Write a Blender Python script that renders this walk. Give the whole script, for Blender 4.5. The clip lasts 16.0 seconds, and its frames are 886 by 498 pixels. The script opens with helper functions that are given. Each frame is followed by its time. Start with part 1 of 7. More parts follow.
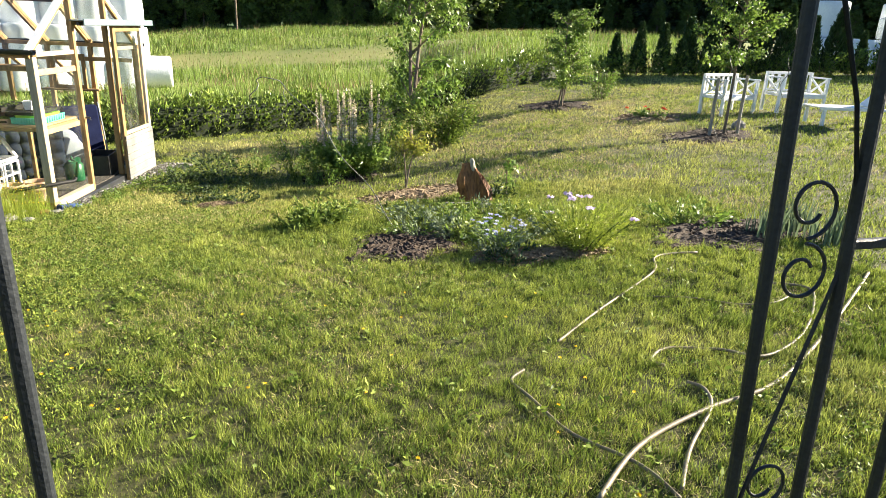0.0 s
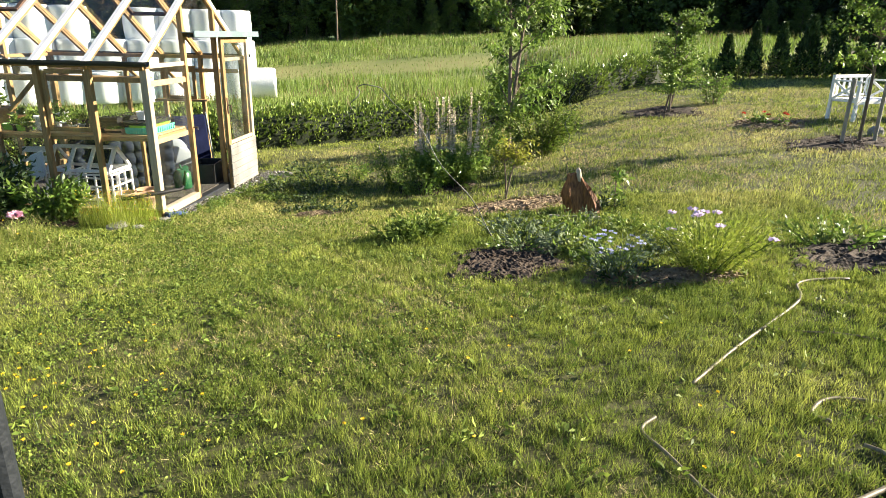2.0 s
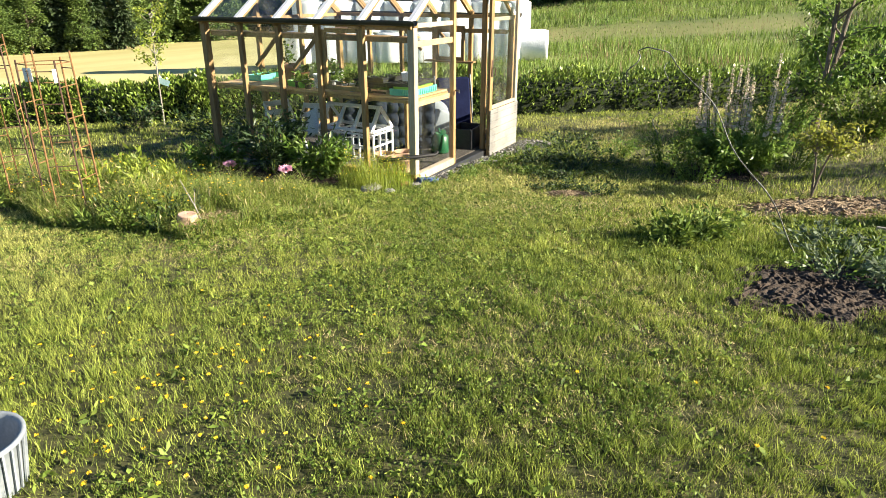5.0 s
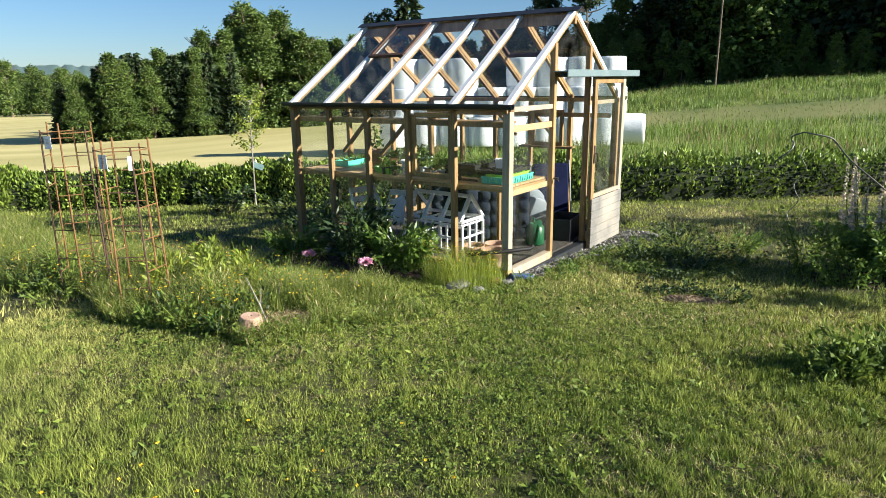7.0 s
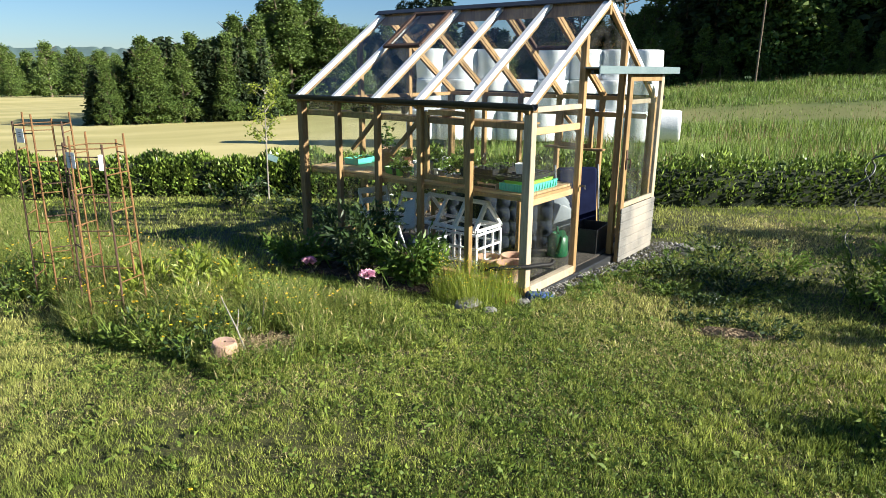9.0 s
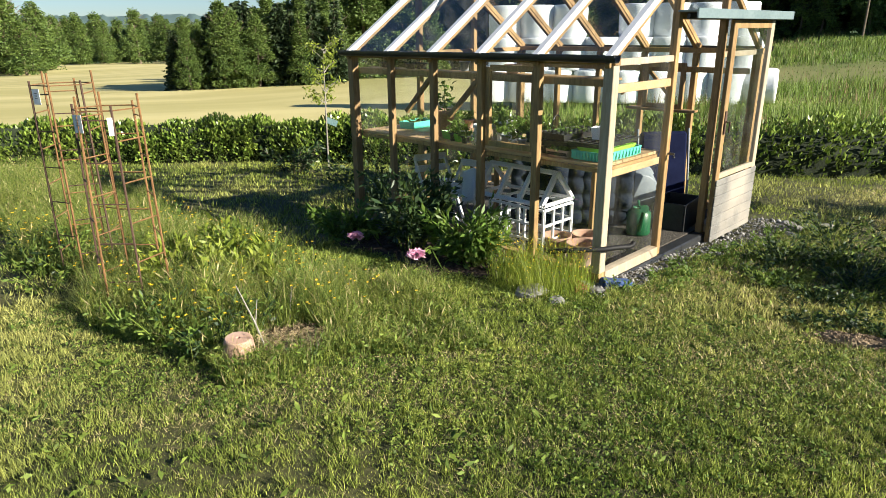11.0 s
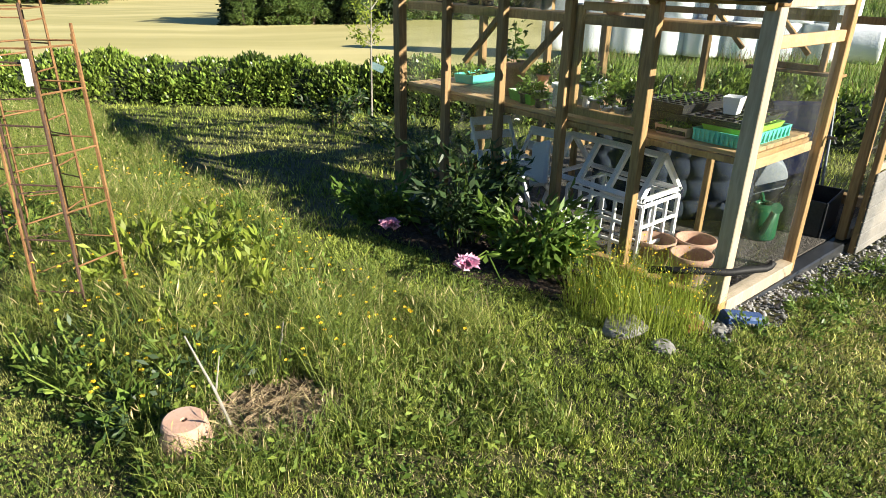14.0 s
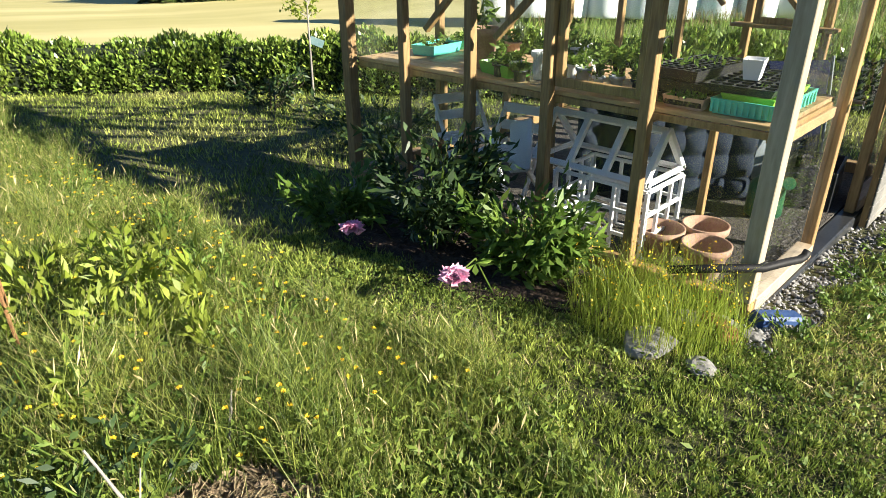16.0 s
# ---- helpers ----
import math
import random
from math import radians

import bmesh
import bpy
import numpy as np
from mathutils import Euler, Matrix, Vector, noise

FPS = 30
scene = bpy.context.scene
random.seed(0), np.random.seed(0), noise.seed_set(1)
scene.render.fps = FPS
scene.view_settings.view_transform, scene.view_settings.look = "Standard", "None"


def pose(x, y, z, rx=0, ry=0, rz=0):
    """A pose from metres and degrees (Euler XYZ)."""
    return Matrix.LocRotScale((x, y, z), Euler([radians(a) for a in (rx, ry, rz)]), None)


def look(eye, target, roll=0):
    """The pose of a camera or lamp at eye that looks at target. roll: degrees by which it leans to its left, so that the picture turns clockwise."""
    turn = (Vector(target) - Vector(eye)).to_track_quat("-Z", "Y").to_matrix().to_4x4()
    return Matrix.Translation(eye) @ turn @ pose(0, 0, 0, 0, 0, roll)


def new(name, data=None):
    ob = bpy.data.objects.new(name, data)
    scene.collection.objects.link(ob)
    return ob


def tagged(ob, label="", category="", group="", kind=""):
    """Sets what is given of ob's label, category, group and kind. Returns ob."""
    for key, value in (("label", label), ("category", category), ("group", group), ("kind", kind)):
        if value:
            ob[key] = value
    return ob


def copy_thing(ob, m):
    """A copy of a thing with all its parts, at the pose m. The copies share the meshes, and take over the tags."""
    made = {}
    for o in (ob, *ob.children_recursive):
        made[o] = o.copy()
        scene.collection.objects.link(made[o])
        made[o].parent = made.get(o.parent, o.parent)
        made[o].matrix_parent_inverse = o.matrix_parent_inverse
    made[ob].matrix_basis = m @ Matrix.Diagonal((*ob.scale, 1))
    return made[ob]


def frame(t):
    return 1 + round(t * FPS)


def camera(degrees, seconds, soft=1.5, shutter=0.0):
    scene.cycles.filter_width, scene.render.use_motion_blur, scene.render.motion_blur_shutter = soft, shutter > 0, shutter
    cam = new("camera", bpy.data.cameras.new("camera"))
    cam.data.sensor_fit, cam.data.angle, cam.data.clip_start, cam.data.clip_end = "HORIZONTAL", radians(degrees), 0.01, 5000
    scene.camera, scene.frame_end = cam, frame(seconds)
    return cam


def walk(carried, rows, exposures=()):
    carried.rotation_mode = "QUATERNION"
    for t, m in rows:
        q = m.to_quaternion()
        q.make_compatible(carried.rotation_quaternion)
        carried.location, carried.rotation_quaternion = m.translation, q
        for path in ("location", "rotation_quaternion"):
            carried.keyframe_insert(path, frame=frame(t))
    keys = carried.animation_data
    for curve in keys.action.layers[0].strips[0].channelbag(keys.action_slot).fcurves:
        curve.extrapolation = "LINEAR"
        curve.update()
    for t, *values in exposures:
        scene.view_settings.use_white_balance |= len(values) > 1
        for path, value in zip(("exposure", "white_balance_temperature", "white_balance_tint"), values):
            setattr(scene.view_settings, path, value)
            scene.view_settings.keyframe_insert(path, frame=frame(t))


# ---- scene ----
cam = camera(69.1, 16.0, soft=0.65)
PATH = [
    (0, (-7.482, -4.043, 2.184), (-5.595, -4.173, 1.535), 2.5),
    (0.5, (-7.434, -4.025, 2.164), (-5.565, -4.084, 1.455), 2.1),
    (1, (-7.368, -3.996, 2.155), (-5.503, -3.962, 1.434), 1.5),
    (1.5, (-7.239, -3.966, 2.149), (-5.369, -3.879, 1.445), 1.1),
    (2, (-7.11, -3.929, 2.131), (-5.22, -3.78, 1.496), 1.0),
    (2.5, (-6.996, -3.935, 2.119), (-5.13, -3.788, 1.417), 1.4),
    (3, (-6.83, -3.981, 2.108), (-4.97, -3.747, 1.409), 2.9),
    (3.5, (-6.69, -3.952, 2.078), (-4.859, -3.564, 1.374), 2.9),
    (4, (-6.569, -3.872, 2.075), (-4.8, -3.329, 1.318), 1.3),
    (4.5, (-6.439, -3.76, 2.077), (-4.73, -3.036, 1.331), 0.2),
    (5, (-6.314, -3.707, 2.065), (-4.671, -2.84, 1.323), 0.0),
    (5.2, (-6.264, -3.676, 2.073), (-4.651, -2.736, 1.356), -0.0),
    (7.3, (-5.505, -3.23, 2.011), (-3.939, -2.081, 1.533), -0.8),
    (7.5, (-5.42, -3.226, 2.028), (-3.835, -2.091, 1.58), 0.1),
    (8, (-5.227, -3.21, 2.036), (-3.669, -2.052, 1.552), -1.0),
    (8.2, (-5.19, -3.162, 2.063), (-3.651, -1.999, 1.535), 0.3),
    (10.3, (-4.567, -2.747, 2.005), (-3.12, -1.477, 1.464), -1.0),
    (10.5, (-4.498, -2.692, 1.979), (-3.077, -1.394, 1.439), -0.5),
    (11, (-4.349, -2.584, 1.953), (-3.011, -1.242, 1.313), -0.6),
    (11.5, (-4.178, -2.378, 1.961), (-2.904, -0.978, 1.318), -2.7),
    (12, (-4.069, -2.161, 1.918), (-2.826, -0.742, 1.252), -1.6),
    (12.5, (-3.861, -1.997, 1.899), (-2.641, -0.572, 1.206), -1.1),
    (13, (-3.712, -1.855, 1.857), (-2.535, -0.416, 1.12), 0.1),
    (13.5, (-3.565, -1.736, 1.869), (-2.412, -0.316, 1.06), 1.1),
    (14, (-3.415, -1.518, 1.833), (-2.223, -0.121, 1.042), 1.1),
    (14.5, (-3.29, -1.36, 1.769), (-2.096, 0.012, 0.937), 0.3),
    (15, (-3.138, -1.234, 1.762), (-1.939, 0.128, 0.921), 2.0),
    (15.5, (-3.102, -1.094, 1.736), (-1.912, 0.256, 0.863), 3.3),
    (16, (-3.077, -0.888, 1.729), (-1.789, 0.375, 0.865), -0.4),
]
walk(cam, [(t, look(eye, goal, roll)) for t, eye, goal, roll in PATH], [(0, 2.26, 6500, 10), (1, 2.15, 6500, 10), (5.2, 1.9, 6350, 10), (7.3, 1.45, 5750, 9), (8.2, 1.45, 5750, 9), (10.5, 1.42, 6000, 10), (12.5, 1.41, 6050, 10), (16, 1.76, 6000, 10)])

# ---- light ----
SUN_DIR = Vector((0.78, -2.3, 1.0)).normalized()
world = bpy.data.worlds.new("world")
scene.world = world
world.use_nodes = True
wn, wl = world.node_tree.nodes, world.node_tree.links
sky = wn.new("ShaderNodeTexSky")
sky.sky_type, sky.sun_disc = 'NISHITA', False
sky.sun_elevation = math.asin(SUN_DIR.z)
sky.sun_rotation = math.atan2(SUN_DIR.x, SUN_DIR.y)
sky.air_density, sky.dust_density, sky.ozone_density = 1.0, 0.2, 5.0
wl.new(sky.outputs[0], wn["Background"].inputs[0])
wn["Background"].inputs[1].default_value = 0.041
sun_data = bpy.data.lights.new("sun", 'SUN')
sun_data.energy, sun_data.angle, sun_data.color = 5.0, radians(0.5), (1.0, 0.885, 0.69)
sun = new("sun", sun_data)
sun.matrix_basis = look(SUN_DIR * 60, (0, 0, 0))


# ---- materials ----
def mat(name, c1, c2, rough=0.7, scale=6.0, fine=60.0, bump=0.15, metal=0.0, island=0.0, trans=0.0, stretch=(1, 1, 1), spec=0.4, patch=None, rand=0.0, warm=0.0):
    """Two colours mixed by a broad and a fine noise, with fine relief; island: brightness spread per piece of the mesh;
    trans: share of light that passes through (leaves); patch: a third colour in broad stains; rand: spread per object."""
    m = bpy.data.materials.new(name)
    m.use_nodes = True
    n, l = m.node_tree.nodes, m.node_tree.links
    b = n["Principled BSDF"]
    co = n.new("ShaderNodeTexCoord")
    mp = n.new("ShaderNodeMapping")
    mp.inputs["Scale"].default_value = stretch
    l.new(co.outputs["Object"], mp.inputs[0])
    n1, n2 = n.new("ShaderNodeTexNoise"), n.new("ShaderNodeTexNoise")
    n1.inputs["Scale"].default_value, n2.inputs["Scale"].default_value = scale, fine
    n1.inputs["Detail"].default_value, n2.inputs["Detail"].default_value = 3, 2
    for t in (n1, n2):
        l.new(mp.outputs[0], t.inputs["Vector"])
    add = n.new("ShaderNodeMath")
    add.operation = 'ADD'
    l.new(n1.outputs[0], add.inputs[0])
    l.new(n2.outputs[0], add.inputs[1])
    rng = n.new("ShaderNodeMapRange")
    rng.inputs[1].default_value, rng.inputs[2].default_value = 0.72, 1.28
    l.new(add.outputs[0], rng.inputs[0])
    mix = n.new("ShaderNodeMix")
    mix.data_type = 'RGBA'
    mix.inputs[6].default_value, mix.inputs[7].default_value = (*c1, 1), (*c2, 1)
    l.new(rng.outputs[0], mix.inputs[0])
    col = mix.outputs[2]
    if patch:
        n3 = n.new("ShaderNodeTexNoise")
        n3.inputs["Scale"].default_value, n3.inputs["Detail"].default_value = scale * 0.22, 4
        l.new(mp.outputs[0], n3.inputs["Vector"])
        r3 = n.new("ShaderNodeMapRange")
        r3.inputs[1].default_value, r3.inputs[2].default_value = 0.50, 0.68
        l.new(n3.outputs[0], r3.inputs[0])
        mx = n.new("ShaderNodeMix")
        mx.data_type = 'RGBA'
        l.new(r3.outputs[0], mx.inputs[0])
        l.new(col, mx.inputs[6])
        mx.inputs[7].default_value = (*patch, 1)
        col = mx.outputs[2]
    for amount, node, out in ((island, "ShaderNodeNewGeometry", "Random Per Island"), (rand, "ShaderNodeObjectInfo", "Random")):
        if amount:
            g = n.new(node)
            r = n.new("ShaderNodeMapRange")
            r.inputs[3].default_value, r.inputs[4].default_value = 1 - amount, 1 + amount
            l.new(g.outputs[out], r.inputs[0])
            h = n.new("ShaderNodeHueSaturation")
            l.new(r.outputs[0], h.inputs["Value"])
            if warm:
                w = n.new("ShaderNodeMapRange")
                w.inputs[3].default_value, w.inputs[4].default_value = 0.5 + warm * 0.4, 0.5 - warm
                l.new(g.outputs[out], w.inputs[0])
                l.new(w.outputs[0], h.inputs["Hue"])
            l.new(col, h.inputs["Color"])
            col = h.outputs[0]
    l.new(col, b.inputs["Base Color"])
    b.inputs["Roughness"].default_value = rough
    b.inputs["Metallic"].default_value = metal
    b.inputs["Specular IOR Level"].default_value = spec
    if bump:
        bp = n.new("ShaderNodeBump")
        bp.inputs["Strength"].default_value, bp.inputs["Distance"].default_value = bump, 0.02
        l.new(add.outputs[0], bp.inputs["Height"])
        l.new(bp.outputs[0], b.inputs["Normal"])
    if trans:
        tr = n.new("ShaderNodeBsdfTranslucent")
        l.new(col, tr.inputs[0])
        ms = n.new("ShaderNodeMixShader")
        ms.inputs[0].default_value = trans
        l.new(b.outputs[0], ms.inputs[1])
        l.new(tr.outputs[0], ms.inputs[2])
        l.new(ms.outputs[0], n["Material Output"].inputs[0])
    return m


def glass_mat(name, tint, rough=0.0, dirt=0.0):
    """Thin clear sheet: clear transmission with a Fresnel mirror on it, and a film of dirt."""
    m = bpy.data.materials.new(name)
    m.use_nodes = True
    n, l = m.node_tree.nodes, m.node_tree.links
    n.remove(n["Principled BSDF"])
    t, g, f, d = n.new("ShaderNodeBsdfTransparent"), n.new("ShaderNodeBsdfGlossy"), n.new("ShaderNodeLayerWeight"), n.new("ShaderNodeBsdfDiffuse")
    t.inputs[0].default_value = (*tint, 1)
    g.inputs["Roughness"].default_value = rough
    f.inputs[0].default_value = 0.5
    pw, ma = n.new("ShaderNodeMath"), n.new("ShaderNodeMath")
    pw.operation, ma.operation = 'POWER', 'MULTIPLY_ADD'
    pw.inputs[1].default_value, ma.inputs[1].default_value, ma.inputs[2].default_value = 4.0, 0.8, 0.06
    l.new(f.outputs["Facing"], pw.inputs[0])
    l.new(pw.outputs[0], ma.inputs[0])
    d.inputs[0].default_value = (0.55, 0.56, 0.54, 1)
    tx = n.new("ShaderNodeTexNoise")
    tx.inputs["Scale"].default_value, tx.inputs["Detail"].default_value = 4.0, 5
    rr = n.new("ShaderNodeMapRange")
    rr.inputs[1].default_value, rr.inputs[2].default_value, rr.inputs[4].default_value = 0.4, 0.75, dirt
    l.new(tx.outputs[0], rr.inputs[0])
    m1, m2 = n.new("ShaderNodeMixShader"), n.new("ShaderNodeMixShader")
    l.new(rr.outputs[0], m1.inputs[0])
    l.new(t.outputs[0], m1.inputs[1])
    l.new(d.outputs[0], m1.inputs[2])
    l.new(ma.outputs[0], m2.inputs[0])
    l.new(m1.outputs[0], m2.inputs[1])
    l.new(g.outputs[0], m2.inputs[2])
    l.new(m2.outputs[0], n["Material Output"].inputs[0])
    return m


M = dict(
    blade=mat("lawn_grass", (0.125, 0.19, 0.03), (0.32, 0.38, 0.078), 0.6, 1.3, 9, 0, island=0.75, trans=0.28, spec=0.2, patch=(0.41, 0.415, 0.14), warm=0.018),
    tall=mat("tall_grass", (0.095, 0.165, 0.024), (0.25, 0.29, 0.062), 0.5, 1.2, 12, 0, island=0.55, trans=0.4, warm=0.02),
    dry=mat("dry_grass", (0.38, 0.31, 0.14), (0.58, 0.49, 0.25), 0.7, 3, 30, 0, island=0.3, trans=0.2),
    straw=mat("brown_straw", (0.20, 0.145, 0.075), (0.52, 0.42, 0.235), 0.8, 3, 30, 0, island=0.45, trans=0.1),
    seed_brown=mat("brown_seed_head", (0.15, 0.10, 0.05), (0.27, 0.20, 0.10), 0.8, 0.5, 6, 0, island=0.3, trans=0.2),
    clover=mat("clover_leaf", (0.075, 0.14, 0.02), (0.20, 0.27, 0.05), 0.6, 2, 20, 0, island=0.5, trans=0.3, spec=0.25, warm=0.02),
    meadow=mat("meadow_grass", (0.09, 0.165, 0.024), (0.215, 0.28, 0.054), 0.6, 0.25, 4, 0, island=0.5, trans=0.35),
    hedge=mat("laurel_leaf", (0.085, 0.15, 0.022), (0.23, 0.30, 0.048), 0.32, 2.5, 20, 0, island=0.55, trans=0.15, spec=0.5),
    hedge_shade=mat("hedge_shade_core", (0.008, 0.014, 0.005), (0.02, 0.03, 0.01), 0.9, 8, 40, 0.3),
    leaf=mat("bright_leaf", (0.085, 0.165, 0.025), (0.19, 0.27, 0.05), 0.45, 3, 25, 0, island=0.35, trans=0.4),
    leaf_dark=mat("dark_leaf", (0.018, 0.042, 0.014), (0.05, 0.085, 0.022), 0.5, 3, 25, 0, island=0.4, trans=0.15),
    leaf_lime=mat("lime_leaf", (0.20, 0.28, 0.03), (0.34, 0.38, 0.06), 0.45, 3, 25, 0, island=0.3, trans=0.45),
    leaf_amber=mat("amber_leaf", (0.17, 0.22, 0.03), (0.33, 0.31, 0.05), 0.5, 3, 25, 0, island=0.35, trans=0.45),
    leaf_grey=mat("grey_leaf", (0.085, 0.125, 0.065), (0.17, 0.215, 0.125), 0.75, 3, 25, 0, island=0.3, trans=0.25),
    conifer=mat("conifer_needles", (0.016, 0.036, 0.012), (0.05, 0.075, 0.022), 0.7, 0.5, 5, 0, island=0.45, trans=0.1),
    birch=mat("far_leaves", (0.052, 0.10, 0.018), (0.14, 0.195, 0.038), 0.6, 0.4, 4, 0, island=0.45, trans=0.2),
    thuja=mat("thuja_scale", (0.018, 0.045, 0.012), (0.05, 0.09, 0.022), 0.6, 2, 15, 0, island=0.4, trans=0.1),
    bark=mat("bark", (0.09, 0.065, 0.045), (0.20, 0.16, 0.12), 0.9, 8, 60, 0.5, stretch=(1, 1, 0.25)),
    greywood=mat("weathered_stick", (0.20, 0.18, 0.15), (0.33, 0.31, 0.27), 0.8, 10, 80, 0.3, stretch=(1, 1, 0.2)),
    wood=mat("greenhouse_timber", (0.19, 0.115, 0.045), (0.37, 0.24, 0.10), 0.6, 7, 70, 0.12, stretch=(1, 1, 0.12), rand=0.14),
    pale=mat("pale_painted_timber", (0.32, 0.265, 0.185), (0.46, 0.39, 0.29), 0.5, 7, 60, 0.10, stretch=(1, 1, 0.15), patch=(0.40, 0.30, 0.19)),
    shelf=mat("shelf_board", (0.36, 0.23, 0.11), (0.52, 0.36, 0.19), 0.6, 5, 60, 0.1, stretch=(1, 0.12, 1), rand=0.15),
    white=mat("white_paint", (0.72, 0.73, 0.74), (0.84, 0.84, 0.83), 0.45, 6, 50, 0.05),
    # White boards darkened for wear and for the dappled leaf shade on them.
    door_panel=mat("worn_shaded_white_board", (0.12, 0.116, 0.108), (0.22, 0.215, 0.20), 0.6, 6, 50, 0.15, patch=(0.32, 0.29, 0.245)),
    flashing=mat("grey_blue_sheet", (0.15, 0.21, 0.225), (0.22, 0.285, 0.30), 0.45, 3, 40, 0.03, metal=0.3),
    gutter=mat("black_gutter", (0.02, 0.022, 0.025), (0.04, 0.042, 0.045), 0.3, 5, 60, 0.03),
    iron=mat("dark_blue_steel", (0.011, 0.014, 0.018), (0.024, 0.028, 0.034), 0.55, 8, 120, 0.12, metal=0.2),
    rust=mat("rusty_rod", (0.12, 0.058, 0.022), (0.26, 0.14, 0.055), 0.85, 12, 120, 0.3),
    rust_dark=mat("dark_rod", (0.05, 0.03, 0.022), (0.10, 0.055, 0.035), 0.8, 12, 120, 0.3),
    terracotta=mat("terracotta", (0.30, 0.175, 0.12), (0.40, 0.26, 0.19), 0.85, 8, 70, 0.15, patch=(0.50, 0.40, 0.33), rand=0.12),
    pale_clay=mat("pale_clay", (0.44, 0.27, 0.19), (0.50, 0.33, 0.245), 0.85, 8, 70, 0.05, patch=(0.52, 0.38, 0.30)),
    soil=mat("dark_soil", (0.018, 0.012, 0.008), (0.062, 0.042, 0.028), 0.95, 9, 45, 0.8),
    bark_mulch=mat("pale_mulch", (0.13, 0.09, 0.05), (0.32, 0.24, 0.15), 0.9, 12, 60, 0.7),
    gravel=mat("gravel_stone", (0.10, 0.10, 0.096), (0.31, 0.30, 0.285), 0.85, 6, 50, 0.3, island=0.5),
    stone=mat("field_stone", (0.15, 0.145, 0.135), (0.30, 0.29, 0.27), 0.85, 6, 40, 0.4),
    bluestone=mat("dark_blue_plastic", (0.018, 0.045, 0.14), (0.045, 0.09, 0.22), 0.5, 6, 40, 0.1),
    bale=mat("white_bale_wrap", (0.74, 0.76, 0.78), (0.86, 0.87, 0.88), 0.28, 2.5, 14, 0.55, spec=0.5),
    hose=mat("pale_hose", (0.14, 0.115, 0.075), (0.26, 0.22, 0.15), 0.5, 10, 60, 0.05),
    hose_dark=mat("dark_hose", (0.10, 0.085, 0.06), (0.2, 0.17, 0.12), 0.5, 10, 60, 0.05),
    stump=mat("orange_brown_stump", (0.09, 0.035, 0.013), (0.34, 0.15, 0.05), 0.75, 9, 50, 0.8, stretch=(1, 1, 0.2), patch=(0.07, 0.028, 0.012)),
    stump_pale=mat("split_wood", (0.30, 0.25, 0.18), (0.55, 0.48, 0.38), 0.7, 7, 50, 0.4, stretch=(1, 1, 0.15)),
    teal=mat("teal_plastic", (0.10, 0.50, 0.38), (0.14, 0.60, 0.46), 0.4, 5, 50, 0.02),
    green=mat("green_plastic", (0.10, 0.34, 0.035), (0.14, 0.42, 0.05), 0.4, 5, 50, 0.02),
    lime=mat("lime_plastic", (0.30, 0.62, 0.05), (0.38, 0.70, 0.08), 0.4, 5, 50, 0.02),
    darkgreen=mat("dark_green_plastic", (0.008, 0.075, 0.03), (0.016, 0.11, 0.042), 0.35, 5, 50, 0.02),
    black=mat("black_plastic", (0.015, 0.015, 0.016), (0.035, 0.035, 0.036), 0.45, 8, 60, 0.05),
    grey=mat("grey_plastic", (0.19, 0.215, 0.24), (0.27, 0.295, 0.315), 0.45, 8, 60, 0.05),
    navy=mat("navy_fabric", (0.004, 0.006, 0.025), (0.009, 0.013, 0.045), 0.9, 10, 150, 0.2, spec=0.1),
    pipe=mat("matt_black_pipe", (0.008, 0.008, 0.009), (0.018, 0.018, 0.018), 0.6, 8, 60, 0.05, spec=0.2),
    stake=mat("galvanised_wire", (0.07, 0.07, 0.072), (0.15, 0.15, 0.15), 0.5, 10, 60, 0.05, metal=0.5),
    cushion=mat("grey_blue_fabric", (0.009, 0.013, 0.022), (0.022, 0.03, 0.046), 0.9, 8, 150, 0.3, spec=0.15),
    paper=mat("white_tag", (0.78, 0.78, 0.78), (0.86, 0.86, 0.86), 0.5, 9, 60, 0.02),
    ink=mat("printed_ink", (0.10, 0.10, 0.11), (0.2, 0.2, 0.2), 0.6, 9, 60, 0),
    film=mat("pale_blue_film", (0.16, 0.28, 0.29), (0.30, 0.42, 0.42), 0.3, 9, 40, 0.2, trans=0.4),
    pink=mat("peony_petal", (0.68, 0.24, 0.44), (0.86, 0.58, 0.70), 0.6, 18, 80, 0, island=0.25, trans=0.3),
    lilac=mat("lilac_petal", (0.48, 0.36, 0.62), (0.66, 0.56, 0.76), 0.6, 18, 80, 0, island=0.2, trans=0.3),
    blue=mat("pale_blue_petal", (0.34, 0.36, 0.62), (0.52, 0.54, 0.78), 0.6, 18, 80, 0, island=0.2, trans=0.3),
    seedhead=mat("faded_flower_spike", (0.56, 0.46, 0.38), (0.78, 0.69, 0.58), 0.8, 18, 80, 0, island=0.25, trans=0.2),
    yellow=mat("yellow_petal", (0.80, 0.52, 0.02), (0.90, 0.66, 0.04), 0.5, 18, 80, 0, island=0.2, trans=0.3),
    red=mat("red_petal", (0.45, 0.03, 0.02), (0.60, 0.08, 0.03), 0.6, 18, 80, 0, island=0.2, trans=0.3),
    house_red=mat("red_house_paint", (0.30, 0.06, 0.04), (0.36, 0.09, 0.06), 0.8, 3, 20, 0.1),
    roof=mat("dark_roof", (0.06, 0.055, 0.055), (0.12, 0.11, 0.11), 0.8, 3, 20, 0.1),
    glass=glass_mat("greenhouse_glass", (0.93, 0.955, 0.955), 0.0, 0.06),
    acrylic=glass_mat("clear_plastic", (0.9, 0.93, 0.93), 0.05, 0.2),
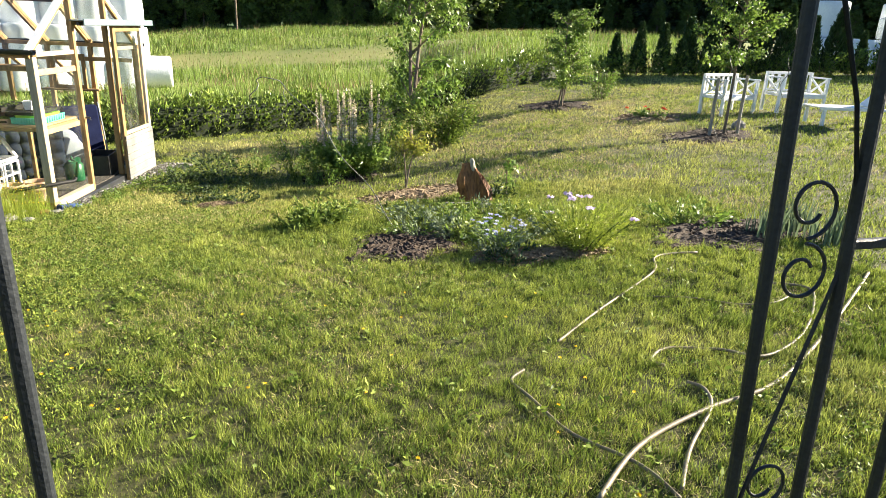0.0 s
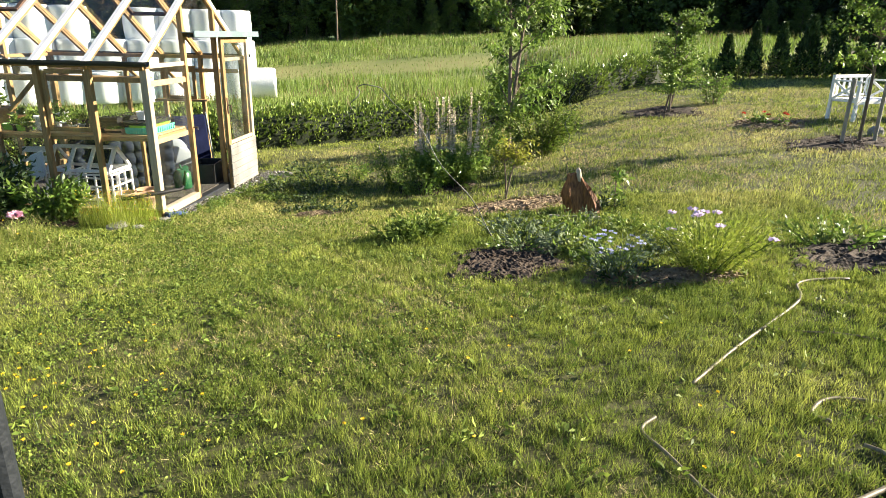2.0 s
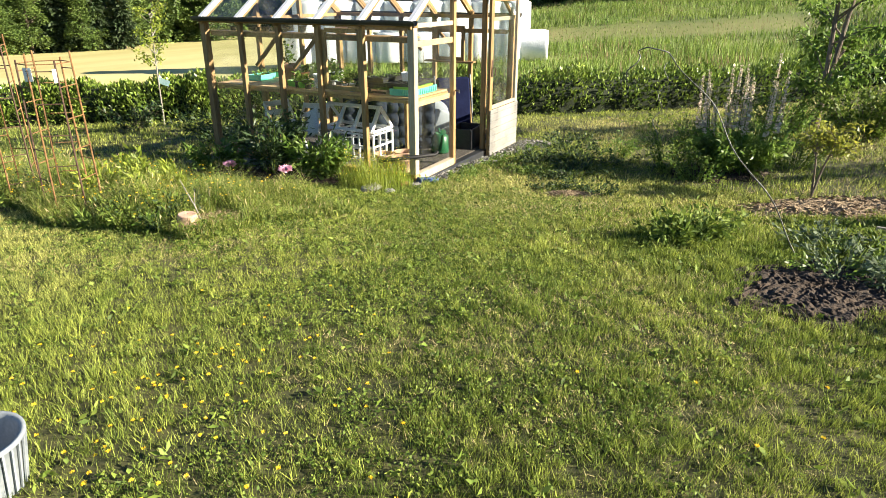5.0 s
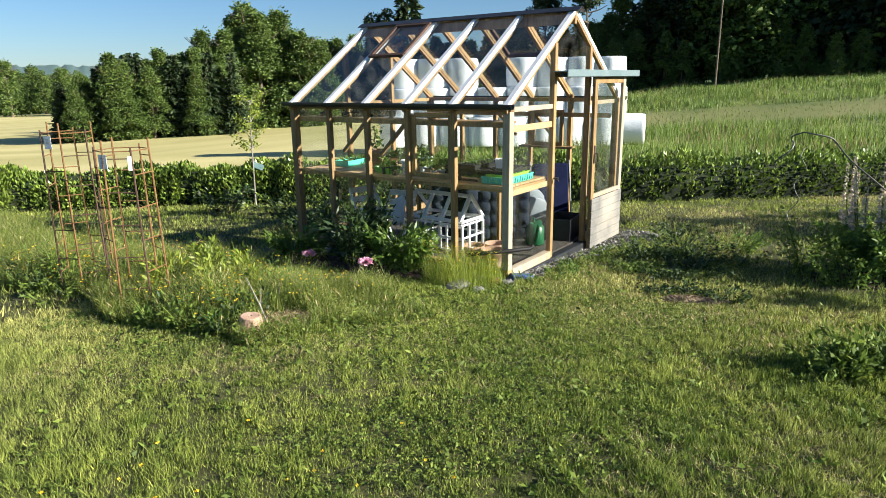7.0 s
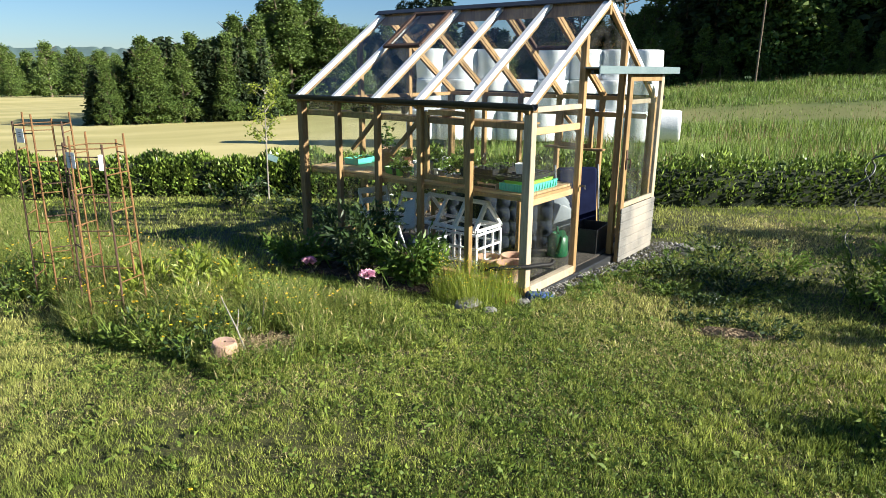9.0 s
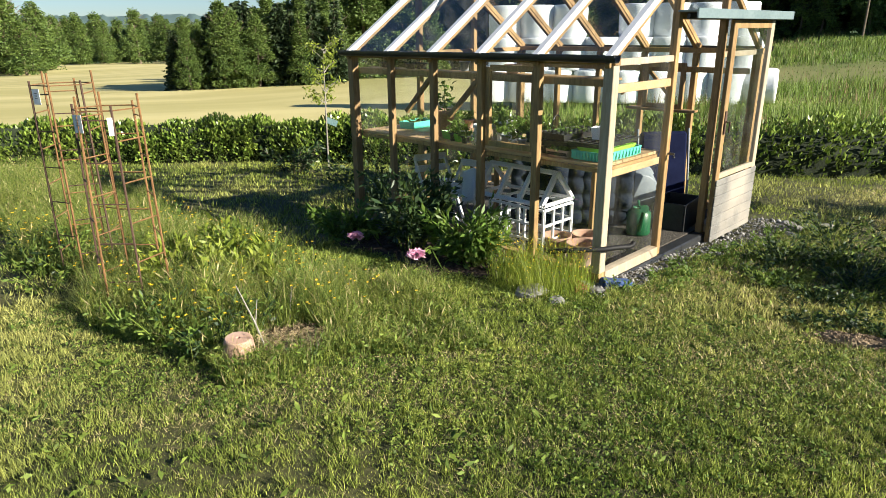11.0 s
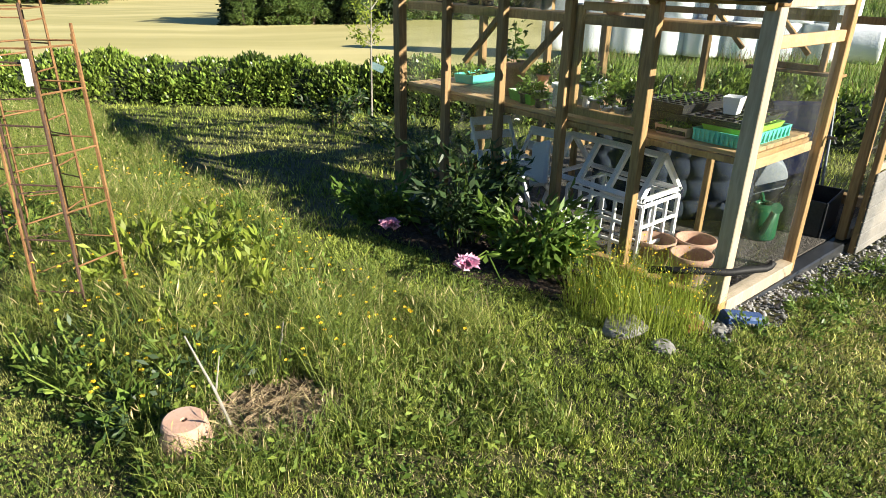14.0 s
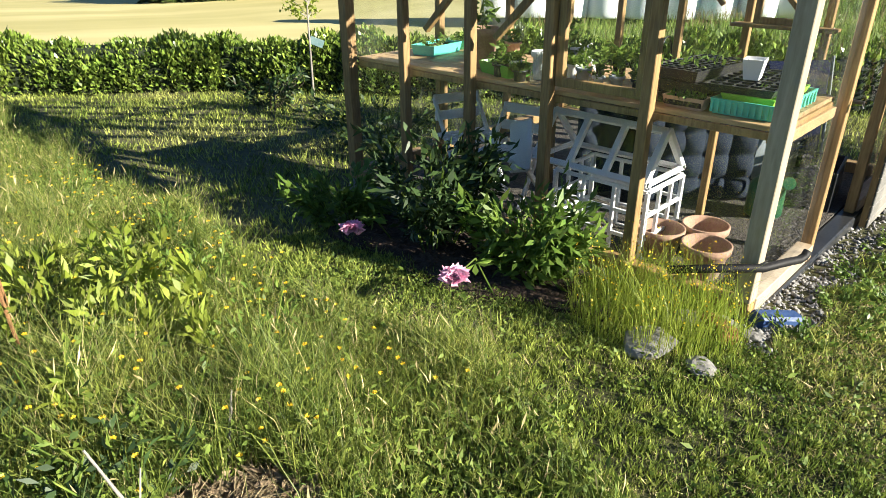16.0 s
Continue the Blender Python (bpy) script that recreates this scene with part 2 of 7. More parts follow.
    plaster=mat("house_wall", (0.62, 0.60, 0.55), (0.70, 0.68, 0.62), 0.85, 4, 40, 0.2),
)


# ---- helpers for building ----
def part(name, bm, material, parent=None, label="", smooth=False):
    """One bmesh as one mesh object under a thing or a part."""
    me = bpy.data.meshes.new(name)
    bm.to_mesh(me)
    bm.free()
    me.materials.append(material)
    if smooth:
        me.polygons.foreach_set("use_smooth", [True] * len(me.polygons))
    ob = new(name, me)
    ob.parent = parent
    if name == "stem":
        ob["kind"] = "stuff"
    return tagged(ob, label)


def thing(name, m, label, category, group="", kind=""):
    ob = new(name)
    ob.empty_display_size = 0.1
    ob.matrix_basis = m
    return tagged(ob, label, category, group, kind)


def lone(name, bm, material, m, label, category, group="", kind="", smooth=False):
    """A thing that is one mesh."""
    ob = part(name, bm, material, None, "", smooth)
    ob.matrix_basis = m
    return tagged(ob, label, category, group, kind)


def box(bm, x0, x1, y0, y1, z0, z1, bevel=0.0):
    vs = [bm.verts.new((x, y, z)) for z in (z0, z1) for y in (y0, y1) for x in (x0, x1)]
    fs = [bm.faces.new([vs[i] for i in q]) for q in ((0, 2, 3, 1), (4, 5, 7, 6), (0, 1, 5, 4), (1, 3, 7, 5), (3, 2, 6, 7), (2, 0, 4, 6))]
    if bevel:
        bmesh.ops.bevel(bm, geom=list({e for f in fs for e in f.edges}), offset=bevel, segments=1, affect='EDGES')
    return bm


def bx(x0, x1, y0, y1, z0, z1, bevel=0.004):
    return box(bmesh.new(), x0, x1, y0, y1, z0, z1, bevel)


def beam(bm, a, b, w, h, up=(0, 0, 1), bevel=0.003):
    """A straight bar from a to b: w across, h along up."""
    a, b, up = Vector(a), Vector(b), Vector(up)
    d = (b - a).normalized()
    s = d.cross(up).normalized() * w / 2
    u = s.cross(d).normalized() * h / 2
    vs = [bm.verts.new(p + i * s + j * u) for p in (a, b) for i, j in ((-1, -1), (1, -1), (1, 1), (-1, 1))]
    fs = [bm.faces.new([vs[i] for i in q]) for q in ((3, 2, 1, 0), (4, 5, 6, 7), (0, 1, 5, 4), (1, 2, 6, 5), (2, 3, 7, 6), (3, 0, 4, 7))]
    if bevel:
        bmesh.ops.bevel(bm, geom=list({e for f in fs for e in f.edges}), offset=bevel, segments=1, affect='EDGES')
    return bm


def bar(a, b, w, h, up=(0, 0, 1), bevel=0.003):
    return beam(bmesh.new(), a, b, w, h, up, bevel)


def tube(bm, pts, r, n=8):
    """A round rod along points; r: one radius, or one at each point."""
    pts = [Vector(p) for p in pts]
    rs = [float(q) for q in r] if isinstance(r, (list, tuple)) else [float(r)] * len(pts)
    rings, ref = [], Vector((0.31, 0.22, 0.93))
    for i, p in enumerate(pts):
        d = (pts[min(i + 1, len(pts) - 1)] - pts[max(i - 1, 0)]).normalized()
        s = d.cross(ref)
        s = (s if s.length > 1e-3 else d.cross(Vector((1, 0, 0)))).normalized()
        u = s.cross(d)
        rings.append([bm.verts.new(p + rs[i] * (math.cos(k * math.tau / n) * s + math.sin(k * math.tau / n) * u)) for k in range(n)])
    for q, w in zip(rings, rings[1:]):
        for k in range(n):
            bm.faces.new((q[k], q[(k + 1) % n], w[(k + 1) % n], w[k]))
    bm.faces.new(rings[0][::-1])
    bm.faces.new(rings[-1])
    return bm


def lathe(bm, prof, n=24, at=(0, 0, 0)):
    """A turned body from (radius, height) pairs."""
    rings = []
    for r, z in prof:
        rings.append([bm.verts.new((at[0] + max(r, 1e-4) * math.cos(k * math.tau / n), at[1] + max(r, 1e-4) * math.sin(k * math.tau / n), at[2] + z)) for k in range(n)])
    for q, w in zip(rings, rings[1:]):
        for k in range(n):
            bm.faces.new((q[k], q[(k + 1) % n], w[(k + 1) % n], w[k]))
    return bm


def mesh_object(name, verts, faces, material, smooth=False):
    """A mesh from arrays, all faces with the same number of corners."""
    verts, faces = np.asarray(verts, dtype=np.float32), np.asarray(faces, dtype=np.int32)
    k = faces.shape[1]
    me = bpy.data.meshes.new(name)
    me.vertices.add(len(verts))
    me.vertices.foreach_set("co", verts.ravel())
    me.loops.add(faces.size)
    me.loops.foreach_set("vertex_index", faces.ravel())
    me.polygons.add(len(faces))
    me.polygons.foreach_set("loop_start", np.arange(0, faces.size, k, dtype=np.int32))
    me.update(calc_edges=True)
    me.materials.append(material)
    if smooth:
        me.polygons.foreach_set("use_smooth", np.ones(len(faces), dtype=bool))
    return new(name, me)


def rnd_dirs(rs, n, zlo=-1.0, zhi=1.0):
    z = rs.uniform(zlo, zhi, n)
    a = rs.uniform(0, math.tau, n)
    r = np.sqrt(np.maximum(0, 1 - z * z))
    return np.stack([r * np.cos(a), r * np.sin(a), z], 1)


def leaves(rs, base, way, length, width):
    """Folded diamond leaves: arrays of corners and faces."""
    n = len(base)
    length, width = np.broadcast_to(length, n)[:, None], np.broadcast_to(width, n)[:, None]
    side = np.cross(way, rnd_dirs(rs, n))
    side /= np.linalg.norm(side, axis=1, keepdims=True) + 1e-9
    nrm = np.cross(side, way)
    mid = base + way * length * 0.5 + nrm * width * 0.18
    v = np.stack([base, mid + side * width / 2, base + way * length - nrm * length * 0.12, mid - side * width / 2], 1).reshape(-1, 3)
    return v, np.arange(4 * n).reshape(-1, 4)


def smooth_np(a, b, v):
    t = np.clip((v - a) / (b - a), 0, 1)
    return t * t * (3 - 2 * t)


def ground(x, y):
    """Height of the ground: the lawn falls to the greenhouse, the fields beyond roll."""
    x, y = np.asarray(x, dtype=float), np.asarray(y, dtype=float)
    z = 0.085 * np.clip(-x, 0, 3) + 0.03 * np.clip(-x - 3, 0, 6)
    z = z - 0.05 * np.clip(x, 0, 14) * smooth_np(-7, -3, y)
    z = z - 0.038 * np.clip(y, -5, 14) + 0.06 * np.clip(-y - 5, 0, 15)
    z = z + 0.025 * np.clip(x - 4, 0, 36) * smooth_np(-5, -9, y)
    z = z + 2.8 * smooth_np(30, 75, x) * smooth_np(40, 15, y) * smooth_np(-9, -3, y)
    z = z - 0.03 * np.clip(y - 12, 0, 140)
    return z + 0.012 * np.sin(x * 1.7 + 0.6 * y) * np.sin(y * 1.3 - 0.4 * x)


def gz(x, y):
    return float(ground(x, y))


def at(x, y, rz=0.0, dz=0.0):
    return pose(x, y, gz(x, y) + dz, 0, 0, rz)


HEDGE = [(-14, 16.0), (-6, 12.9), (-0.3, 11.0), (2.3, 9.2), (4.6, 5.6), (7.0, 1.3), (9.3, -1.3), (12.0, -4.4), (13.0, -6.6), (15.5, -9.0)]


def hedge_side(x, y):
    """Signed distance beyond the hedge's line (positive in the fields)."""
    x, y = np.asarray(x, dtype=float), np.asarray(y, dtype=float)
    best = np.full(x.shape, 1e9)
    sign = np.ones(x.shape)
    for (ax, ay), (bx_, by_) in zip(HEDGE, HEDGE[1:]):
        dx, dy = bx_ - ax, by_ - ay
        t = np.clip(((x - ax) * dx + (y - ay) * dy) / (dx * dx + dy * dy), 0, 1)
        d = np.hypot(x - ax - t * dx, y - ay - t * dy)
        s = np.sign(-dy * (x - ax) + dx * (y - ay))
        near = d < best
        best, sign = np.where(near, d, best), np.where(near, s, sign)
    return best * sign


# ---- ground: one sheet to the horizon ----
def ground_material():
    m = mat("ground_cover", (0.026, 0.032, 0.009), (0.095, 0.090, 0.030), 0.9, 1.1, 22, 0.5)
    n, l = m.node_tree.nodes, m.node_tree.links
    b = n["Principled BSDF"]
    base = b.inputs["Base Color"].links[0].from_socket
    attr = n.new("ShaderNodeVertexColor")
    attr.layer_name = "zone"
    sep = n.new("ShaderNodeSeparateColor")
    l.new(attr.outputs[0], sep.inputs[0])
    tc = n.new("ShaderNodeTexCoord")
    nz = n.new("ShaderNodeTexNoise")
    nz.inputs["Scale"].default_value, nz.inputs["Detail"].default_value = 0.16, 6
    mp = n.new("ShaderNodeMapping")
    mp.inputs["Rotation"].default_value, mp.inputs["Scale"].default_value = (0, 0, radians(35)), (0.25, 1, 1)
    l.new(tc.outputs["Object"], mp.inputs[0])
    l.new(mp.outputs[0], nz.inputs["Vector"])
    col = base
    for ch, c1, c2 in ((0, (0.41, 0.365, 0.135), (0.56, 0.49, 0.215)), (1, (0.11, 0.15, 0.03), (0.22, 0.235, 0.062)), (2, (0.02, 0.035, 0.01), (0.05, 0.07, 0.02))):
        t = n.new("ShaderNodeMix")
        t.data_type = 'RGBA'
        t.inputs[6].default_value, t.inputs[7].default_value = (*c1, 1), (*c2, 1)
        r = n.new("ShaderNodeMapRange")
        r.inputs[1].default_value, r.inputs[2].default_value = 0.38, 0.62
        l.new(nz.outputs[0], r.inputs[0])
        l.new(r.outputs[0], t.inputs[0])
        k = n.new("ShaderNodeMix")
        k.data_type = 'RGBA'
        l.new(sep.outputs[ch], k.inputs[0])
        l.new(col, k.inputs[6])
        l.new(t.outputs[2], k.inputs[7])
        col = k.outputs[2]
    l.new(col, b.inputs["Base Color"])
    return m


def build_ground():
    s = np.linspace(-1, 1, 401)
    warp = np.sign(s) * (np.abs(s) * 26 + 2600 * np.abs(s) ** 9)
    X, Y = np.meshgrid(warp - 1.0, warp, indexing="ij")
    Z = ground(X, Y)
    far = np.hypot(X, Y).ravel()
    Z = Z - smooth_np(160, 600, far).reshape(Z.shape) * 14
    n = len(s)
    i = np.arange(n * n).reshape(n, n)
    faces = np.stack([i[:-1, :-1], i[1:, :-1], i[1:, 1:], i[:-1, 1:]], -1).reshape(-1, 4)
    v = np.stack([X, Y, Z], -1).reshape(-1, 3)
    ob = mesh_object("ground", v, faces, ground_material(), True)
    side = hedge_side(v[:, 0], v[:, 1])
    ang = np.degrees(np.arctan2(v[:, 1], v[:, 0]))
    beyond = smooth_np(0.2, 0.8, side)
    hay = beyond * np.maximum(smooth_np(36, 44, ang), 0.45 * smooth_np(38, 41, v[:, 0] + 0.4 * v[:, 1]) * smooth_np(50, 46, v[:, 0] + 0.4 * v[:, 1]))
    wood = smooth_np(95, 110, far) * (ang < 34) + smooth_np(260, 330, far) * (ang >= 34)
    zone = np.stack([hay, beyond * (1 - hay), np.clip(wood, 0, 1), np.ones(len(v))], 1).astype(np.float32)
    layer = ob.data.color_attributes.new("zone", 'FLOAT_COLOR', 'POINT')
    layer.data.foreach_set("color", zone.ravel())
    tagged(ob, "lawn, meadow and mown hay fields rolling away to the woods", "ground", kind="structure")


build_ground()


# ---- greenhouse ----
GW, GL, EAVE, RIDGE = 2.86, 3.10, 1.75, 2.74
BAYS = [0.0, 0.66, 1.28, 1.88, 2.49, 3.10]
gh = thing("greenhouse", pose(0, 0, 0), "glazed timber greenhouse with an open sliding door", "greenhouse")


def build_greenhouse():
    W, L = M["wood"], GL
    for x in (0.0, GW):
        part("sill", bx(x - 0.045, x + 0.045, -0.04, L + 0.04, 0.0, 0.085), M["wood"], gh)
        part("foundation", bx(x - 0.06, x + 0.06, -0.05, L + 0.05, -0.35, -0.002, 0.01), M["stone"], gh, "grey concrete foundation")
        for i, y in enumerate(BAYS):
            end = i in (0, len(BAYS) - 1)
            w = 0.042 if end else 0.03
            front = x == 0 and i == 0
            part("post", bx(x - w, x + w, y - w, y + w, 0.087, EAVE - 0.045), M["pale"] if front else W, gh, "pale corner post" if front else "")
        part("wall_plate", bx(x - 0.04, x + 0.04, -0.05, L + 0.05, EAVE - 0.043, EAVE + 0.01), W, gh)
        sgn = -1 if x == 0 else 1
        g = bmesh.new()
        for k in range(8):
            a0, a1 = math.pi + k * math.pi / 8, math.pi + (k + 1) * math.pi / 8
            for r0, r1 in ((0.045, 0.045), (0.040, 0.040)):
                q = [(x + sgn * 0.085 + r0 * math.cos(a), yy, EAVE + 0.02 + r0 * math.sin(a)) for a, yy in ((a0, -0.09), (a1, -0.09), (a1, L + 0.09), (a0, L + 0.09))]
                g.faces.new([g.verts.new(p) for p in q])
        box(g, x + sgn * 0.085 - 0.047, x + sgn * 0.085 - 0.039, -0.09, L + 0.09, EAVE + 0.015, EAVE + 0.03)
        box(g, x + sgn * 0.085 + 0.039, x + sgn * 0.085 + 0.047, -0.09, L + 0.09, EAVE + 0.015, EAVE + 0.03)
        part("gutter", g, M["gutter"], gh, "black half-round gutter")
    for y, face in ((0.0, -1), (L, 1)):
        if face < 0:
            part("sill", bx(0.047, 0.93, y - 0.045, y + 0.04, 0.0, 0.085), M["pale"], gh)
            part("sill", bx(1.93, GW - 0.05, y - 0.045, y + 0.04, 0.0, 0.085), M["pale"], gh)
            part("foundation", bx(-0.055, GW + 0.055, y - 0.062, y + 0.055, -0.35, -0.004, 0.01), M["gutter"], gh, "dark foundation strip")
        else:
            part("sill", bx(0.047, GW - 0.05, y - 0.045, y + 0.045, 0.0, 0.085), W, gh)
            part("foundation", bx(-0.055, GW + 0.055, y - 0.062, y + 0.055, -0.35, -0.004, 0.01), M["stone"], gh)
        for x in (0.97, 1.90):
            top = EAVE + (RIDGE - EAVE) * (1 - abs(x - GW / 2) / (GW / 2)) - 0.03
            part("gable_post", bx(x - 0.031, x + 0.031, y - 0.031, y + 0.031, 0.087 if face > 0 else 0.0, top), W, gh)
        spans = ((0.054, 0.932), (1.938, GW - 0.054)) if face < 0 else ((0.054, 0.932), (1.008, 1.862), (1.938, GW - 0.054))
        for a, b in spans:
            part("rail", bx(a, b, y - 0.022, y + 0.022, EAVE - 0.05, EAVE), M["pale"] if face < 0 else W, gh)
    part("door_lintel", bx(1.008, 1.862, -0.03, 0.03, 2.03, 2.09), W, gh)
    # roof
    ridge_x = GW / 2
    for i, y in enumerate(BAYS):
        for sgn in (-1, 1):
            a = (ridge_x + sgn * (GW / 2 + 0.07), y, EAVE - 0.005)
            b = (ridge_x + sgn * 0.02, y, RIDGE)
            # Rafters taken as lit are coloured white; the rest stay timber.
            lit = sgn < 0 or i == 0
            part("rafter", bar(a, b, 0.058, 0.05), M["white"] if lit else W, gh, "rafter coloured white for the light on it" if lit else "")
            part("rafter_underside", bar((a[0], y, a[2] - 0.045), (b[0], y, b[2] - 0.045), 0.044, 0.038), W, gh)
    part("ridge_beam", bx(ridge_x - 0.022, ridge_x + 0.022, -0.03, L + 0.03, RIDGE - 0.13, RIDGE - 0.002), W, gh)
    cap = bmesh.new()
    for sgn in (-1, 1):
        beam(cap, (ridge_x + sgn * 0.045, -0.1, RIDGE + 0.025), (ridge_x + sgn * 0.045, L + 0.1, RIDGE + 0.025), 0.10, 0.012, up=(sgn * 0.6, 0, 1))
    part("ridge_cap", cap, M["gutter"], gh, "black ridge capping")
    # roof vents, one on each slope
    for sgn, y0, y1 in ((-1, 1.90, 2.47), (1, 0.68, 1.26)):
        def sl(t):
            return (ridge_x + sgn * (0.03 + t * (GW / 2 - 0.03)), RIDGE + 0.05 - t * (RIDGE - EAVE))
        v = bmesh.new()
        for t in (0.08, 0.47):
            xx, zz = sl(t)
            beam(v, (xx, y0, zz), (xx, y1, zz), 0.05, 0.035, up=(sgn * 0.6, 0, 1))
        for y in (y0 + 0.025, y1 - 0.025):
            beam(v, (sl(0.08)[0], y, sl(0.08)[1]), (sl(0.47)[0], y, sl(0.47)[1]), 0.05, 0.035)
        vent = part("roof_vent", v, M["rust_dark"], gh, "dark-framed roof vent")
        p = bmesh.new()
        q = [(sl(t)[0], y, sl(t)[1] + 0.005) for t, y in ((0.08, y0), (0.08, y1), (0.47, y1), (0.47, y0))]
        p.faces.new([p.verts.new(c) for c in q])
        part("pane", p, M["glass"], vent)

    def pane(q):
        p = bmesh.new()
        p.faces.new([p.verts.new(c) for c in q])
        g = part("pane", p, M["glass"], gh)
        g.visible_shadow = False
        return g
    for i in range(5):
        y0, y1 = BAYS[i] + 0.036, BAYS[i + 1] - 0.036
        for x, sgn in ((0.0, -1), (GW, 1)):
            xx = x - sgn * 0.01
            pane([(xx, y0, 0.086), (xx, y1, 0.086), (xx, y1, 0.93), (xx, y0, 0.93)])
            pane([(xx, y0, 0.935), (xx, y1, 0.935), (xx, y1, EAVE - 0.045), (xx, y0, EAVE - 0.045)])
            pane([(ridge_x + sgn * (GW / 2 + 0.06), y0, EAVE + 0.025), (ridge_x + sgn * (GW / 2 + 0.06), y1, EAVE + 0.025), (ridge_x + sgn * 0.03, y1, RIDGE + 0.02), (ridge_x + sgn * 0.03, y0, RIDGE + 0.02)])
    for y in (0.0, L):
        for a, b in ((0.05, 0.935), (1.937, GW - 0.05)) + (((1.006, 1.864),) if y else ()):
            pane([(a, y, 0.086), (b, y, 0.086), (b, y, EAVE - 0.05), (a, y, EAVE - 0.05)])
        pane([(0.1, y, EAVE + 0.004), (0.93, y, EAVE + 0.004), (0.93, y, EAVE + 0.55)])
        pane([(1.94, y, EAVE + 0.004), (GW - 0.1, y, EAVE + 0.004), (1.94, y, EAVE + 0.55)])
        pane([(1.006, y, 2.09 if not y else EAVE + 0.004), (1.864, y, 2.09 if not y else EAVE + 0.004), (1.864, y, EAVE + 0.62), (ridge_x, y, RIDGE - 0.14), (1.006, y, EAVE + 0.62)])
    # openable side window between two posts
    w = bmesh.new()
    for y in (0.72, 1.22):
        box(w, 0.012, 0.05, y - 0.025, y + 0.025, 0.98, 1.66, 0.003)
    for z in (0.98, 1.63):
        box(w, 0.012, 0.05, 0.745, 1.195, z, z + 0.05, 0.003)
    part("side_window", w, W, gh, "hinged side window frame")
    # sliding door with its cover
    can = bmesh.new()
    box(can, 0.90, 3.10, -0.19, -0.03, 2.085, 2.10, 0.003)
    box(can, 0.90, 3.10, -0.205, -0.188, 2.035, 2.112, 0.003)
    part("door_cover", can, M["flashing"], gh, "grey-blue sheet metal cover over the door rail")
    part("door_rail", bx(0.94, 3.06, -0.12, -0.09, 2.03, 2.075), M["gutter"], gh)
    dx0, dx1, dz0, dz1, dy = 1.84, 2.84, -0.07, 2.03, -0.105
    door = part("door", bx(dx0, dx0 + 0.085, dy - 0.02, dy + 0.02, dz0, dz1), W, gh, "sliding timber door with a white boarded lower panel")
    part("stile", bx(dx1 - 0.085, dx1, dy - 0.02, dy + 0.02, dz0, dz1), M["pale"], door)
    part("top_rail", bx(dx0 + 0.085, dx1 - 0.085, dy - 0.018, dy + 0.018, dz1 - 0.075, dz1), W, door)
    part("mid_rail", bx(dx0 + 0.085, dx1 - 0.085, dy - 0.018, dy + 0.018, 0.56, 0.61), M["pale"], door)
    part("bottom_rail", bx(dx0 + 0.085, dx1 - 0.085, dy - 0.018, dy + 0.018, dz0, dz0 + 0.06), M["pale"], door)
    z = dz0 + 0.061
    while z < 0.55:
        part("board", bx(dx0 + 0.004, dx1 - 0.004, dy - 0.036, dy - 0.021, z, min(z + 0.098, 0.558), 0.005), M["door_panel"], door)
        z += 0.101
    part("board", bx(dx0 + 0.004, dx1 - 0.004, dy - 0.036, dy - 0.021, dz0, dz0 + 0.058, 0.005), M["door_panel"], door)
    pb = bmesh.new()
    pb.faces.new([pb.verts.new(c) for c in ((dx0 + 0.08, dy, 0.6), (dx1 - 0.08, dy, 0.6), (dx1 - 0.08, dy, dz1 - 0.07), (dx0 + 0.08, dy, dz1 - 0.07))])
    part("pane", pb, M["glass"], door)
    h = bx(dx0 + 0.025, dx0 + 0.065, dy - 0.03, dy - 0.021, 1.00, 1.22, 0.003)
    tube(h, [(dx0 + 0.045, dy - 0.03, 1.12), (dx0 + 0.045, dy - 0.07, 1.12), (dx0 + 0.045, dy - 0.07, 1.02)], 0.009)
    part("handle", h, M["rust_dark"], door, "dark door handle")
    part("hook", tube(bmesh.new(), [(0.97, -0.04, 0.93), (0.97, -0.09, 0.93), (0.97, -0.09, 0.90)], 0.012), M["gutter"], gh)
    # shelves along the long side
    for k in range(9):
        x0 = 0.05 + k * 0.102
        part("shelf_board", bx(x0, x0 + 0.096, 0.05, L - 0.05, 0.925, 0.95, 0.003), M["shelf"], gh)
    part("shelf_edge", bx(0.04, 0.062, 0.055, L - 0.055, 0.885, 0.922), W, gh)
    part("shelf_edge", bx(0.94, 0.965, 0.055, L - 0.055, 0.86, 0.922), W, gh)
    for y in BAYS:
        yy = min(max(y, 0.06), L - 0.06)
        part("shelf_bracket", bx(0.065, 0.938, yy - 0.02, yy + 0.02, 0.865, 0.922), W, gh)
    for y in BAYS[1:-1:2] + [3.02]:
        part("shelf_leg", bx(0.915, 0.96, y - 0.022, y + 0.022, 0.0, 0.86), W, gh)
    part("shelf_bracket", bx(0.054, 0.93, 0.02, 0.05, 0.84, 0.90), M["shelf"], gh, "pale wooden shelf bearer")
    # high plant shelf under the eave
    part("high_shelf", bx(0.045, 0.25, 0.05, L - 0.05, 1.585, 1.605), W, gh)
    part("high_shelf_edge", bx(0.036, 0.058, 0.055, L - 0.055, 1.545, 1.60), W, gh)
    part("high_shelf_bearer", bx(0.054, 0.932, -0.015, 0.02, 1.50, 1.565), M["shelf"], gh)
    for y in (1.28, 1.88):
        part("brace", bar((0.03, y + 0.05, 1.56), (0.03, y + 0.42, 1.20), 0.04, 0.04), W, gh)
        part("brace", bar((GW - 0.03, y, 1.60), (GW - 0.03, y - 0.38, 1.22), 0.04, 0.04), W, gh)
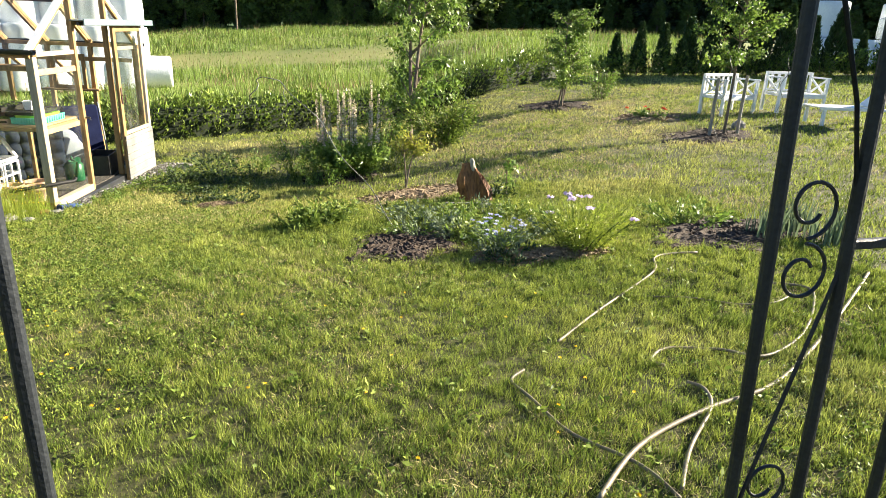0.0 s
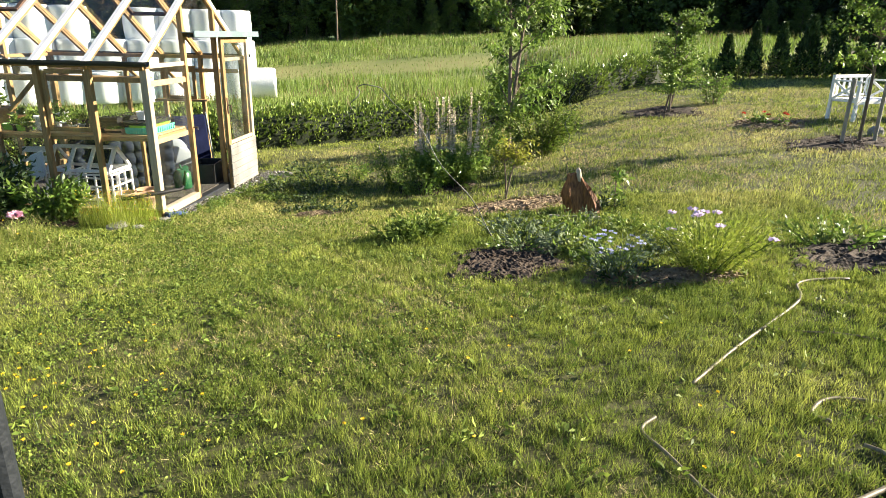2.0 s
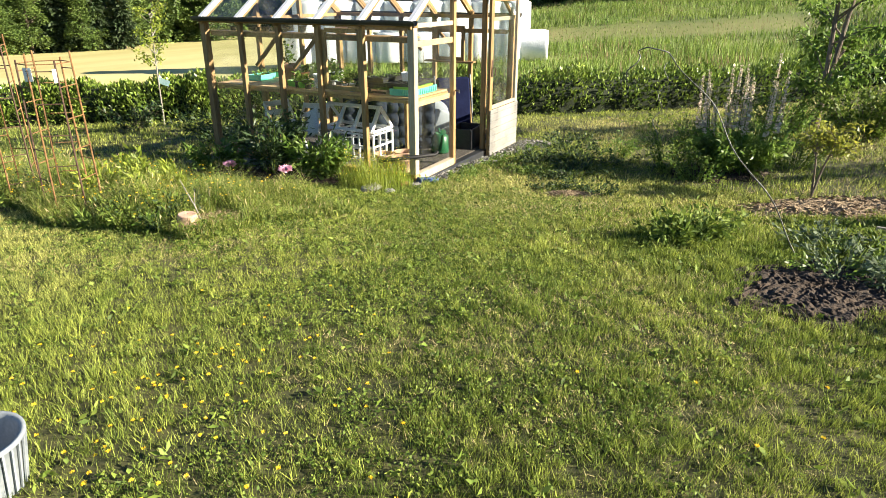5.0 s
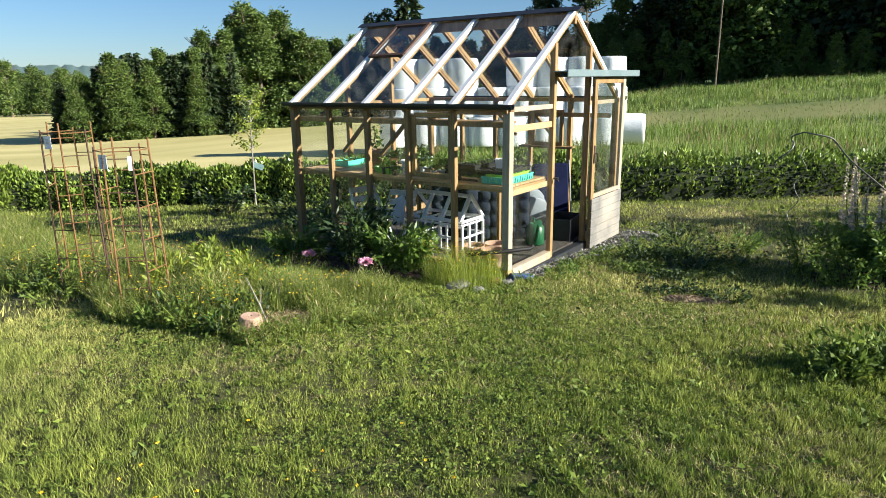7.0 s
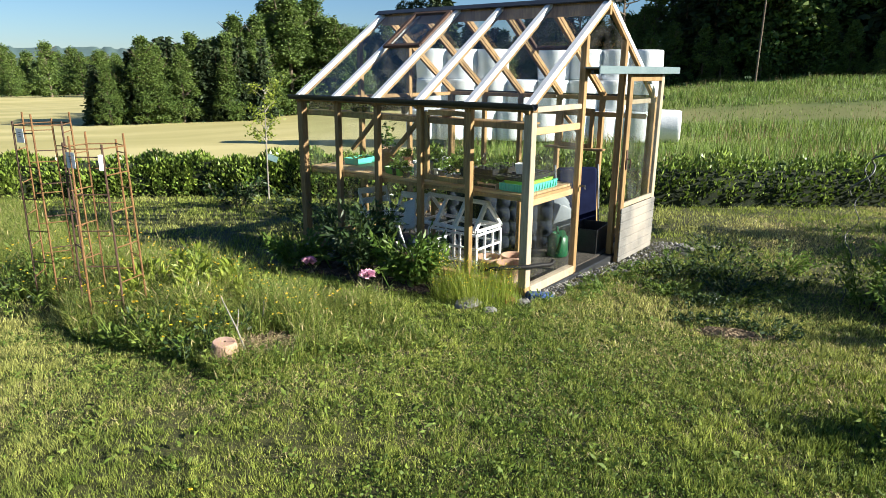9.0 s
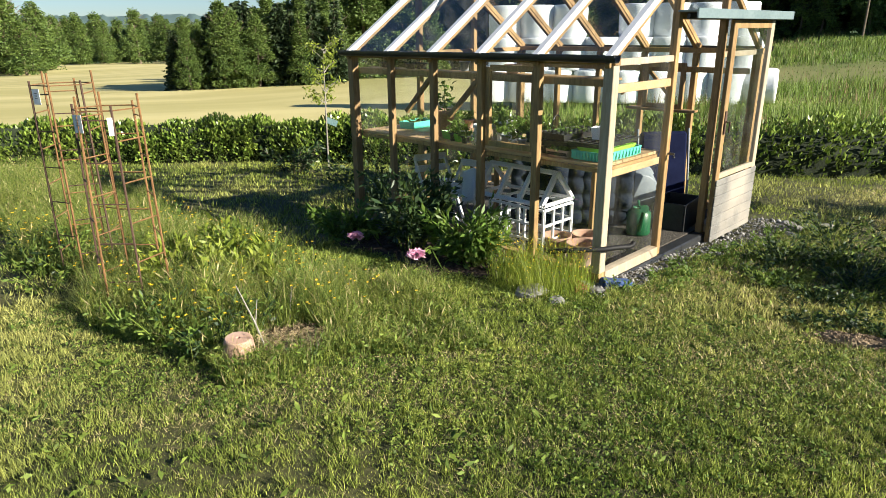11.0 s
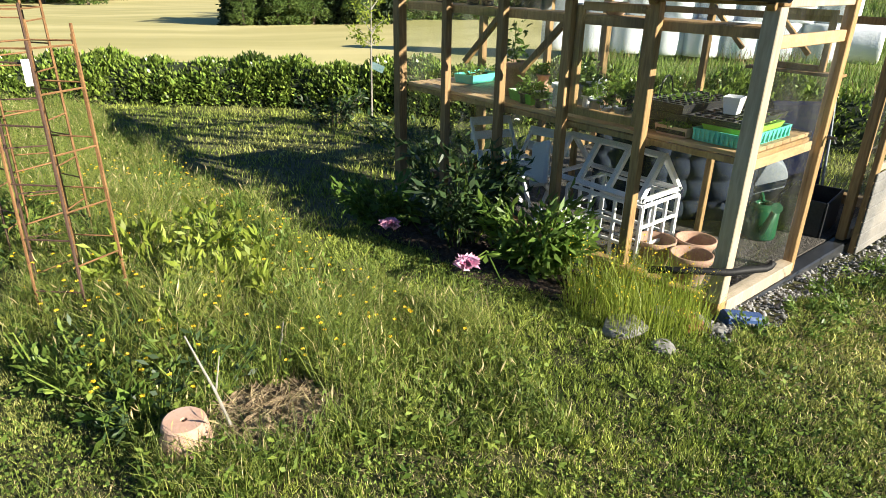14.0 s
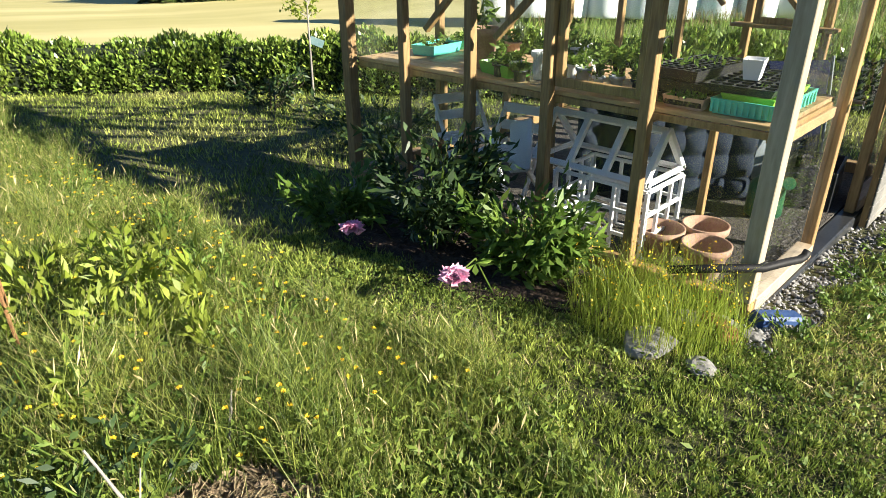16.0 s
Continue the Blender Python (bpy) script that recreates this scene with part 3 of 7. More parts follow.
    # chair-rail shelf by the far wall
    part("wall_rail", bx(GW - 0.06, GW - 0.035, 0.05, L - 0.05, 1.50, 1.56), W, gh)
    part("floor", bx(0.05, GW - 0.05, 0.06, L - 0.06, -0.06, 0.004, 0), M["gravel_bed"], gh, "grey gravel floor")


M["gravel_bed"] = mat("gravel_bed", (0.032, 0.028, 0.023), (0.11, 0.098, 0.082), 0.95, 30, 90, 0.9)
build_greenhouse()


# ---- woods, fields and hedge ----
def crown_leaves(rs, n, sampler, length, width, up=-0.2, spread=0.75):
    """Leaves at sampled places, pointing outwards and hanging a little."""
    c, out = sampler(n)
    way = out * spread + rnd_dirs(rs, n) * 0.8 + np.array([0, 0, up])
    way /= np.linalg.norm(way, axis=1, keepdims=True)
    return leaves(rs, c, way, length * rs.uniform(0.6, 1.3, n), width * rs.uniform(0.6, 1.3, n))


def clumps(rs, k, shape):
    """A sampler that gathers leaves in clumps; shape(u) gives centre, radius for k values."""
    cen, rad = shape(k)

    def sample(n):
        i = rs.integers(0, k, n)
        d = rnd_dirs(rs, n)
        r = rs.uniform(0.35, 1.0, n) ** 0.5
        return cen[i] + d * (rad[i] * r)[:, None], d
    return sample


def tree(name, kind, height, seed, label, m, group=""):
    """A tree of one kind: trunk with limbs, and a crown of many leaves."""
    rs = np.random.default_rng(seed)
    t = thing(name, m, label, "tree", group)
    bm = bmesh.new()
    H = height
    bend = rs.uniform(-0.02, 0.02, 2) * H
    spine = [(bend[0] * s * s, bend[1] * s * s, H * s * 0.96) for s in np.linspace(0, 1, 8)]
    tube(bm, spine, [H * 0.016 * (1.05 - s) + 0.01 for s in np.linspace(0, 1, 8)], 7)
    if kind == "spruce":
        vs, fs, off = [], [], 0
        tiers = 26
        for k in range(tiers):
            s = 0.10 + 0.88 * k / tiers
            R = H * 0.17 * (1 - s) ** 0.8 * rs.uniform(0.8, 1.15) + 0.1
            nb = int(8 + 9 * (1 - s))
            for b in range(nb):
                a = rs.uniform(0, math.tau)
                nn = int(4 + 15 * (1 - s))
                q = rs.uniform(0.12, 1.0, nn)
                c = np.stack([R * q * math.cos(a), R * q * math.sin(a), H * s - R * q * 0.38 + rs.uniform(-0.05, 0.05, nn) * H * 0.1], 1)
                c[:, :2] += rs.normal(0, 0.05, (nn, 2)) * R
                w = np.stack([np.full(nn, math.cos(a)), np.full(nn, math.sin(a)), np.full(nn, -0.5)], 1) + rnd_dirs(rs, nn) * 0.7
                w /= np.linalg.norm(w, axis=1, keepdims=True)
                v, f = leaves(rs, c, w, H * 0.055 * rs.uniform(0.6, 1.3, nn), H * 0.026)
                vs.append(v)
                fs.append(f + off)
                off += len(v)
        crown, cmat = (np.concatenate(vs), np.concatenate(fs)), M["conifer"]
    elif kind == "pine":
        def shp(k):
            a, r = rs.uniform(0, math.tau, k), H * 0.15 * np.sqrt(rs.uniform(0.05, 1, k))
            z = H * rs.uniform(0.62, 1.0, k)
            r = r * (1.15 - (z / H - 0.6) * 1.6)
            return np.stack([r * np.cos(a), r * np.sin(a), z], 1), H * rs.uniform(0.03, 0.06, k)
        crown, cmat = crown_leaves(rs, 4200, clumps(rs, 26, shp), H * 0.03, H * 0.010, 0.1), M["conifer"]
        for _ in range(9):
            a, z = rs.uniform(0, math.tau), H * rs.uniform(0.55, 0.9)
            tube(bm, [(0, 0, z), (H * 0.07 * math.cos(a), H * 0.07 * math.sin(a), z + H * 0.02), (H * 0.12 * math.cos(a), H * 0.12 * math.sin(a), z + H * 0.05)], [H * 0.006, H * 0.004, H * 0.002], 5)
    else:
        def shp(k):
            z = H * (0.04 + 0.92 * rs.uniform(0, 1, k) ** 0.95)
            s = (z / H - 0.04) / 0.92
            R = H * 0.22 * np.minimum(0.75 + 1.4 * s, 1.25 * (1.03 - s) ** 0.95)
            a, r = rs.uniform(0, math.tau, k), R * np.sqrt(rs.uniform(0.1, 1, k))
            return np.stack([r * np.cos(a), r * np.sin(a), z], 1), H * rs.uniform(0.02, 0.065, k)
        crown, cmat = crown_leaves(rs, 13000 if kind == "birch" else 6000, clumps(rs, 150, shp), H * (0.021 if kind == "birch" else 0.028), H * (0.013 if kind == "birch" else 0.018), -0.3), M["birch"]
        for _ in range(12):
            a, z = rs.uniform(0, math.tau), H * rs.uniform(0.25, 0.8)
            tube(bm, [(0, 0, z), (H * 0.07 * math.cos(a), H * 0.07 * math.sin(a), z + H * 0.06), (H * 0.13 * math.cos(a), H * 0.13 * math.sin(a), z + H * 0.13)], [H * 0.007, H * 0.004, H * 0.002], 5)
    part("trunk", bm, M["bark"], t)
    c = mesh_object("crown", *crown, cmat)
    c.parent = t
    return t


def far_z(x, y):
    return gz(x, y) - 14 * float(smooth_np(160, 600, math.hypot(x, y)))


def build_woods():
    rs = random.Random(5)
    spruce = [tree("spruce_tree", "spruce", 11, s, "dark green spruce at the edge of the wood", pose(0, -300 - s, -60), "wood edge") for s in (11, 12)]
    broad = [tree("birch_tree", "birch", 11, s, "leafy broad-crowned tree at the edge of the wood", pose(0, -300 - s, -60), "wood edge") for s in (21, 22, 23)]
    pine = [tree("pine_tree", "pine", 15, 31, "tall pine with a bare trunk and a high crown", pose(0, -300, -60), "wood edge")]
    thin = [tree("birch_tree", "far birch", 11, s, "leafy tree in the far wood", pose(0, -300 - s, -60), "far wood") for s in (24, 25)]
    used = set()

    def put(kinds, x, y, h):
        src = rs.choice(kinds)
        base = 15.0 if src in pine else 11.0
        k = h / base
        w = 1.35 if src in broad + thin else 1.1
        m = pose(x, y, far_z(x, y) - 0.1, 0, 0, rs.uniform(0, 360)) @ Matrix.Diagonal((k * w * rs.uniform(0.85, 1.2), k * w * rs.uniform(0.85, 1.2), k, 1))
        if src not in used:
            used.add(src)
            src.matrix_basis = m
            return
        c = copy_thing(src, pose(0, 0, 0))
        c.matrix_basis = m
    def way(deg, r):
        return -5.4 + r * math.cos(radians(deg)), -3.2 + r * math.sin(radians(deg))
    # the clump that juts into the hay field, rising to taller trees
    for k in range(45):
        deg = 66.0 - 12.5 * (k % 15) / 14
        x, y = way(deg, 60 + 3 * (k // 15) + rs.uniform(-1, 1))
        put(broad + spruce if k % 3 else spruce, x, y, (4.6 + 2.2 * min(1, (66.5 - deg) / 5)) * rs.uniform(0.85, 1.12))
    for k in range(12):
        x, y = way(55.5 - 9.5 * k / 11, 68 + rs.uniform(-2, 4))
        put(broad, x, y, (11.8 if 2 < k < 8 else 9.0) * rs.uniform(0.9, 1.08))
    for k in range(34):
        deg = 47 - 25 * k / 33
        x, y = way(deg, 78 + rs.uniform(-3, 5))
        put(broad + spruce, x, y, rs.uniform(8.0, 10.5))
    for deg, r, h, kinds in ((38.7, 74, 16.0, spruce), (27.2, 76, 13.2, pine), (23.6, 74, 14.2, pine), (41, 74, 11.5, pine)):
        put(kinds, *way(deg, r), h)
    # dark wood along the upper side of the fields
    for k in range(62):
        t = k / 61
        deg = 21 - 66 * t
        x, y = way(deg, 80 + rs.uniform(-3, 7) + (45 * min(1, -deg / 15) if deg < 0 else 0))
        put(thin + spruce, x, y, (11.0 + 11.0 * min(1, t * 7)) * rs.uniform(0.85, 1.1))
    for k in range(34):
        deg = 24 - 68 * k / 33 + rs.uniform(-0.6, 0.6)
        x, y = way(deg, 75 + rs.uniform(-1.5, 1.5) + (42 * min(1, -deg / 15) if deg < 0 else 0))
        put(thin, x, y, rs.uniform(4.0, 7.0))
    # wood beyond the valley field, seen small
    for k in range(96):
        deg = 64 + 46 * k / 95
        x, y = way(deg, rs.uniform(240, 290) if deg < 75 else rs.uniform(150, 185))
        put(thin, x, y, rs.uniform(9, 15) * (1.15 if deg < 75 else 1.05))
    for k in range(90):
        x, y = way(rs.uniform(62, 108), rs.uniform(200, 330))
        put(thin, x, y, rs.uniform(9, 15))
    # wood behind the walker
    for k in range(12):
        a = radians(100 + 200 * k / 11)
        put(thin, 60 * math.cos(a), 60 * math.sin(a), rs.uniform(9, 12))


def build_hills():
    """Wooded hills on the skyline, with a ragged tree line."""
    for j, (r, z0, amp, label) in enumerate(((420, 3, 7, "wooded ridge across the valley"), (900, 14, 9, "wooded hills on the skyline, blue haze in their colour"))):
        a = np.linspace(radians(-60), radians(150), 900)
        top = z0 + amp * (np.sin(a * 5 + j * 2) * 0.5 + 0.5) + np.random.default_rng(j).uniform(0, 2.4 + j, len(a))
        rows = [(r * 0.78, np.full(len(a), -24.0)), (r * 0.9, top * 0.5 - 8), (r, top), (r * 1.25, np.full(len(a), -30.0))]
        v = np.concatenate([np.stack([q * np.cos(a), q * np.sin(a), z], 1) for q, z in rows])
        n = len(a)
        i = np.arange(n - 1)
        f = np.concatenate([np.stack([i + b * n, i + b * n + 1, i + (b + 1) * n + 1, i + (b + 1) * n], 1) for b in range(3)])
        # The farther ridge is bluer and paler: distance haze mixed into its colour.
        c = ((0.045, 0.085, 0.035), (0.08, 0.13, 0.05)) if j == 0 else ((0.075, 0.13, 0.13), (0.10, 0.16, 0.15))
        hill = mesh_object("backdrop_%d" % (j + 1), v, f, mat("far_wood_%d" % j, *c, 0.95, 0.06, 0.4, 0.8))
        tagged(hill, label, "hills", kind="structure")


def strip_blades(name, xs, ys, zs, h, w, material, label, lean=0.35, seed=3, tris=1):
    """Grass blades as slim triangles, two to a blade where tris is 2."""
    rs = np.random.default_rng(seed)
    n = len(xs)
    a, b = rs.uniform(0, math.tau, n), rs.uniform(0, math.tau, n)
    lo = rs.uniform(0.1, 1.0, n) * lean * h
    side = np.stack([np.cos(a), np.sin(a), np.zeros(n)], 1) * (w / 2)[:, None]
    base = np.stack([xs, ys, zs - 0.004], 1)
    tip = base + np.stack([np.cos(b) * lo, np.sin(b) * lo, h], 1)
    if tris == 1:
        v = np.stack([base - side, base + side, tip], 1).reshape(-1, 3)
        f = np.arange(3 * n).reshape(-1, 3)
    else:
        mid = base + np.stack([np.cos(b) * lo * 0.3, np.sin(b) * lo * 0.3, h * 0.6], 1)
        v = np.stack([base - side, base + side, mid + side * 0.8, mid - side * 0.8, tip], 1).reshape(-1, 3)
        k = 5 * np.arange(n)[:, None]
        f = np.concatenate([k + [[0, 1, 2]], k + [[0, 2, 3]], k + [[3, 2, 4]]])
    return tagged(mesh_object(name, v, f, material), label, "grass", kind="stuff")


# beds and bare patches: centre, half sizes, turn, and how strongly they clear the lawn
PATCHES = [(-2.0, -4.1, 0.68, 0.48, -25), (-2.5, -5.2, 0.22, 0.6, 5), (0.6, -4.25, 0.34, 0.9, 30), (1.9, -3.1, 0.5, 0.55, 0), (-1.9, -7.1, 0.6, 0.9, 25),
           (4.2, -9.7, 0.7, 1.0, 20), (6.4, -9.4, 0.6, 0.85, 20), (8.6, -7.8, 0.9, 0.9, 0), (-2.58, 0.45, 0.26, 0.22, 0), (-0.48, 1.6, 0.42, 1.05, 0), (0.05, -1.86, 0.30, 0.11, -70)]


def inside_patch(x, y, grow=1.0):
    hit = np.zeros(np.shape(x), dtype=bool)
    for cx, cy, a, b, r in PATCHES:
        c, s = math.cos(radians(r)), math.sin(radians(r))
        u, v = (x - cx) * c + (y - cy) * s, -(x - cx) * s + (y - cy) * c
        hit |= (u / a) ** 2 + (v / b) ** 2 < grow * (1 + 0.25 * np.sin(6 * np.arctan2(v, u) + cx))
    return hit


def in_house(x, y, pad=0.06):
    return (x > -pad) & (x < GW + pad) & (y > -pad) & (y < GL + pad)


def on_gravel(x, y):
    return (y < 0.0) & (y > -0.28 - 0.2 * np.clip(x - 1.2, 0, 1.6) - 0.06 * np.sin(x * 9)) & (x > -0.35) & (x < 3.4)


def in_wild(x, y):
    """The unmown bed with the plant towers."""
    front = 0.18 - 0.45 * smooth_np(-2.65, -2.05, x) * smooth_np(-1.5, -1.75, x)
    return (x > -3.2 + 0.12 * np.sin(y * 3)) & (x < -1.45 + 0.1 * np.sin(y * 2.3) + 0.05 * np.clip(y - 4, 0, 9)) & (y > front + 0.12 * np.sin(x * 5)) & (y < 10.0)


def wobble(x, y, f=1.0, s=0.0):
    return np.sin(x * 1.9 * f + 1.3 * np.sin(y * 1.1 * f + s)) * np.sin(y * 2.3 * f + 1.7 * np.sin(x * 0.8 * f + s))


def build_grass():
    rs = np.random.default_rng(8)

    def scatter(n, x0, x1, y0, y1):
        return rs.uniform(x0, x1, n), rs.uniform(y0, y1, n)

    def lawn_ok(x, y):
        return ~inside_patch(x, y, 0.62) & ~in_house(x, y) & ~on_gravel(x, y) & (hedge_side(x, y) < -0.25)
    def clumpy(x, y):
        """Uneven growth at hand size and at foot size, 0 to 1."""
        return np.clip(0.46 + 0.28 * wobble(x, y, 4.1, 0.3) + 0.52 * wobble(y, x, 13.0, 1.1) + 0.36 * wobble(x, y, 31.0, 0.5), 0, 1)
    x, y = scatter(1350000, -6.6, 1.0, -7.6, 2.5)
    d = np.hypot(np.maximum(0, x + 3.6), np.maximum(0, np.abs(y + 2.2) - 2.8))
    c = clumpy(x, y)
    rank = np.exp(-((x + 5.0) ** 2 + (y + 1.7) ** 2) / 0.9)
    keep = lawn_ok(x, y) & ~in_wild(x, y) & (rs.uniform(0, 1, len(x)) < np.clip(1.3 - d / 5.5, 0.4, 1) * (0.66 + 0.34 * c) * (1 - 0.55 * rank))
    x, y, c, d = x[keep], y[keep], c[keep], d[keep]
    n = len(x)
    lush = wobble(x, y, 0.8) * 0.5 + 0.5
    low = 1 - 0.32 * smooth_np(-2.9, -1.6, y) * smooth_np(-4.6, -3.2, x)
    h = (0.012 + 0.010 * lush + 0.046 * c ** 1.3) * low * rs.uniform(0.45, 1.5, n)
    strip_blades("lawn_grass", x, y, ground(x, y), h, rs.uniform(0.0022, 0.0046, n) * (1 + 0.5 * d), M["blade"], "short mown lawn grass with drier patches", 0.8, 4)
    x, y = scatter(640000, -7.5, 14.5, -15, 11)
    d = np.hypot(x + 5, y + 3.0)
    c = np.clip(0.5 + 0.45 * wobble(x, y, 2.6, 0.3) + 0.4 * wobble(y, x, 6.5, 1.1), 0, 1)
    keep = lawn_ok(x, y) & ~in_wild(x, y) & ((d > 5.2) | (x > 1.0) | (y < -7.6)) & (rs.uniform(0, 1, len(x)) < np.clip(1.35 - d / 24, 0.35, 1) * (0.35 + 0.65 * c))
    x, y, c, d = x[keep], y[keep], c[keep], d[keep]
    n = len(x)
    h = (0.018 + 0.022 * (wobble(x, y, 0.7) * 0.5 + 0.5) + 0.045 * c) * rs.uniform(0.5, 1.6, n)
    strip_blades("lawn_grass", x, y, ground(x, y), h, rs.uniform(0.0048, 0.0095, n) * (1 + 0.055 * d), M["blade"], "mown lawn grass further down the garden", 0.9, 5)
    # the lawn round the benches and up to the thuja row
    x, y = scatter(170000, 3, 24, -30, -10)
    keep = (hedge_side(x, y) < -0.25) & ~inside_patch(x, y, 0.62) & ((x > 14.5) | (y < -15) | (rs.uniform(0, 1, len(x)) < 0.3))
    x, y = x[keep], y[keep]
    n = len(x)
    strip_blades("lawn_grass", x, y, ground(x, y), rs.uniform(0.03, 0.09, n), rs.uniform(0.014, 0.03, n), M["blade"], "mown lawn grass round the benches", 0.8, 25)
    # the lawn behind the arch and to both sides, thinning out
    x, y = scatter(300000, -17, 3, -16, 13)
    d = np.hypot(x + 4, y + 1)
    keep = (hedge_side(x, y) < -0.25) & ((x < -6.6) | (y < -7.6)) & (rs.uniform(0, 1, len(x)) < np.clip(1.6 - d / 9, 0, 1))
    x, y = x[keep], y[keep]
    n = len(x)
    strip_blades("lawn_grass", x, y, ground(x, y), rs.uniform(0.02, 0.06, n), rs.uniform(0.008, 0.018, n), M["blade"], "mown lawn grass round the garden arch", 0.9, 27)
    # clover and other broad leaves in the lawn
    x, y = scatter(330000, -6.6, 3.0, -7.5, 2.2)
    keep = lawn_ok(x, y) & ~in_wild(x, y) & (wobble(x, y, 0.9, 2.0) + 0.7 * wobble(y, x, 5.0, 0.4) > 0.72 - 0.98 * smooth_np(-2.9, -1.6, y) * smooth_np(-4.6, -3.2, x) - 1.1 * np.exp(-((x + 5.0) ** 2 + (y + 1.7) ** 2) / 0.9) + rs.uniform(-0.3, 0.3, len(x)))
    x, y = x[keep], y[keep]
    n = len(x)
    base = np.stack([x, y, ground(x, y) + rs.uniform(0.008, 0.034, n)], 1)
    way = rnd_dirs(rs, n, -0.1, 0.6)
    ob = mesh_object("clover", *leaves(rs, base, way, rs.uniform(0.009, 0.022, n), rs.uniform(0.008, 0.016, n)), M["clover"])
    tagged(ob, "low clover leaves growing among the lawn grass", "clover", kind="stuff")
    # flat weed rosettes
    cx, cy = scatter(1500, -6.6, 1.2, -7.5, 2.0)
    keep = lawn_ok(cx, cy) & ~in_wild(cx, cy)
    cx, cy = cx[keep], cy[keep]
    i = rs.integers(0, len(cx), 6000)
    base = np.stack([cx[i] + rs.normal(0, 0.03, len(i)), cy[i] + rs.normal(0, 0.03, len(i)), np.zeros(len(i))], 1)
    base[:, 2] = ground(base[:, 0], base[:, 1]) + rs.uniform(0.008, 0.035, len(i))
    ob = mesh_object("lawn_weeds", *leaves(rs, base, rnd_dirs(rs, len(i), 0.0, 0.75), rs.uniform(0.025, 0.06, len(i)), rs.uniform(0.012, 0.024, len(i))), M["clover"])
    tagged(ob, "small broad-leaved weeds in the lawn", "weeds", kind="stuff")
    # longer tufts
    cx, cy = scatter(900, -6.5, 0.8, -7.5, 1.5)
    keep = lawn_ok(cx, cy) & ~in_wild(cx, cy)
    cx, cy = cx[keep], cy[keep]
    i = rs.integers(0, len(cx), 15000)
    x, y = cx[i] + rs.normal(0, 0.035, len(i)), cy[i] + rs.normal(0, 0.035, len(i))
    strip_blades("grass_tufts", x, y, ground(x, y), rs.uniform(0.04, 0.085, len(i)), rs.uniform(0.0022, 0.0045, len(i)), M["tall"], "longer grass tufts missed by the mower", 0.9, 6)
    # dry cut grass lying on the lawn
    x, y = scatter(210000, -6.5, 1.0, -7.0, 1.2)
    keep = lawn_ok(x, y) & ~in_wild(x, y) & (wobble(x, y, 0.55, 0.7) + 0.5 * wobble(x, y, 1.9, 0.2) + 0.4 * wobble(y, x, 8.0, 0.6) > -0.02 + 1.3 * np.exp(-((x + 4.8) ** 2 / 2.5 + (y + 1.3) ** 2 / 1.8)) + rs.uniform(-0.25, 0.5, len(x)))
    x, y = x[keep], y[keep]
    strip_blades("dry_clippings", x, y, ground(x, y) + 0.012, rs.uniform(0.006, 0.026, len(x)), rs.uniform(0.002, 0.0045, len(x)), M["dry"], "dry straw-coloured grass clippings on the lawn", 2.4, 7)
    x, y = scatter(150000, -1.0, 12.0, -13, -0.4)
    keep = lawn_ok(x, y) & (wobble(x, y, 0.45, 0.9) + 0.6 * wobble(y, x, 3.0, 0.6) > 0.1 + rs.uniform(-0.3, 0.4, len(x)))
    x, y = x[keep], y[keep]
    strip_blades("dry_clippings", x, y, ground(x, y) + 0.015, rs.uniform(0.012, 0.04, len(x)), rs.uniform(0.006, 0.012, len(x)), M["dry"], "dry grass in the sunny lawn further off", 1.6, 17)
    # the wild bed
    x, y = scatter(300000, -3.35, -1.0, -0.5, 10)
    keep = in_wild(x, y) & ~inside_patch(x, y) & (rs.uniform(0, 1, len(x)) < np.where(y < 4.0, 0.95, 0.5))
    x, y = x[keep], y[keep]
    n = len(x)
    h = (0.07 + 0.40 * rs.uniform(0, 1, n) ** 1.7) * (0.75 + 0.35 * wobble(x, y, 2.2)) * (0.55 + 0.45 * np.clip((x + 3.3) / 0.6, 0.3, 1)) * np.where(x > -2.1, 0.75, 1.0) * (0.45 + 0.55 * smooth_np(-0.1, 0.7, y))
    strip_blades("wild_grass", x, y, ground(x, y), h, rs.uniform(0.0016, 0.0042, n), M["tall"], "tall unmown grass in the flower bed", 0.9, 9, 2)
    q = rs.choice(n, 13000, replace=False)
    strip_blades("dry_stalks", x[q] + 0.01, y[q], ground(x[q], y[q]), h[q] * rs.uniform(0.7, 1.25, len(q)), rs.uniform(0.0012, 0.0028, len(q)), M["dry"], "dry straw-coloured stalks among the tall grass", 0.8, 19, 2)
    q = rs.choice(n, 80000, replace=False)
    base = np.stack([x[q], y[q], ground(x[q], y[q]) + h[q] * rs.uniform(0.1, 0.7, len(q))], 1)
    ob = mesh_object("wild_leaves", *leaves(rs, base, rnd_dirs(rs, len(q), -0.1, 0.8), rs.uniform(0.018, 0.055, len(q)), rs.uniform(0.008, 0.02, len(q))), M["clover"])
    tagged(ob, "small herb leaves among the tall grass", "weeds", kind="stuff")
    # seed heads of the tall grass
    k = rs.choice(n, 1900, replace=False)
    base = np.stack([x[k], y[k], ground(x[k], y[k]) + h[k] * 0.9], 1)
    up = rnd_dirs(rs, len(k), 0.7, 1.0)
    ob = mesh_object("grass_seed_heads", *leaves(rs, base, up, rs.uniform(0.04, 0.09, len(k)), rs.uniform(0.004, 0.009, len(k))), M["dry"])
    tagged(ob, "pale seed heads over the tall grass", "grass", kind="stuff")
    x, y = scatter(2700, -0.9, 0.0, -0.24, 0.76)
    keep = ((x + 0.42) / 0.40) ** 2 + ((y - 0.26) / 0.42) ** 2 < 1
    x, y = x[keep], y[keep]
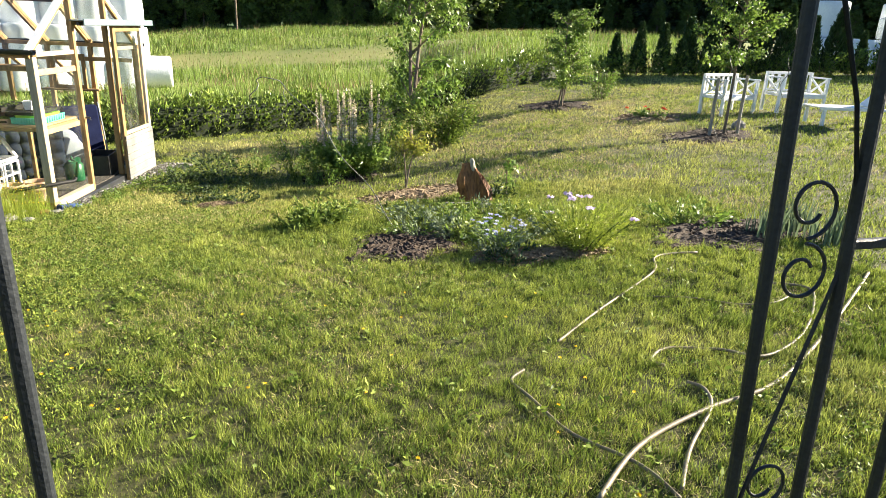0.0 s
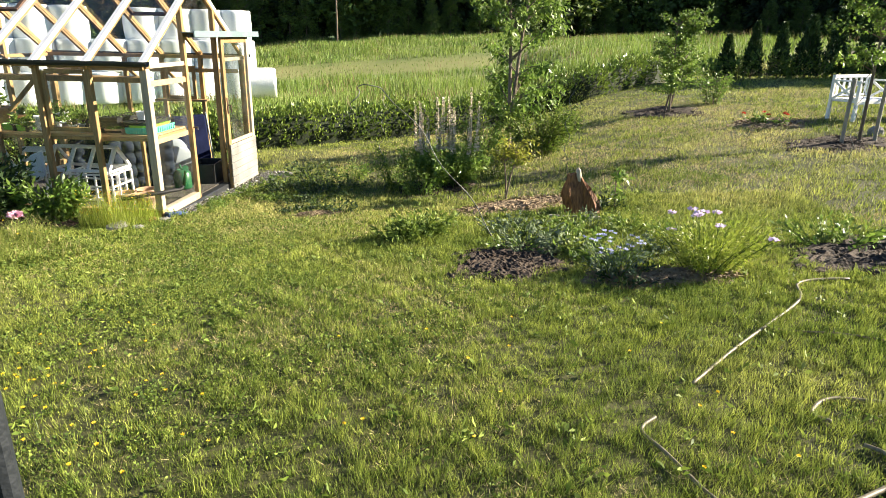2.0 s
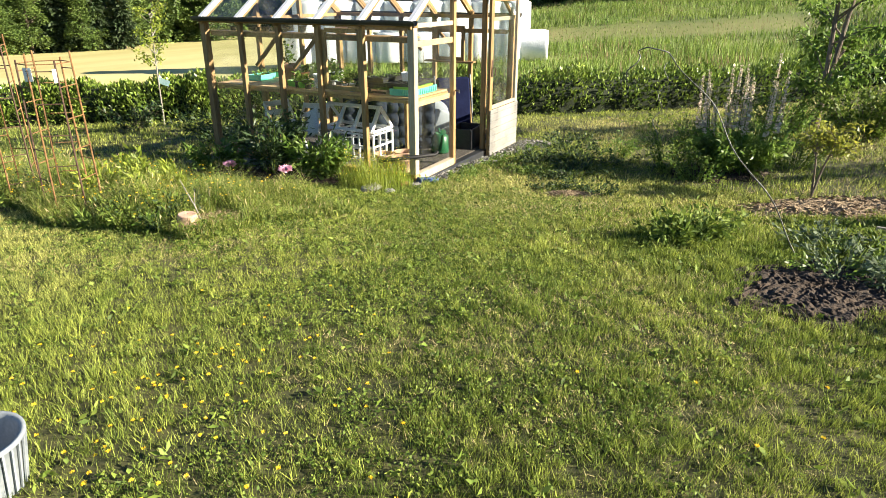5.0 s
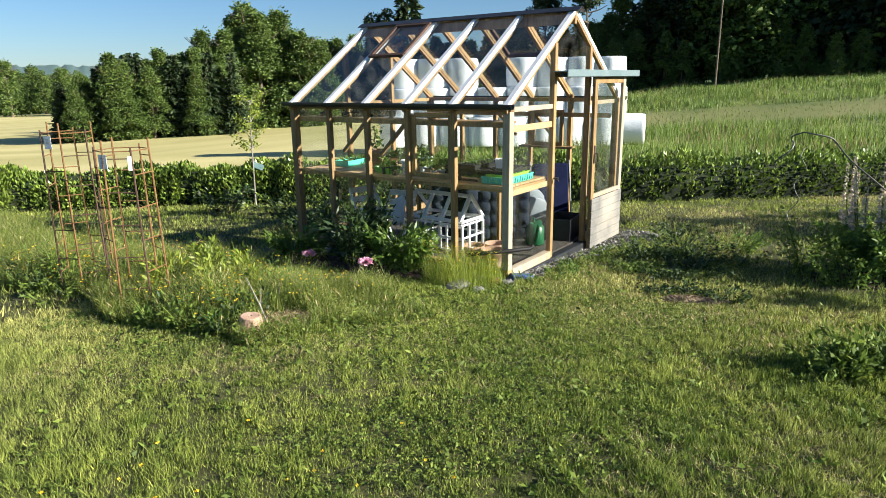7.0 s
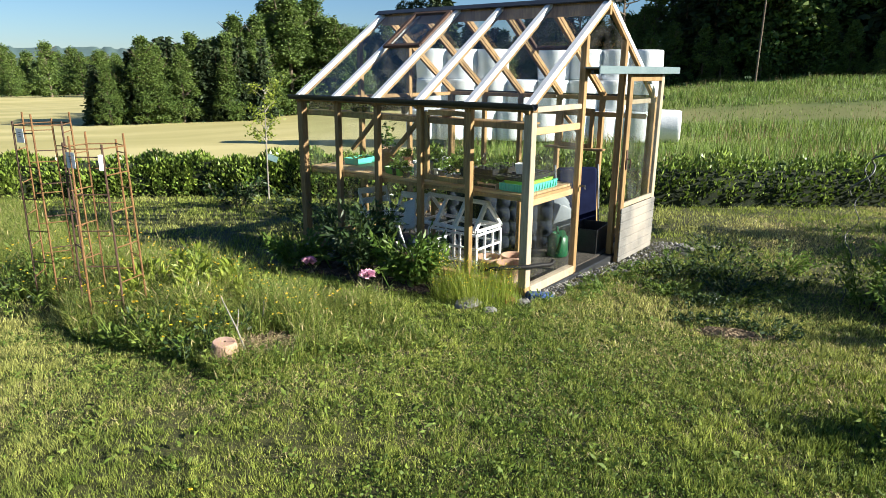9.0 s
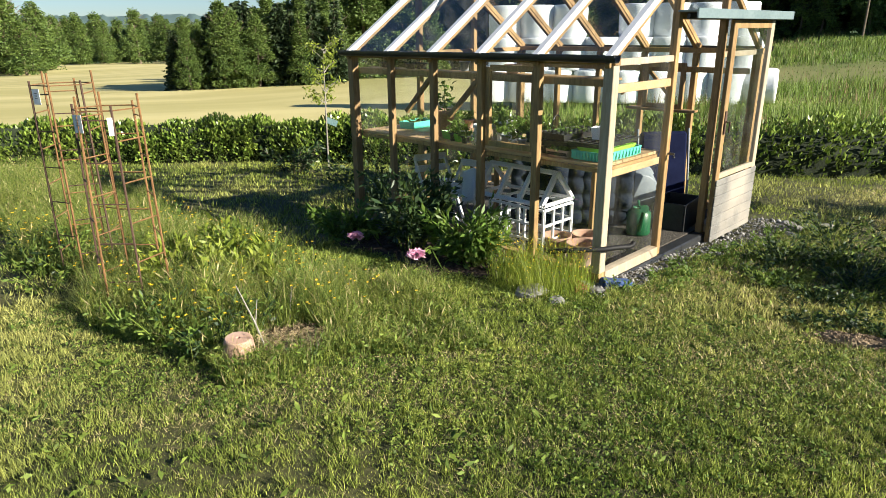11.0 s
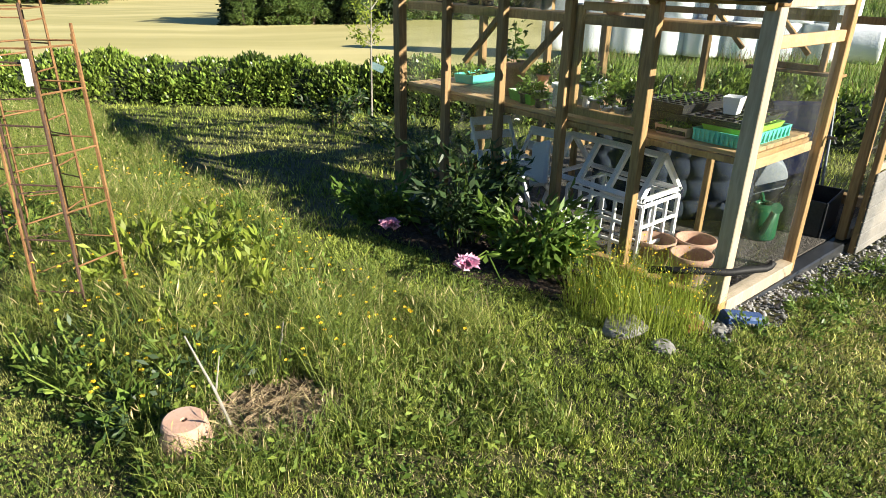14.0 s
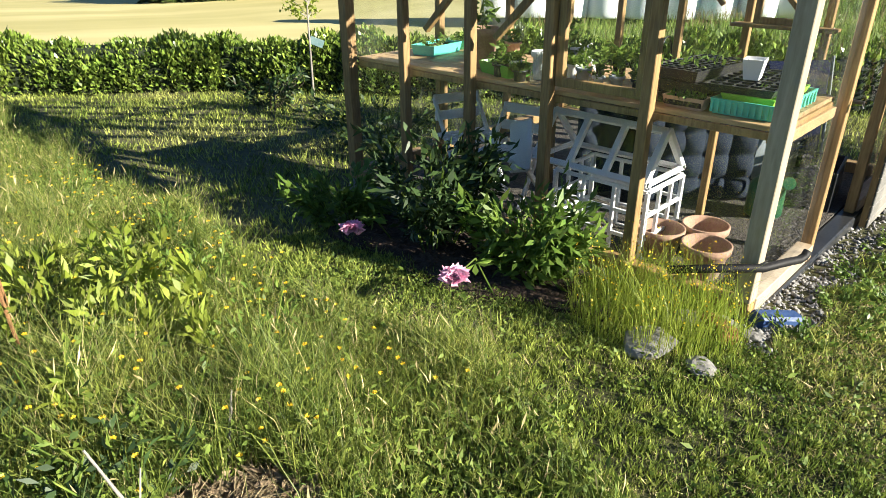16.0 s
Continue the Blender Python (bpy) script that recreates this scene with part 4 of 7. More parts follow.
    strip_blades("wild_grass", x, y, ground(x, y), rs.uniform(0.08, 0.46, len(x)) * (1.1 - 0.35 * np.hypot((x + 0.42) / 0.40, (y - 0.26) / 0.42) ** 2), rs.uniform(0.0018, 0.0044, len(x)), M["leaf_lime"], "tall yellow-green grass tuft at the greenhouse corner", 0.6, 10, 2)
    b = rs.choice(len(x), 420, replace=False)
    c = np.stack([x[b], y[b], ground(x[b], y[b]) + rs.uniform(0.12, 0.42, len(b))], 1)
    ob = mesh_object("tuft_flowers", *leaves(rs, c, rnd_dirs(rs, len(b), 0.2, 1.0), rs.uniform(0.008, 0.014, len(b)), rs.uniform(0.007, 0.012, len(b))), M["yellow"])
    tagged(ob, "tiny yellow flowers in the corner grass", "flowers", kind="stuff")
    # meadow beyond the hedge
    x, y = scatter(470000, 4, 84, -24, 34)
    s = hedge_side(x, y)
    d = np.hypot(x + 5, y + 3)
    ang = np.degrees(np.arctan2(y, x))
    keep = (s > 0.6) & (ang < 40) & ((y > -8) | (x > 17)) & (x + 0.4 * y < 74) & (rs.uniform(0, 1, len(x)) < np.clip(1.3 - d / 34, 0.26, 1))
    mown = (x + 0.4 * y > 39) & (x + 0.4 * y < 49)
    keep &= ~mown | (rs.uniform(0, 1, len(x)) < 0.3)
    x, y, mown = x[keep], y[keep], mown[keep]
    n = len(x)
    strip_blades("meadow_grass", x, y, ground(x, y), rs.uniform(0.25, 0.75, n) * np.where(mown, 0.4, 1.0) * (0.75 + 0.45 * wobble(x, y, 0.22)), rs.uniform(0.014, 0.035, n) * (1 + np.hypot(x, y) / 45), M["meadow"], "tall meadow grass beyond the hedge", 0.4, 11)
    q = rs.choice(n, 12000, replace=False)
    q = q[wobble(x[q], y[q], 0.3, 0.5) > 0.2]
    strip_blades("meadow_seed_heads", x[q], y[q], ground(x[q], y[q]) + 0.3, rs.uniform(0.25, 0.6, len(q)), rs.uniform(0.014, 0.03, len(q)), M["seed_brown"], "brown seed heads over the meadow grass", 0.5, 21)


def build_hedge():
    rs = np.random.default_rng(15)
    pts = np.array(HEDGE)
    seg = np.hypot(*np.diff(pts, axis=0).T)
    total = seg.sum()
    cum = np.concatenate([[0], np.cumsum(seg)])

    def along(s):
        return np.stack([np.interp(s, cum, pts[:, 0]), np.interp(s, cum, pts[:, 1])], 1)
    t = thing("hedge", pose(0, 0, 0), "knee-high to waist-high glossy laurel hedge along the garden", "hedge")
    # Solid near-black core: shade between the leaves, given as colour.
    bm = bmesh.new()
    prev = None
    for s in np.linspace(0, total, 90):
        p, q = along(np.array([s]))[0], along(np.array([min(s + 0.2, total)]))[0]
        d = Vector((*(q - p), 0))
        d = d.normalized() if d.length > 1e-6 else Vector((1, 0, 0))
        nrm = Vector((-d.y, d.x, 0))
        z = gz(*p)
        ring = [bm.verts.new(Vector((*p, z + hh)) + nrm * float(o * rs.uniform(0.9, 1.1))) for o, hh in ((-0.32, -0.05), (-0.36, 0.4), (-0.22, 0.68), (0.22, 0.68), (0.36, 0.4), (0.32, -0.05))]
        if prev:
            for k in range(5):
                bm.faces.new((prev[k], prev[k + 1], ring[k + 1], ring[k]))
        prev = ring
    part("inner_body", bm, M["hedge_shade"], t, "near-black core, the hedge's inner shade put in as colour")
    n = 80000
    s = rs.uniform(0, total, n)
    s = np.where(rs.uniform(0, 1, n) < 0.5, s, rs.uniform(5, 26, n))
    p = along(s)
    q = along(np.minimum(s + 0.3, total))
    d = q - p
    d /= np.linalg.norm(d, axis=1, keepdims=True) + 1e-9
    nrm = np.stack([-d[:, 1], d[:, 0]], 1)
    ang = rs.uniform(0, math.pi, n)
    r = rs.uniform(0.72, 1.12, n)
    lump = 1 + 0.14 * np.sin(s * 4.1) + 0.10 * np.sin(s * 9.7 + 1)
    off = np.cos(ang) * 0.46 * r * lump
    hgt = np.sin(ang) ** 0.7 * 0.82 * r * (1 + 0.10 * np.sin(s * 2.3) + 0.07 * np.sin(s * 7.9)) * (0.84 + 0.16 * smooth_np(1.5, 5.0, p[:, 0]))
    xy = p + nrm * off[:, None]
    base = np.stack([xy[:, 0], xy[:, 1], ground(xy[:, 0], xy[:, 1]) + hgt], 1)
    out = np.stack([nrm[:, 0] * np.cos(ang), nrm[:, 1] * np.cos(ang), np.sin(ang)], 1)
    way = out * 0.7 + rnd_dirs(rs, n) * 0.6 + np.array([0, 0, 0.45])
    way /= np.linalg.norm(way, axis=1, keepdims=True)
    v, f = leaves(rs, base, way, rs.uniform(0.06, 0.13, n), rs.uniform(0.03, 0.055, n))
    ob = mesh_object("foliage", v, f, M["hedge"])
    ob.parent = t


def build_bales():
    rs = random.Random(3)

    def bale_mesh(r, length):
        bm = bmesh.new()
        prof = [(0.0, 0), (r * 0.62, 0.008), (r * 0.93, 0.02), (r * 0.985, 0.07), (r, 0.2), (r * 1.01, length * 0.5), (r, length - 0.2), (r * 0.985, length - 0.07), (r * 0.93, length - 0.02), (r * 0.62, length - 0.008), (0.0, length)]
        lathe(bm, prof, 28)
        for v in bm.verts:
            k = 0.02 * noise.noise(v.co * 3.1) + 0.012 * noise.noise(v.co * 9)
            v.co += Vector((v.co.x, v.co.y, 0)) * k * 1.6
        return bm
    first = None
    # a long stack beyond the hedge: (x, y, height of the bale's foot, standing or lying)
    rows = []
    ax, ay, ux, uy = 24.0, 7.4, -0.56, 0.83
    for k in range(9):
        rows.append((ax + ux * 1.36 * k, ay + uy * 1.36 * k, 0, k == 0))
        rows.append((ax + 1.3 * uy + ux * 1.36 * k, ay - 1.3 * ux + uy * 1.36 * k, 0, False))
    for k in range(1, 9):
        rows.append((ax + 0.3 + ux * 1.36 * (k - 0.2), ay + uy * 1.36 * (k - 0.2), 1, False))
        rows.append((ax + 1.5 + ux * 1.36 * k, ay + 0.3 + uy * 1.36 * k, 1, False))
    for k in (1, 2, 3, 4, 6, 7, 8):
        rows.append((ax + 0.8 + ux * 1.36 * k, ay + uy * 1.36 * k, 2, False))
    for x, y, lev, lying in rows:
        z = gz(ax, ay) - 0.02 + lev * 1.32
        x, y = x + rs.uniform(-0.07, 0.07), y + rs.uniform(-0.07, 0.07)
        m = pose(x, y, z + 0.69, 90, 0, 20) @ pose(0, 0, -0.67) if lying else pose(x, y, z, 0, 0, rs.uniform(0, 360))
        if first is None:
            first = lone("hay_bale", bale_mesh(0.735, 1.36), M["bale"], m, "round hay bale in white plastic wrap, stacked in the field", "hay bale", "bale stack", smooth=True)
        else:
            copy_thing(first, m)
    # second, single row beyond the thuja row
    for k in range(8):
        copy_thing(first, pose(18.6 - 0.25 * k, -20.4 - 1.36 * k, gz(18.6, -21) - 0.36, 0, 0, rs.uniform(0, 360)))
        if k != 1:
            copy_thing(first, pose(18.75 - 0.25 * k, -20.7 - 1.36 * k, gz(18.6, -21) + 1.0, 0, 0, rs.uniform(0, 360)))


build_hills()
build_woods()
build_hedge()
build_bales()
build_grass()


# ---- the metal garden arch that the walk goes through ----
def scroll(cx, cz, r, turns, start, sgn=1):
    pts = []
    for k in range(int(26 * turns)):
        t = k / (26 * turns)
        a = start + sgn * t * turns * math.tau
        q = r * (1 - 0.62 * t)
        pts.append((cx + q * math.cos(a), 0.0, cz + q * math.sin(a)))
    return pts


def build_arch():
    z0 = 0.42
    left, right = Vector((-6.73, -3.565, 0)), Vector((-6.50, -4.67, 0))
    a = thing("garden_arch", pose(0, 0, 0), "dark steel garden arch with scrolled side panels", "garden arch")
    across = (right - left).normalized()
    for foot, sgn in ((left, -1), (right, 1)):
        before = set(a.children)
        rear = foot + across * (0.16 * sgn)
        for p in (foot, rear):
            part("post", tube(bmesh.new(), [p + Vector((0, 0, z0)), p + Vector((0, 0, 1.2)), p + Vector((0, 0, 2.35))], 0.0115, 12), M["iron"], a)
        d = (rear - foot)
        n = d.normalized()
        third = rear + across * (0.2 * sgn)
        part("post", tube(bmesh.new(), [third + Vector((0, 0, z0)), third + Vector((0, 0, 2.35))], 0.0115, 12), M["iron"], a)
        for zz in (1.86, 0.75):
            part("crossbar", bar(rear + Vector((0, 0, zz)), third + Vector((0, 0, zz)), 0.014, 0.018), M["iron"], a)
        mid = foot + d * 0.44
        for cz, flip in ((1.93, 1), (1.81, -1), (1.37, 1), (1.02, -1)):
            pts = [mid + n * x + Vector((0, 0, z)) for x, _, z in scroll(0, cz, 0.056, 1.2, -math.pi / 2 * flip, flip)]
            part("scroll", tube(bmesh.new(), pts, 0.0036, 6), M["iron"], a)
        for za, zb in ((1.26, 1.84), (0.7, 1.2)):
            part("curved_rod", tube(bmesh.new(), [foot + Vector((0, 0, za)), foot + d * 0.35 + Vector((0, 0, (za + zb) / 2 - 0.08)), rear + Vector((0, 0, zb))], 0.004, 6), M["iron"], a)
            part("curved_rod", tube(bmesh.new(), [rear + Vector((0, 0, 1.93)), rear - d * 0.25 + Vector((0, 0, 2.1)), foot + d * 0.15 + Vector((0, 0, 2.34))], 0.004, 6), M["iron"], a)
        if sgn > 0:
            for ob in a.children:
                if ob not in before:
                    for v in ob.data.vertices:
                        v.co -= across * (0.064 * (v.co.z - 0.75) - 0.056)
    right = right - across * 0.046
    for off in (0.0, 0.16):
        pts = []
        for k in range(17):
            t = k / 16 * math.pi
            pts.append(left - across * off + (right - left + across * (2 * off)) * (0.5 - 0.5 * math.cos(t)) + Vector((0, 0, 2.35 + (0.42 + off) * math.sin(t))))
        part("hoop", tube(bmesh.new(), pts, 0.0135, 10), M["iron"], a)


# ---- plants ----
def plant(name, m, label, category, parts, group=""):
    """parts: (name, verts, faces, material, label)."""
    t = thing(name, m, label, category, group)
    for nm, v, f, mt, lb in parts:
        o = mesh_object(nm, v, f, mt)
        o.parent = t
        tagged(o, lb)
    return t


def stems_mesh(rs, n, radius, height, lean=0.4, r=0.005):
    bm = bmesh.new()
    tips = []
    for _ in range(n):
        a, q = rs.uniform(0, math.tau), radius * math.sqrt(rs.uniform(0, 1))
        h = height * rs.uniform(0.65, 1.0)
        b = Vector((0.35 * q * math.cos(a), 0.35 * q * math.sin(a), -0.02))
        e = Vector((q * math.cos(a) * (1 + lean), q * math.sin(a) * (1 + lean), h))
        mid = b.lerp(e, 0.5) + Vector((0, 0, 0.08 * h))
        tube(bm, [b, mid, e], [r, r * 0.8, r * 0.5], 5)
        tips.append((b, mid, e))
    return bm, tips


def bushy(name, m, label, category, seed, radius, height, n_stems, n_leaves, leaf_l, leaf_w, leaf_mat, stem_mat, low=0.15, droop=-0.1, group=""):
    """A bush: stems from one foot, with leaves set along them."""
    rs = np.random.default_rng(seed)
    t = thing(name, m, label, category, group)
    bm, tips = stems_mesh(rs, n_stems, radius, height)
    part("stem", bm, stem_mat, t)
    i = rs.integers(0, len(tips), n_leaves)
    u = rs.uniform(low, 1.0, n_leaves)
    B, Mi, E = (np.array([list(tp[k]) for tp in tips])[i] for k in range(3))
    w = u[:, None]
    c = (1 - w) ** 2 * B + 2 * w * (1 - w) * Mi + w ** 2 * E + rs.normal(0, 0.035 * height + 0.01, (n_leaves, 3))
    c[:, 2] = np.maximum(c[:, 2], 0.01)
    out = c * np.array([1, 1, 0.3])
    out /= np.linalg.norm(out, axis=1, keepdims=True) + 1e-6
    way = out * 0.7 + rnd_dirs(rs, n_leaves) * 0.7 + np.array([0, 0, droop])
    way /= np.linalg.norm(way, axis=1, keepdims=True)
    o = mesh_object("foliage", *leaves(rs, c, way, leaf_l * rs.uniform(0.6, 1.25, n_leaves), leaf_w * rs.uniform(0.7, 1.2, n_leaves)), leaf_mat)
    o.parent = t
    return t


def flower_head(rs, at_, r, petals, layers):
    """Petals in cupped rings."""
    v, f = [], []
    off = 0
    for L in range(layers):
        k = petals - L
        a = np.arange(k) * math.tau / k + L * 0.7
        el = 0.15 + 1.2 * L / max(1, layers)
        d = np.stack([np.cos(a) * math.cos(el), np.sin(a) * math.cos(el), np.full(k, math.sin(el))], 1) + rs.normal(0, 0.12, (k, 3))
        d /= np.linalg.norm(d, axis=1, keepdims=True)
        vv, ff = leaves(rs, np.tile(np.array(at_), (k, 1)), d, r * rs.uniform(0.8, 1.1, k) * (1 - 0.06 * L), r * 0.7)
        v.append(vv)
        f.append(ff + off)
        off += len(vv)
    return np.concatenate(v), np.concatenate(f)


def peonies():
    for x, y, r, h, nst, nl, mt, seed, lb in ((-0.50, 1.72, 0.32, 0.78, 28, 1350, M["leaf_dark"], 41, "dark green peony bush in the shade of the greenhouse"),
                                              (-0.46, 1.02, 0.29, 0.52, 24, 1150, M["leaf"], 42, "bright green peony bush beside the greenhouse"),
                                              (-0.62, 2.45, 0.30, 0.38, 16, 700, M["leaf"], 43, "low peony bush beside the greenhouse")):
        bushy("peony_bush", at(x, y), lb, "peony", seed, r, h, nst, nl, 0.098, 0.03, mt, M["clover"], 0.25, 0.05, "peony bed")
    for x, y, z, seed in ((-0.95, 1.95, 0.185, 1), (-1.09, 0.985, 0.27, 2)):
        rs = np.random.default_rng(seed)
        g = gz(x, y)
        f = thing("peony_flower", pose(x, y, g), "double pink peony flower on a bent stem", "flower", "peony flowers")
        part("stalk", tube(bmesh.new(), [(0.32, 0.02, 0.0), (0.16, 0.01, z - g + 0.04), (0.0, 0, z - g)], 0.005, 6), M["clover"], f)
        v, fc = flower_head(rs, (0, 0, z - g), 0.088, 15, 9)
        o = mesh_object("blossom", v, fc, M["pink"])
        o.parent = f
        v, fc = leaves(rs, np.tile([0.15, 0, z - g + 0.02], (7, 1)), rnd_dirs(rs, 7, -0.4, 0.3), np.full(7, 0.1), np.full(7, 0.034))
        o = mesh_object("leaf_spray", v, fc, M["leaf"])
        o.parent = f


def towers():
    """Tall welded-rod plant supports in the wild bed."""
    for cx, cy, H, rot, tag_at, lean in ((-2.91, 1.90, 1.42, 20, (0, 1), 0.0), (-2.87, 2.88, 1.56, 50, (0,), 0.0)):
        t = thing("plant_tower", pose(cx, cy, gz(cx, cy) - 0.03, 0, lean, 0) @ pose(0, 0, 0, 0, 0, rot), "rusty welded rod tower for climbing plants", "plant support", "plant towers")
        ring = lambda z: 0.205 + 0.025 * (1 - z / H)
        n = 6
        for k in range(n):
            a = k * math.tau / n
            top = H + (0.04 if k % 2 else -0.02)
            part("rod", tube(bmesh.new(), [(ring(0) * math.cos(a), ring(0) * math.sin(a), 0), (ring(top) * math.cos(a), ring(top) * math.sin(a), top)], 0.0076, 6), M["rust_dark"] if k in (2, 4) else M["rust"], t)
        for j in range(n):
            z = 0.12 + 0.13 * (j % 2)
            while z < H:
                p, q = ((ring(z) * math.cos(k * math.tau / n), ring(z) * math.sin(k * math.tau / n), z + 0.006 * (k % 2)) for k in (j, j + 1))
                part("cross_rod", tube(bmesh.new(), [p, q], 0.0046, 5), M["rust_dark"] if j in (2, 3) else M["rust"], t)
                z += 0.265
            p, q = ((ring(H) * math.cos(k * math.tau / n), ring(H) * math.sin(k * math.tau / n), H - 0.05) for k in (j, j + 1))
            part("cross_rod", tube(bmesh.new(), [p, q], 0.0046, 5), M["rust"], t)
        for j in tag_at:
            a = math.radians(200 + 55 * j - rot)
            p = Vector((ring(H) * 1.03 * math.cos(a), ring(H) * 1.03 * math.sin(a), H - 0.13 - 0.02 * j))
            e = Vector((-math.sin(a), math.cos(a), 0))
            bm = bmesh.new()
            beam(bm, p + Vector((0, 0, -0.05)), p + Vector((0, 0, 0.06)), 0.075 if j == 0 else 0.03, 0.002, up=Vector((math.cos(a), math.sin(a), 0)), bevel=0)
            tg = part("tag", bm, M["paper"], t, "white paper tag")
            tx = bmesh.new()
            o = Vector((math.cos(a), math.sin(a), 0)) * 0.003
            for zz, ww in ((0.03, 0.03), (0.012, 0.024), (-0.004, 0.028)):
                beam(tx, p + o - e * ww / 2 + Vector((0, 0, zz)), p + o + e * ww / 2 + Vector((0, 0, zz)), 0.006, 0.001, up=Vector((math.cos(a), math.sin(a), 0)), bevel=0)
            if j == 0:
                part("print", tx, M["ink"], tg)


def wavy_stake(points, label="wavy metal plant stake leaning over the bed"):
    P = [Vector(p) for p in points]
    m = pose(P[0].x, P[0].y, P[0].z)
    bm = bmesh.new()
    out = []
    for k in range(64):
        u = k / 63
        i = min(int(u * (len(P) - 1)), len(P) - 2)
        w = u * (len(P) - 1) - i
        p = P[i].lerp(P[i + 1], w) - P[0]
        out.append(p + Vector((0.03 * math.sin(u * 26), 0.035 * math.cos(u * 26), 0)) * min(1, 6 * u))
    tube(bm, out, 0.0045, 6)
    lone("plant_stake", bm, M["stake"], m, label, "plant stake", "plant stakes", smooth=True)


def pot_mesh(r0, r1, h, wall=0.012, rim=0.03):
    """Open flower pot: foot radius, top radius, height."""
    bm = bmesh.new()
    lathe(bm, [(0.012, 0.0), (r0 - 0.006, 0.0), (r0, 0.006), (r1 - 0.012, h - rim), (r1, h - rim + 0.003), (r1 + 0.003, h - 0.004), (r1 - 0.002, h), (r1 - wall, h - 0.002), (r1 - wall - 0.006, h - rim), (r0 - wall + 0.004, 0.02), (0.012, 0.02), (0.012, 0.0)], 28)
    return bm


def bed_things():
    p = lone("flower_pot", pot_mesh(0.074, 0.108, 0.158, 0.012, 0.035), M["pale_clay"], pose(-2.92, 0.42, gz(-2.92, 0.42) + 0.158, 184, 0, 0), "pale clay flower pot turned upside down in the grass", "flower pot")
    # straw round a young plant
    rs = np.random.default_rng(5)
    n = 4200
    a, q = rs.uniform(0, math.tau, n), 0.27 * np.sqrt(rs.uniform(0.02, 1, n))
    x, y = -2.58 + q * np.cos(a), 0.45 + 0.8 * q * np.sin(a)
    d = rnd_dirs(rs, n, -0.15, 0.3)
    z = ground(x, y) + rs.uniform(0.005, 0.07, n) * (1 - (q / 0.36) ** 2)
    c = np.stack([x, y, z], 1)
    v, f = leaves(rs, c - d * 0.06, d, rs.uniform(0.08, 0.2, n), np.full(n, 0.0034))
    tagged(mesh_object("straw_mulch", v, f, M["straw"]), "dry straw heaped round a young plant", "straw", kind="stuff")
    for (x, y, dx, dy, h) in ((-2.74, 0.44, -0.10, 0.10, 0.42), (-2.45, 0.70, 0.08, 0.05, 0.26)):
        g = gz(x, y)
        bm = tube(bmesh.new(), [(0, 0, -0.02), (dx * 0.4, dy * 0.4, h * 0.45), (dx, dy, h)], [0.007, 0.0055, 0.003], 7)
        tube(bm, [(dx * 0.4, dy * 0.4, h * 0.45), (dx * 0.4 + 0.04, dy * 0.4 + 0.03, h * 0.75)], [0.004, 0.002], 6)
        lone("dry_stick", bm, M["greywood"], pose(x, y, g), "bleached dry stick standing in the straw", "stick", "dry sticks")
    for x, y, h, s in ((-2.26, 1.85, 0.52, 1), (-2.05, 1.55, 0.40, 2), (-2.65, 1.15, 0.30, 3), (-2.5, 2.4, 0.42, 4), (-2.35, 1.4, 0.36, 5), (-2.48, 1.62, 0.40, 6), (-2.2, 1.2, 0.34, 7), (-2.1, 1.95, 0.44, 8), (-2.75, 1.9, 0.36, 9), (-2.55, 2.0, 0.4, 10)):
        bushy("lime_shrub", at(x, y), "young shrub with lime-yellow new leaves", "shrub", 60 + s, 0.09, h, 3, 84, 0.085, 0.026, M["leaf_lime"], M["clover"], 0.45, 0.3, "lime shrubs")
    for k in range(16):
        x, y = -3.0 + 1.3 * ((k * 0.37) % 1), 0.7 + 0.24 * k
        bushy("wild_herb", at(x, y), "leafy wild herb among the tall grass", "weed", 80 + k, 0.15, 0.18 + 0.09 * (k % 3), 8, 150, 0.042, 0.015, M["leaf"] if k % 3 else M["leaf_dark"], M["clover"], 0.2, 0.1, "wild herbs")
    rs = np.random.default_rng(58)
    for k in range(30):
        x, y = rs.uniform(-3.3, -2.55), rs.uniform(0.55, 3.6)
        bushy("wild_herb", at(x, y), "leafy dark green herb at the edge of the wild bed", "weed", 130 + k, 0.17, rs.uniform(0.16, 0.36), 9, 95, 0.05, 0.019, M["leaf_dark"] if k % 3 == 0 else M["clover"], M["clover"], 0.1, 0.1, "wild herbs")
    for x, y in ((-2.17, 0.80), (-3.05, 0.72), (-3.15, 1.25)):
        bushy("dock_plant", at(x, y), "broad-leaved dock plant in the grass", "weed", int(90 + x * 7), 0.09, 0.13, 6, 16, 0.095, 0.045, M["leaf"], M["clover"], 0.5, 0.3, "dock plants")
    # buttercups
    rs = np.random.default_rng(12)
    x = np.concatenate([rs.uniform(-3.2, -1.6, 330), rs.normal(-4.9, 0.5, 110), rs.uniform(-6.2, -3.4, 50)])
    y = np.concatenate([rs.uniform(0.4, 4.5, 330), rs.normal(-1.6, 0.45, 110), rs.uniform(-5.2, -0.5, 50)])
    h = np.concatenate([rs.uniform(0.16, 0.34, 330), rs.uniform(0.05, 0.10, 160)])
    c = np.stack([x, y, ground(x, y) + h], 1)
    vs, fs, off = [], [], 0
    for k in range(5):
        d = np.stack([np.cos(k * 1.2566 + x * 9), np.sin(k * 1.2566 + x * 9), np.full(len(x), 0.45)], 1)
        d /= np.linalg.norm(d, axis=1, keepdims=True)
        v, f = leaves(rs, c, d, np.full(len(x), 0.011), np.full(len(x), 0.011))
        vs.append(v)
        fs.append(f + off)
        off += len(v)
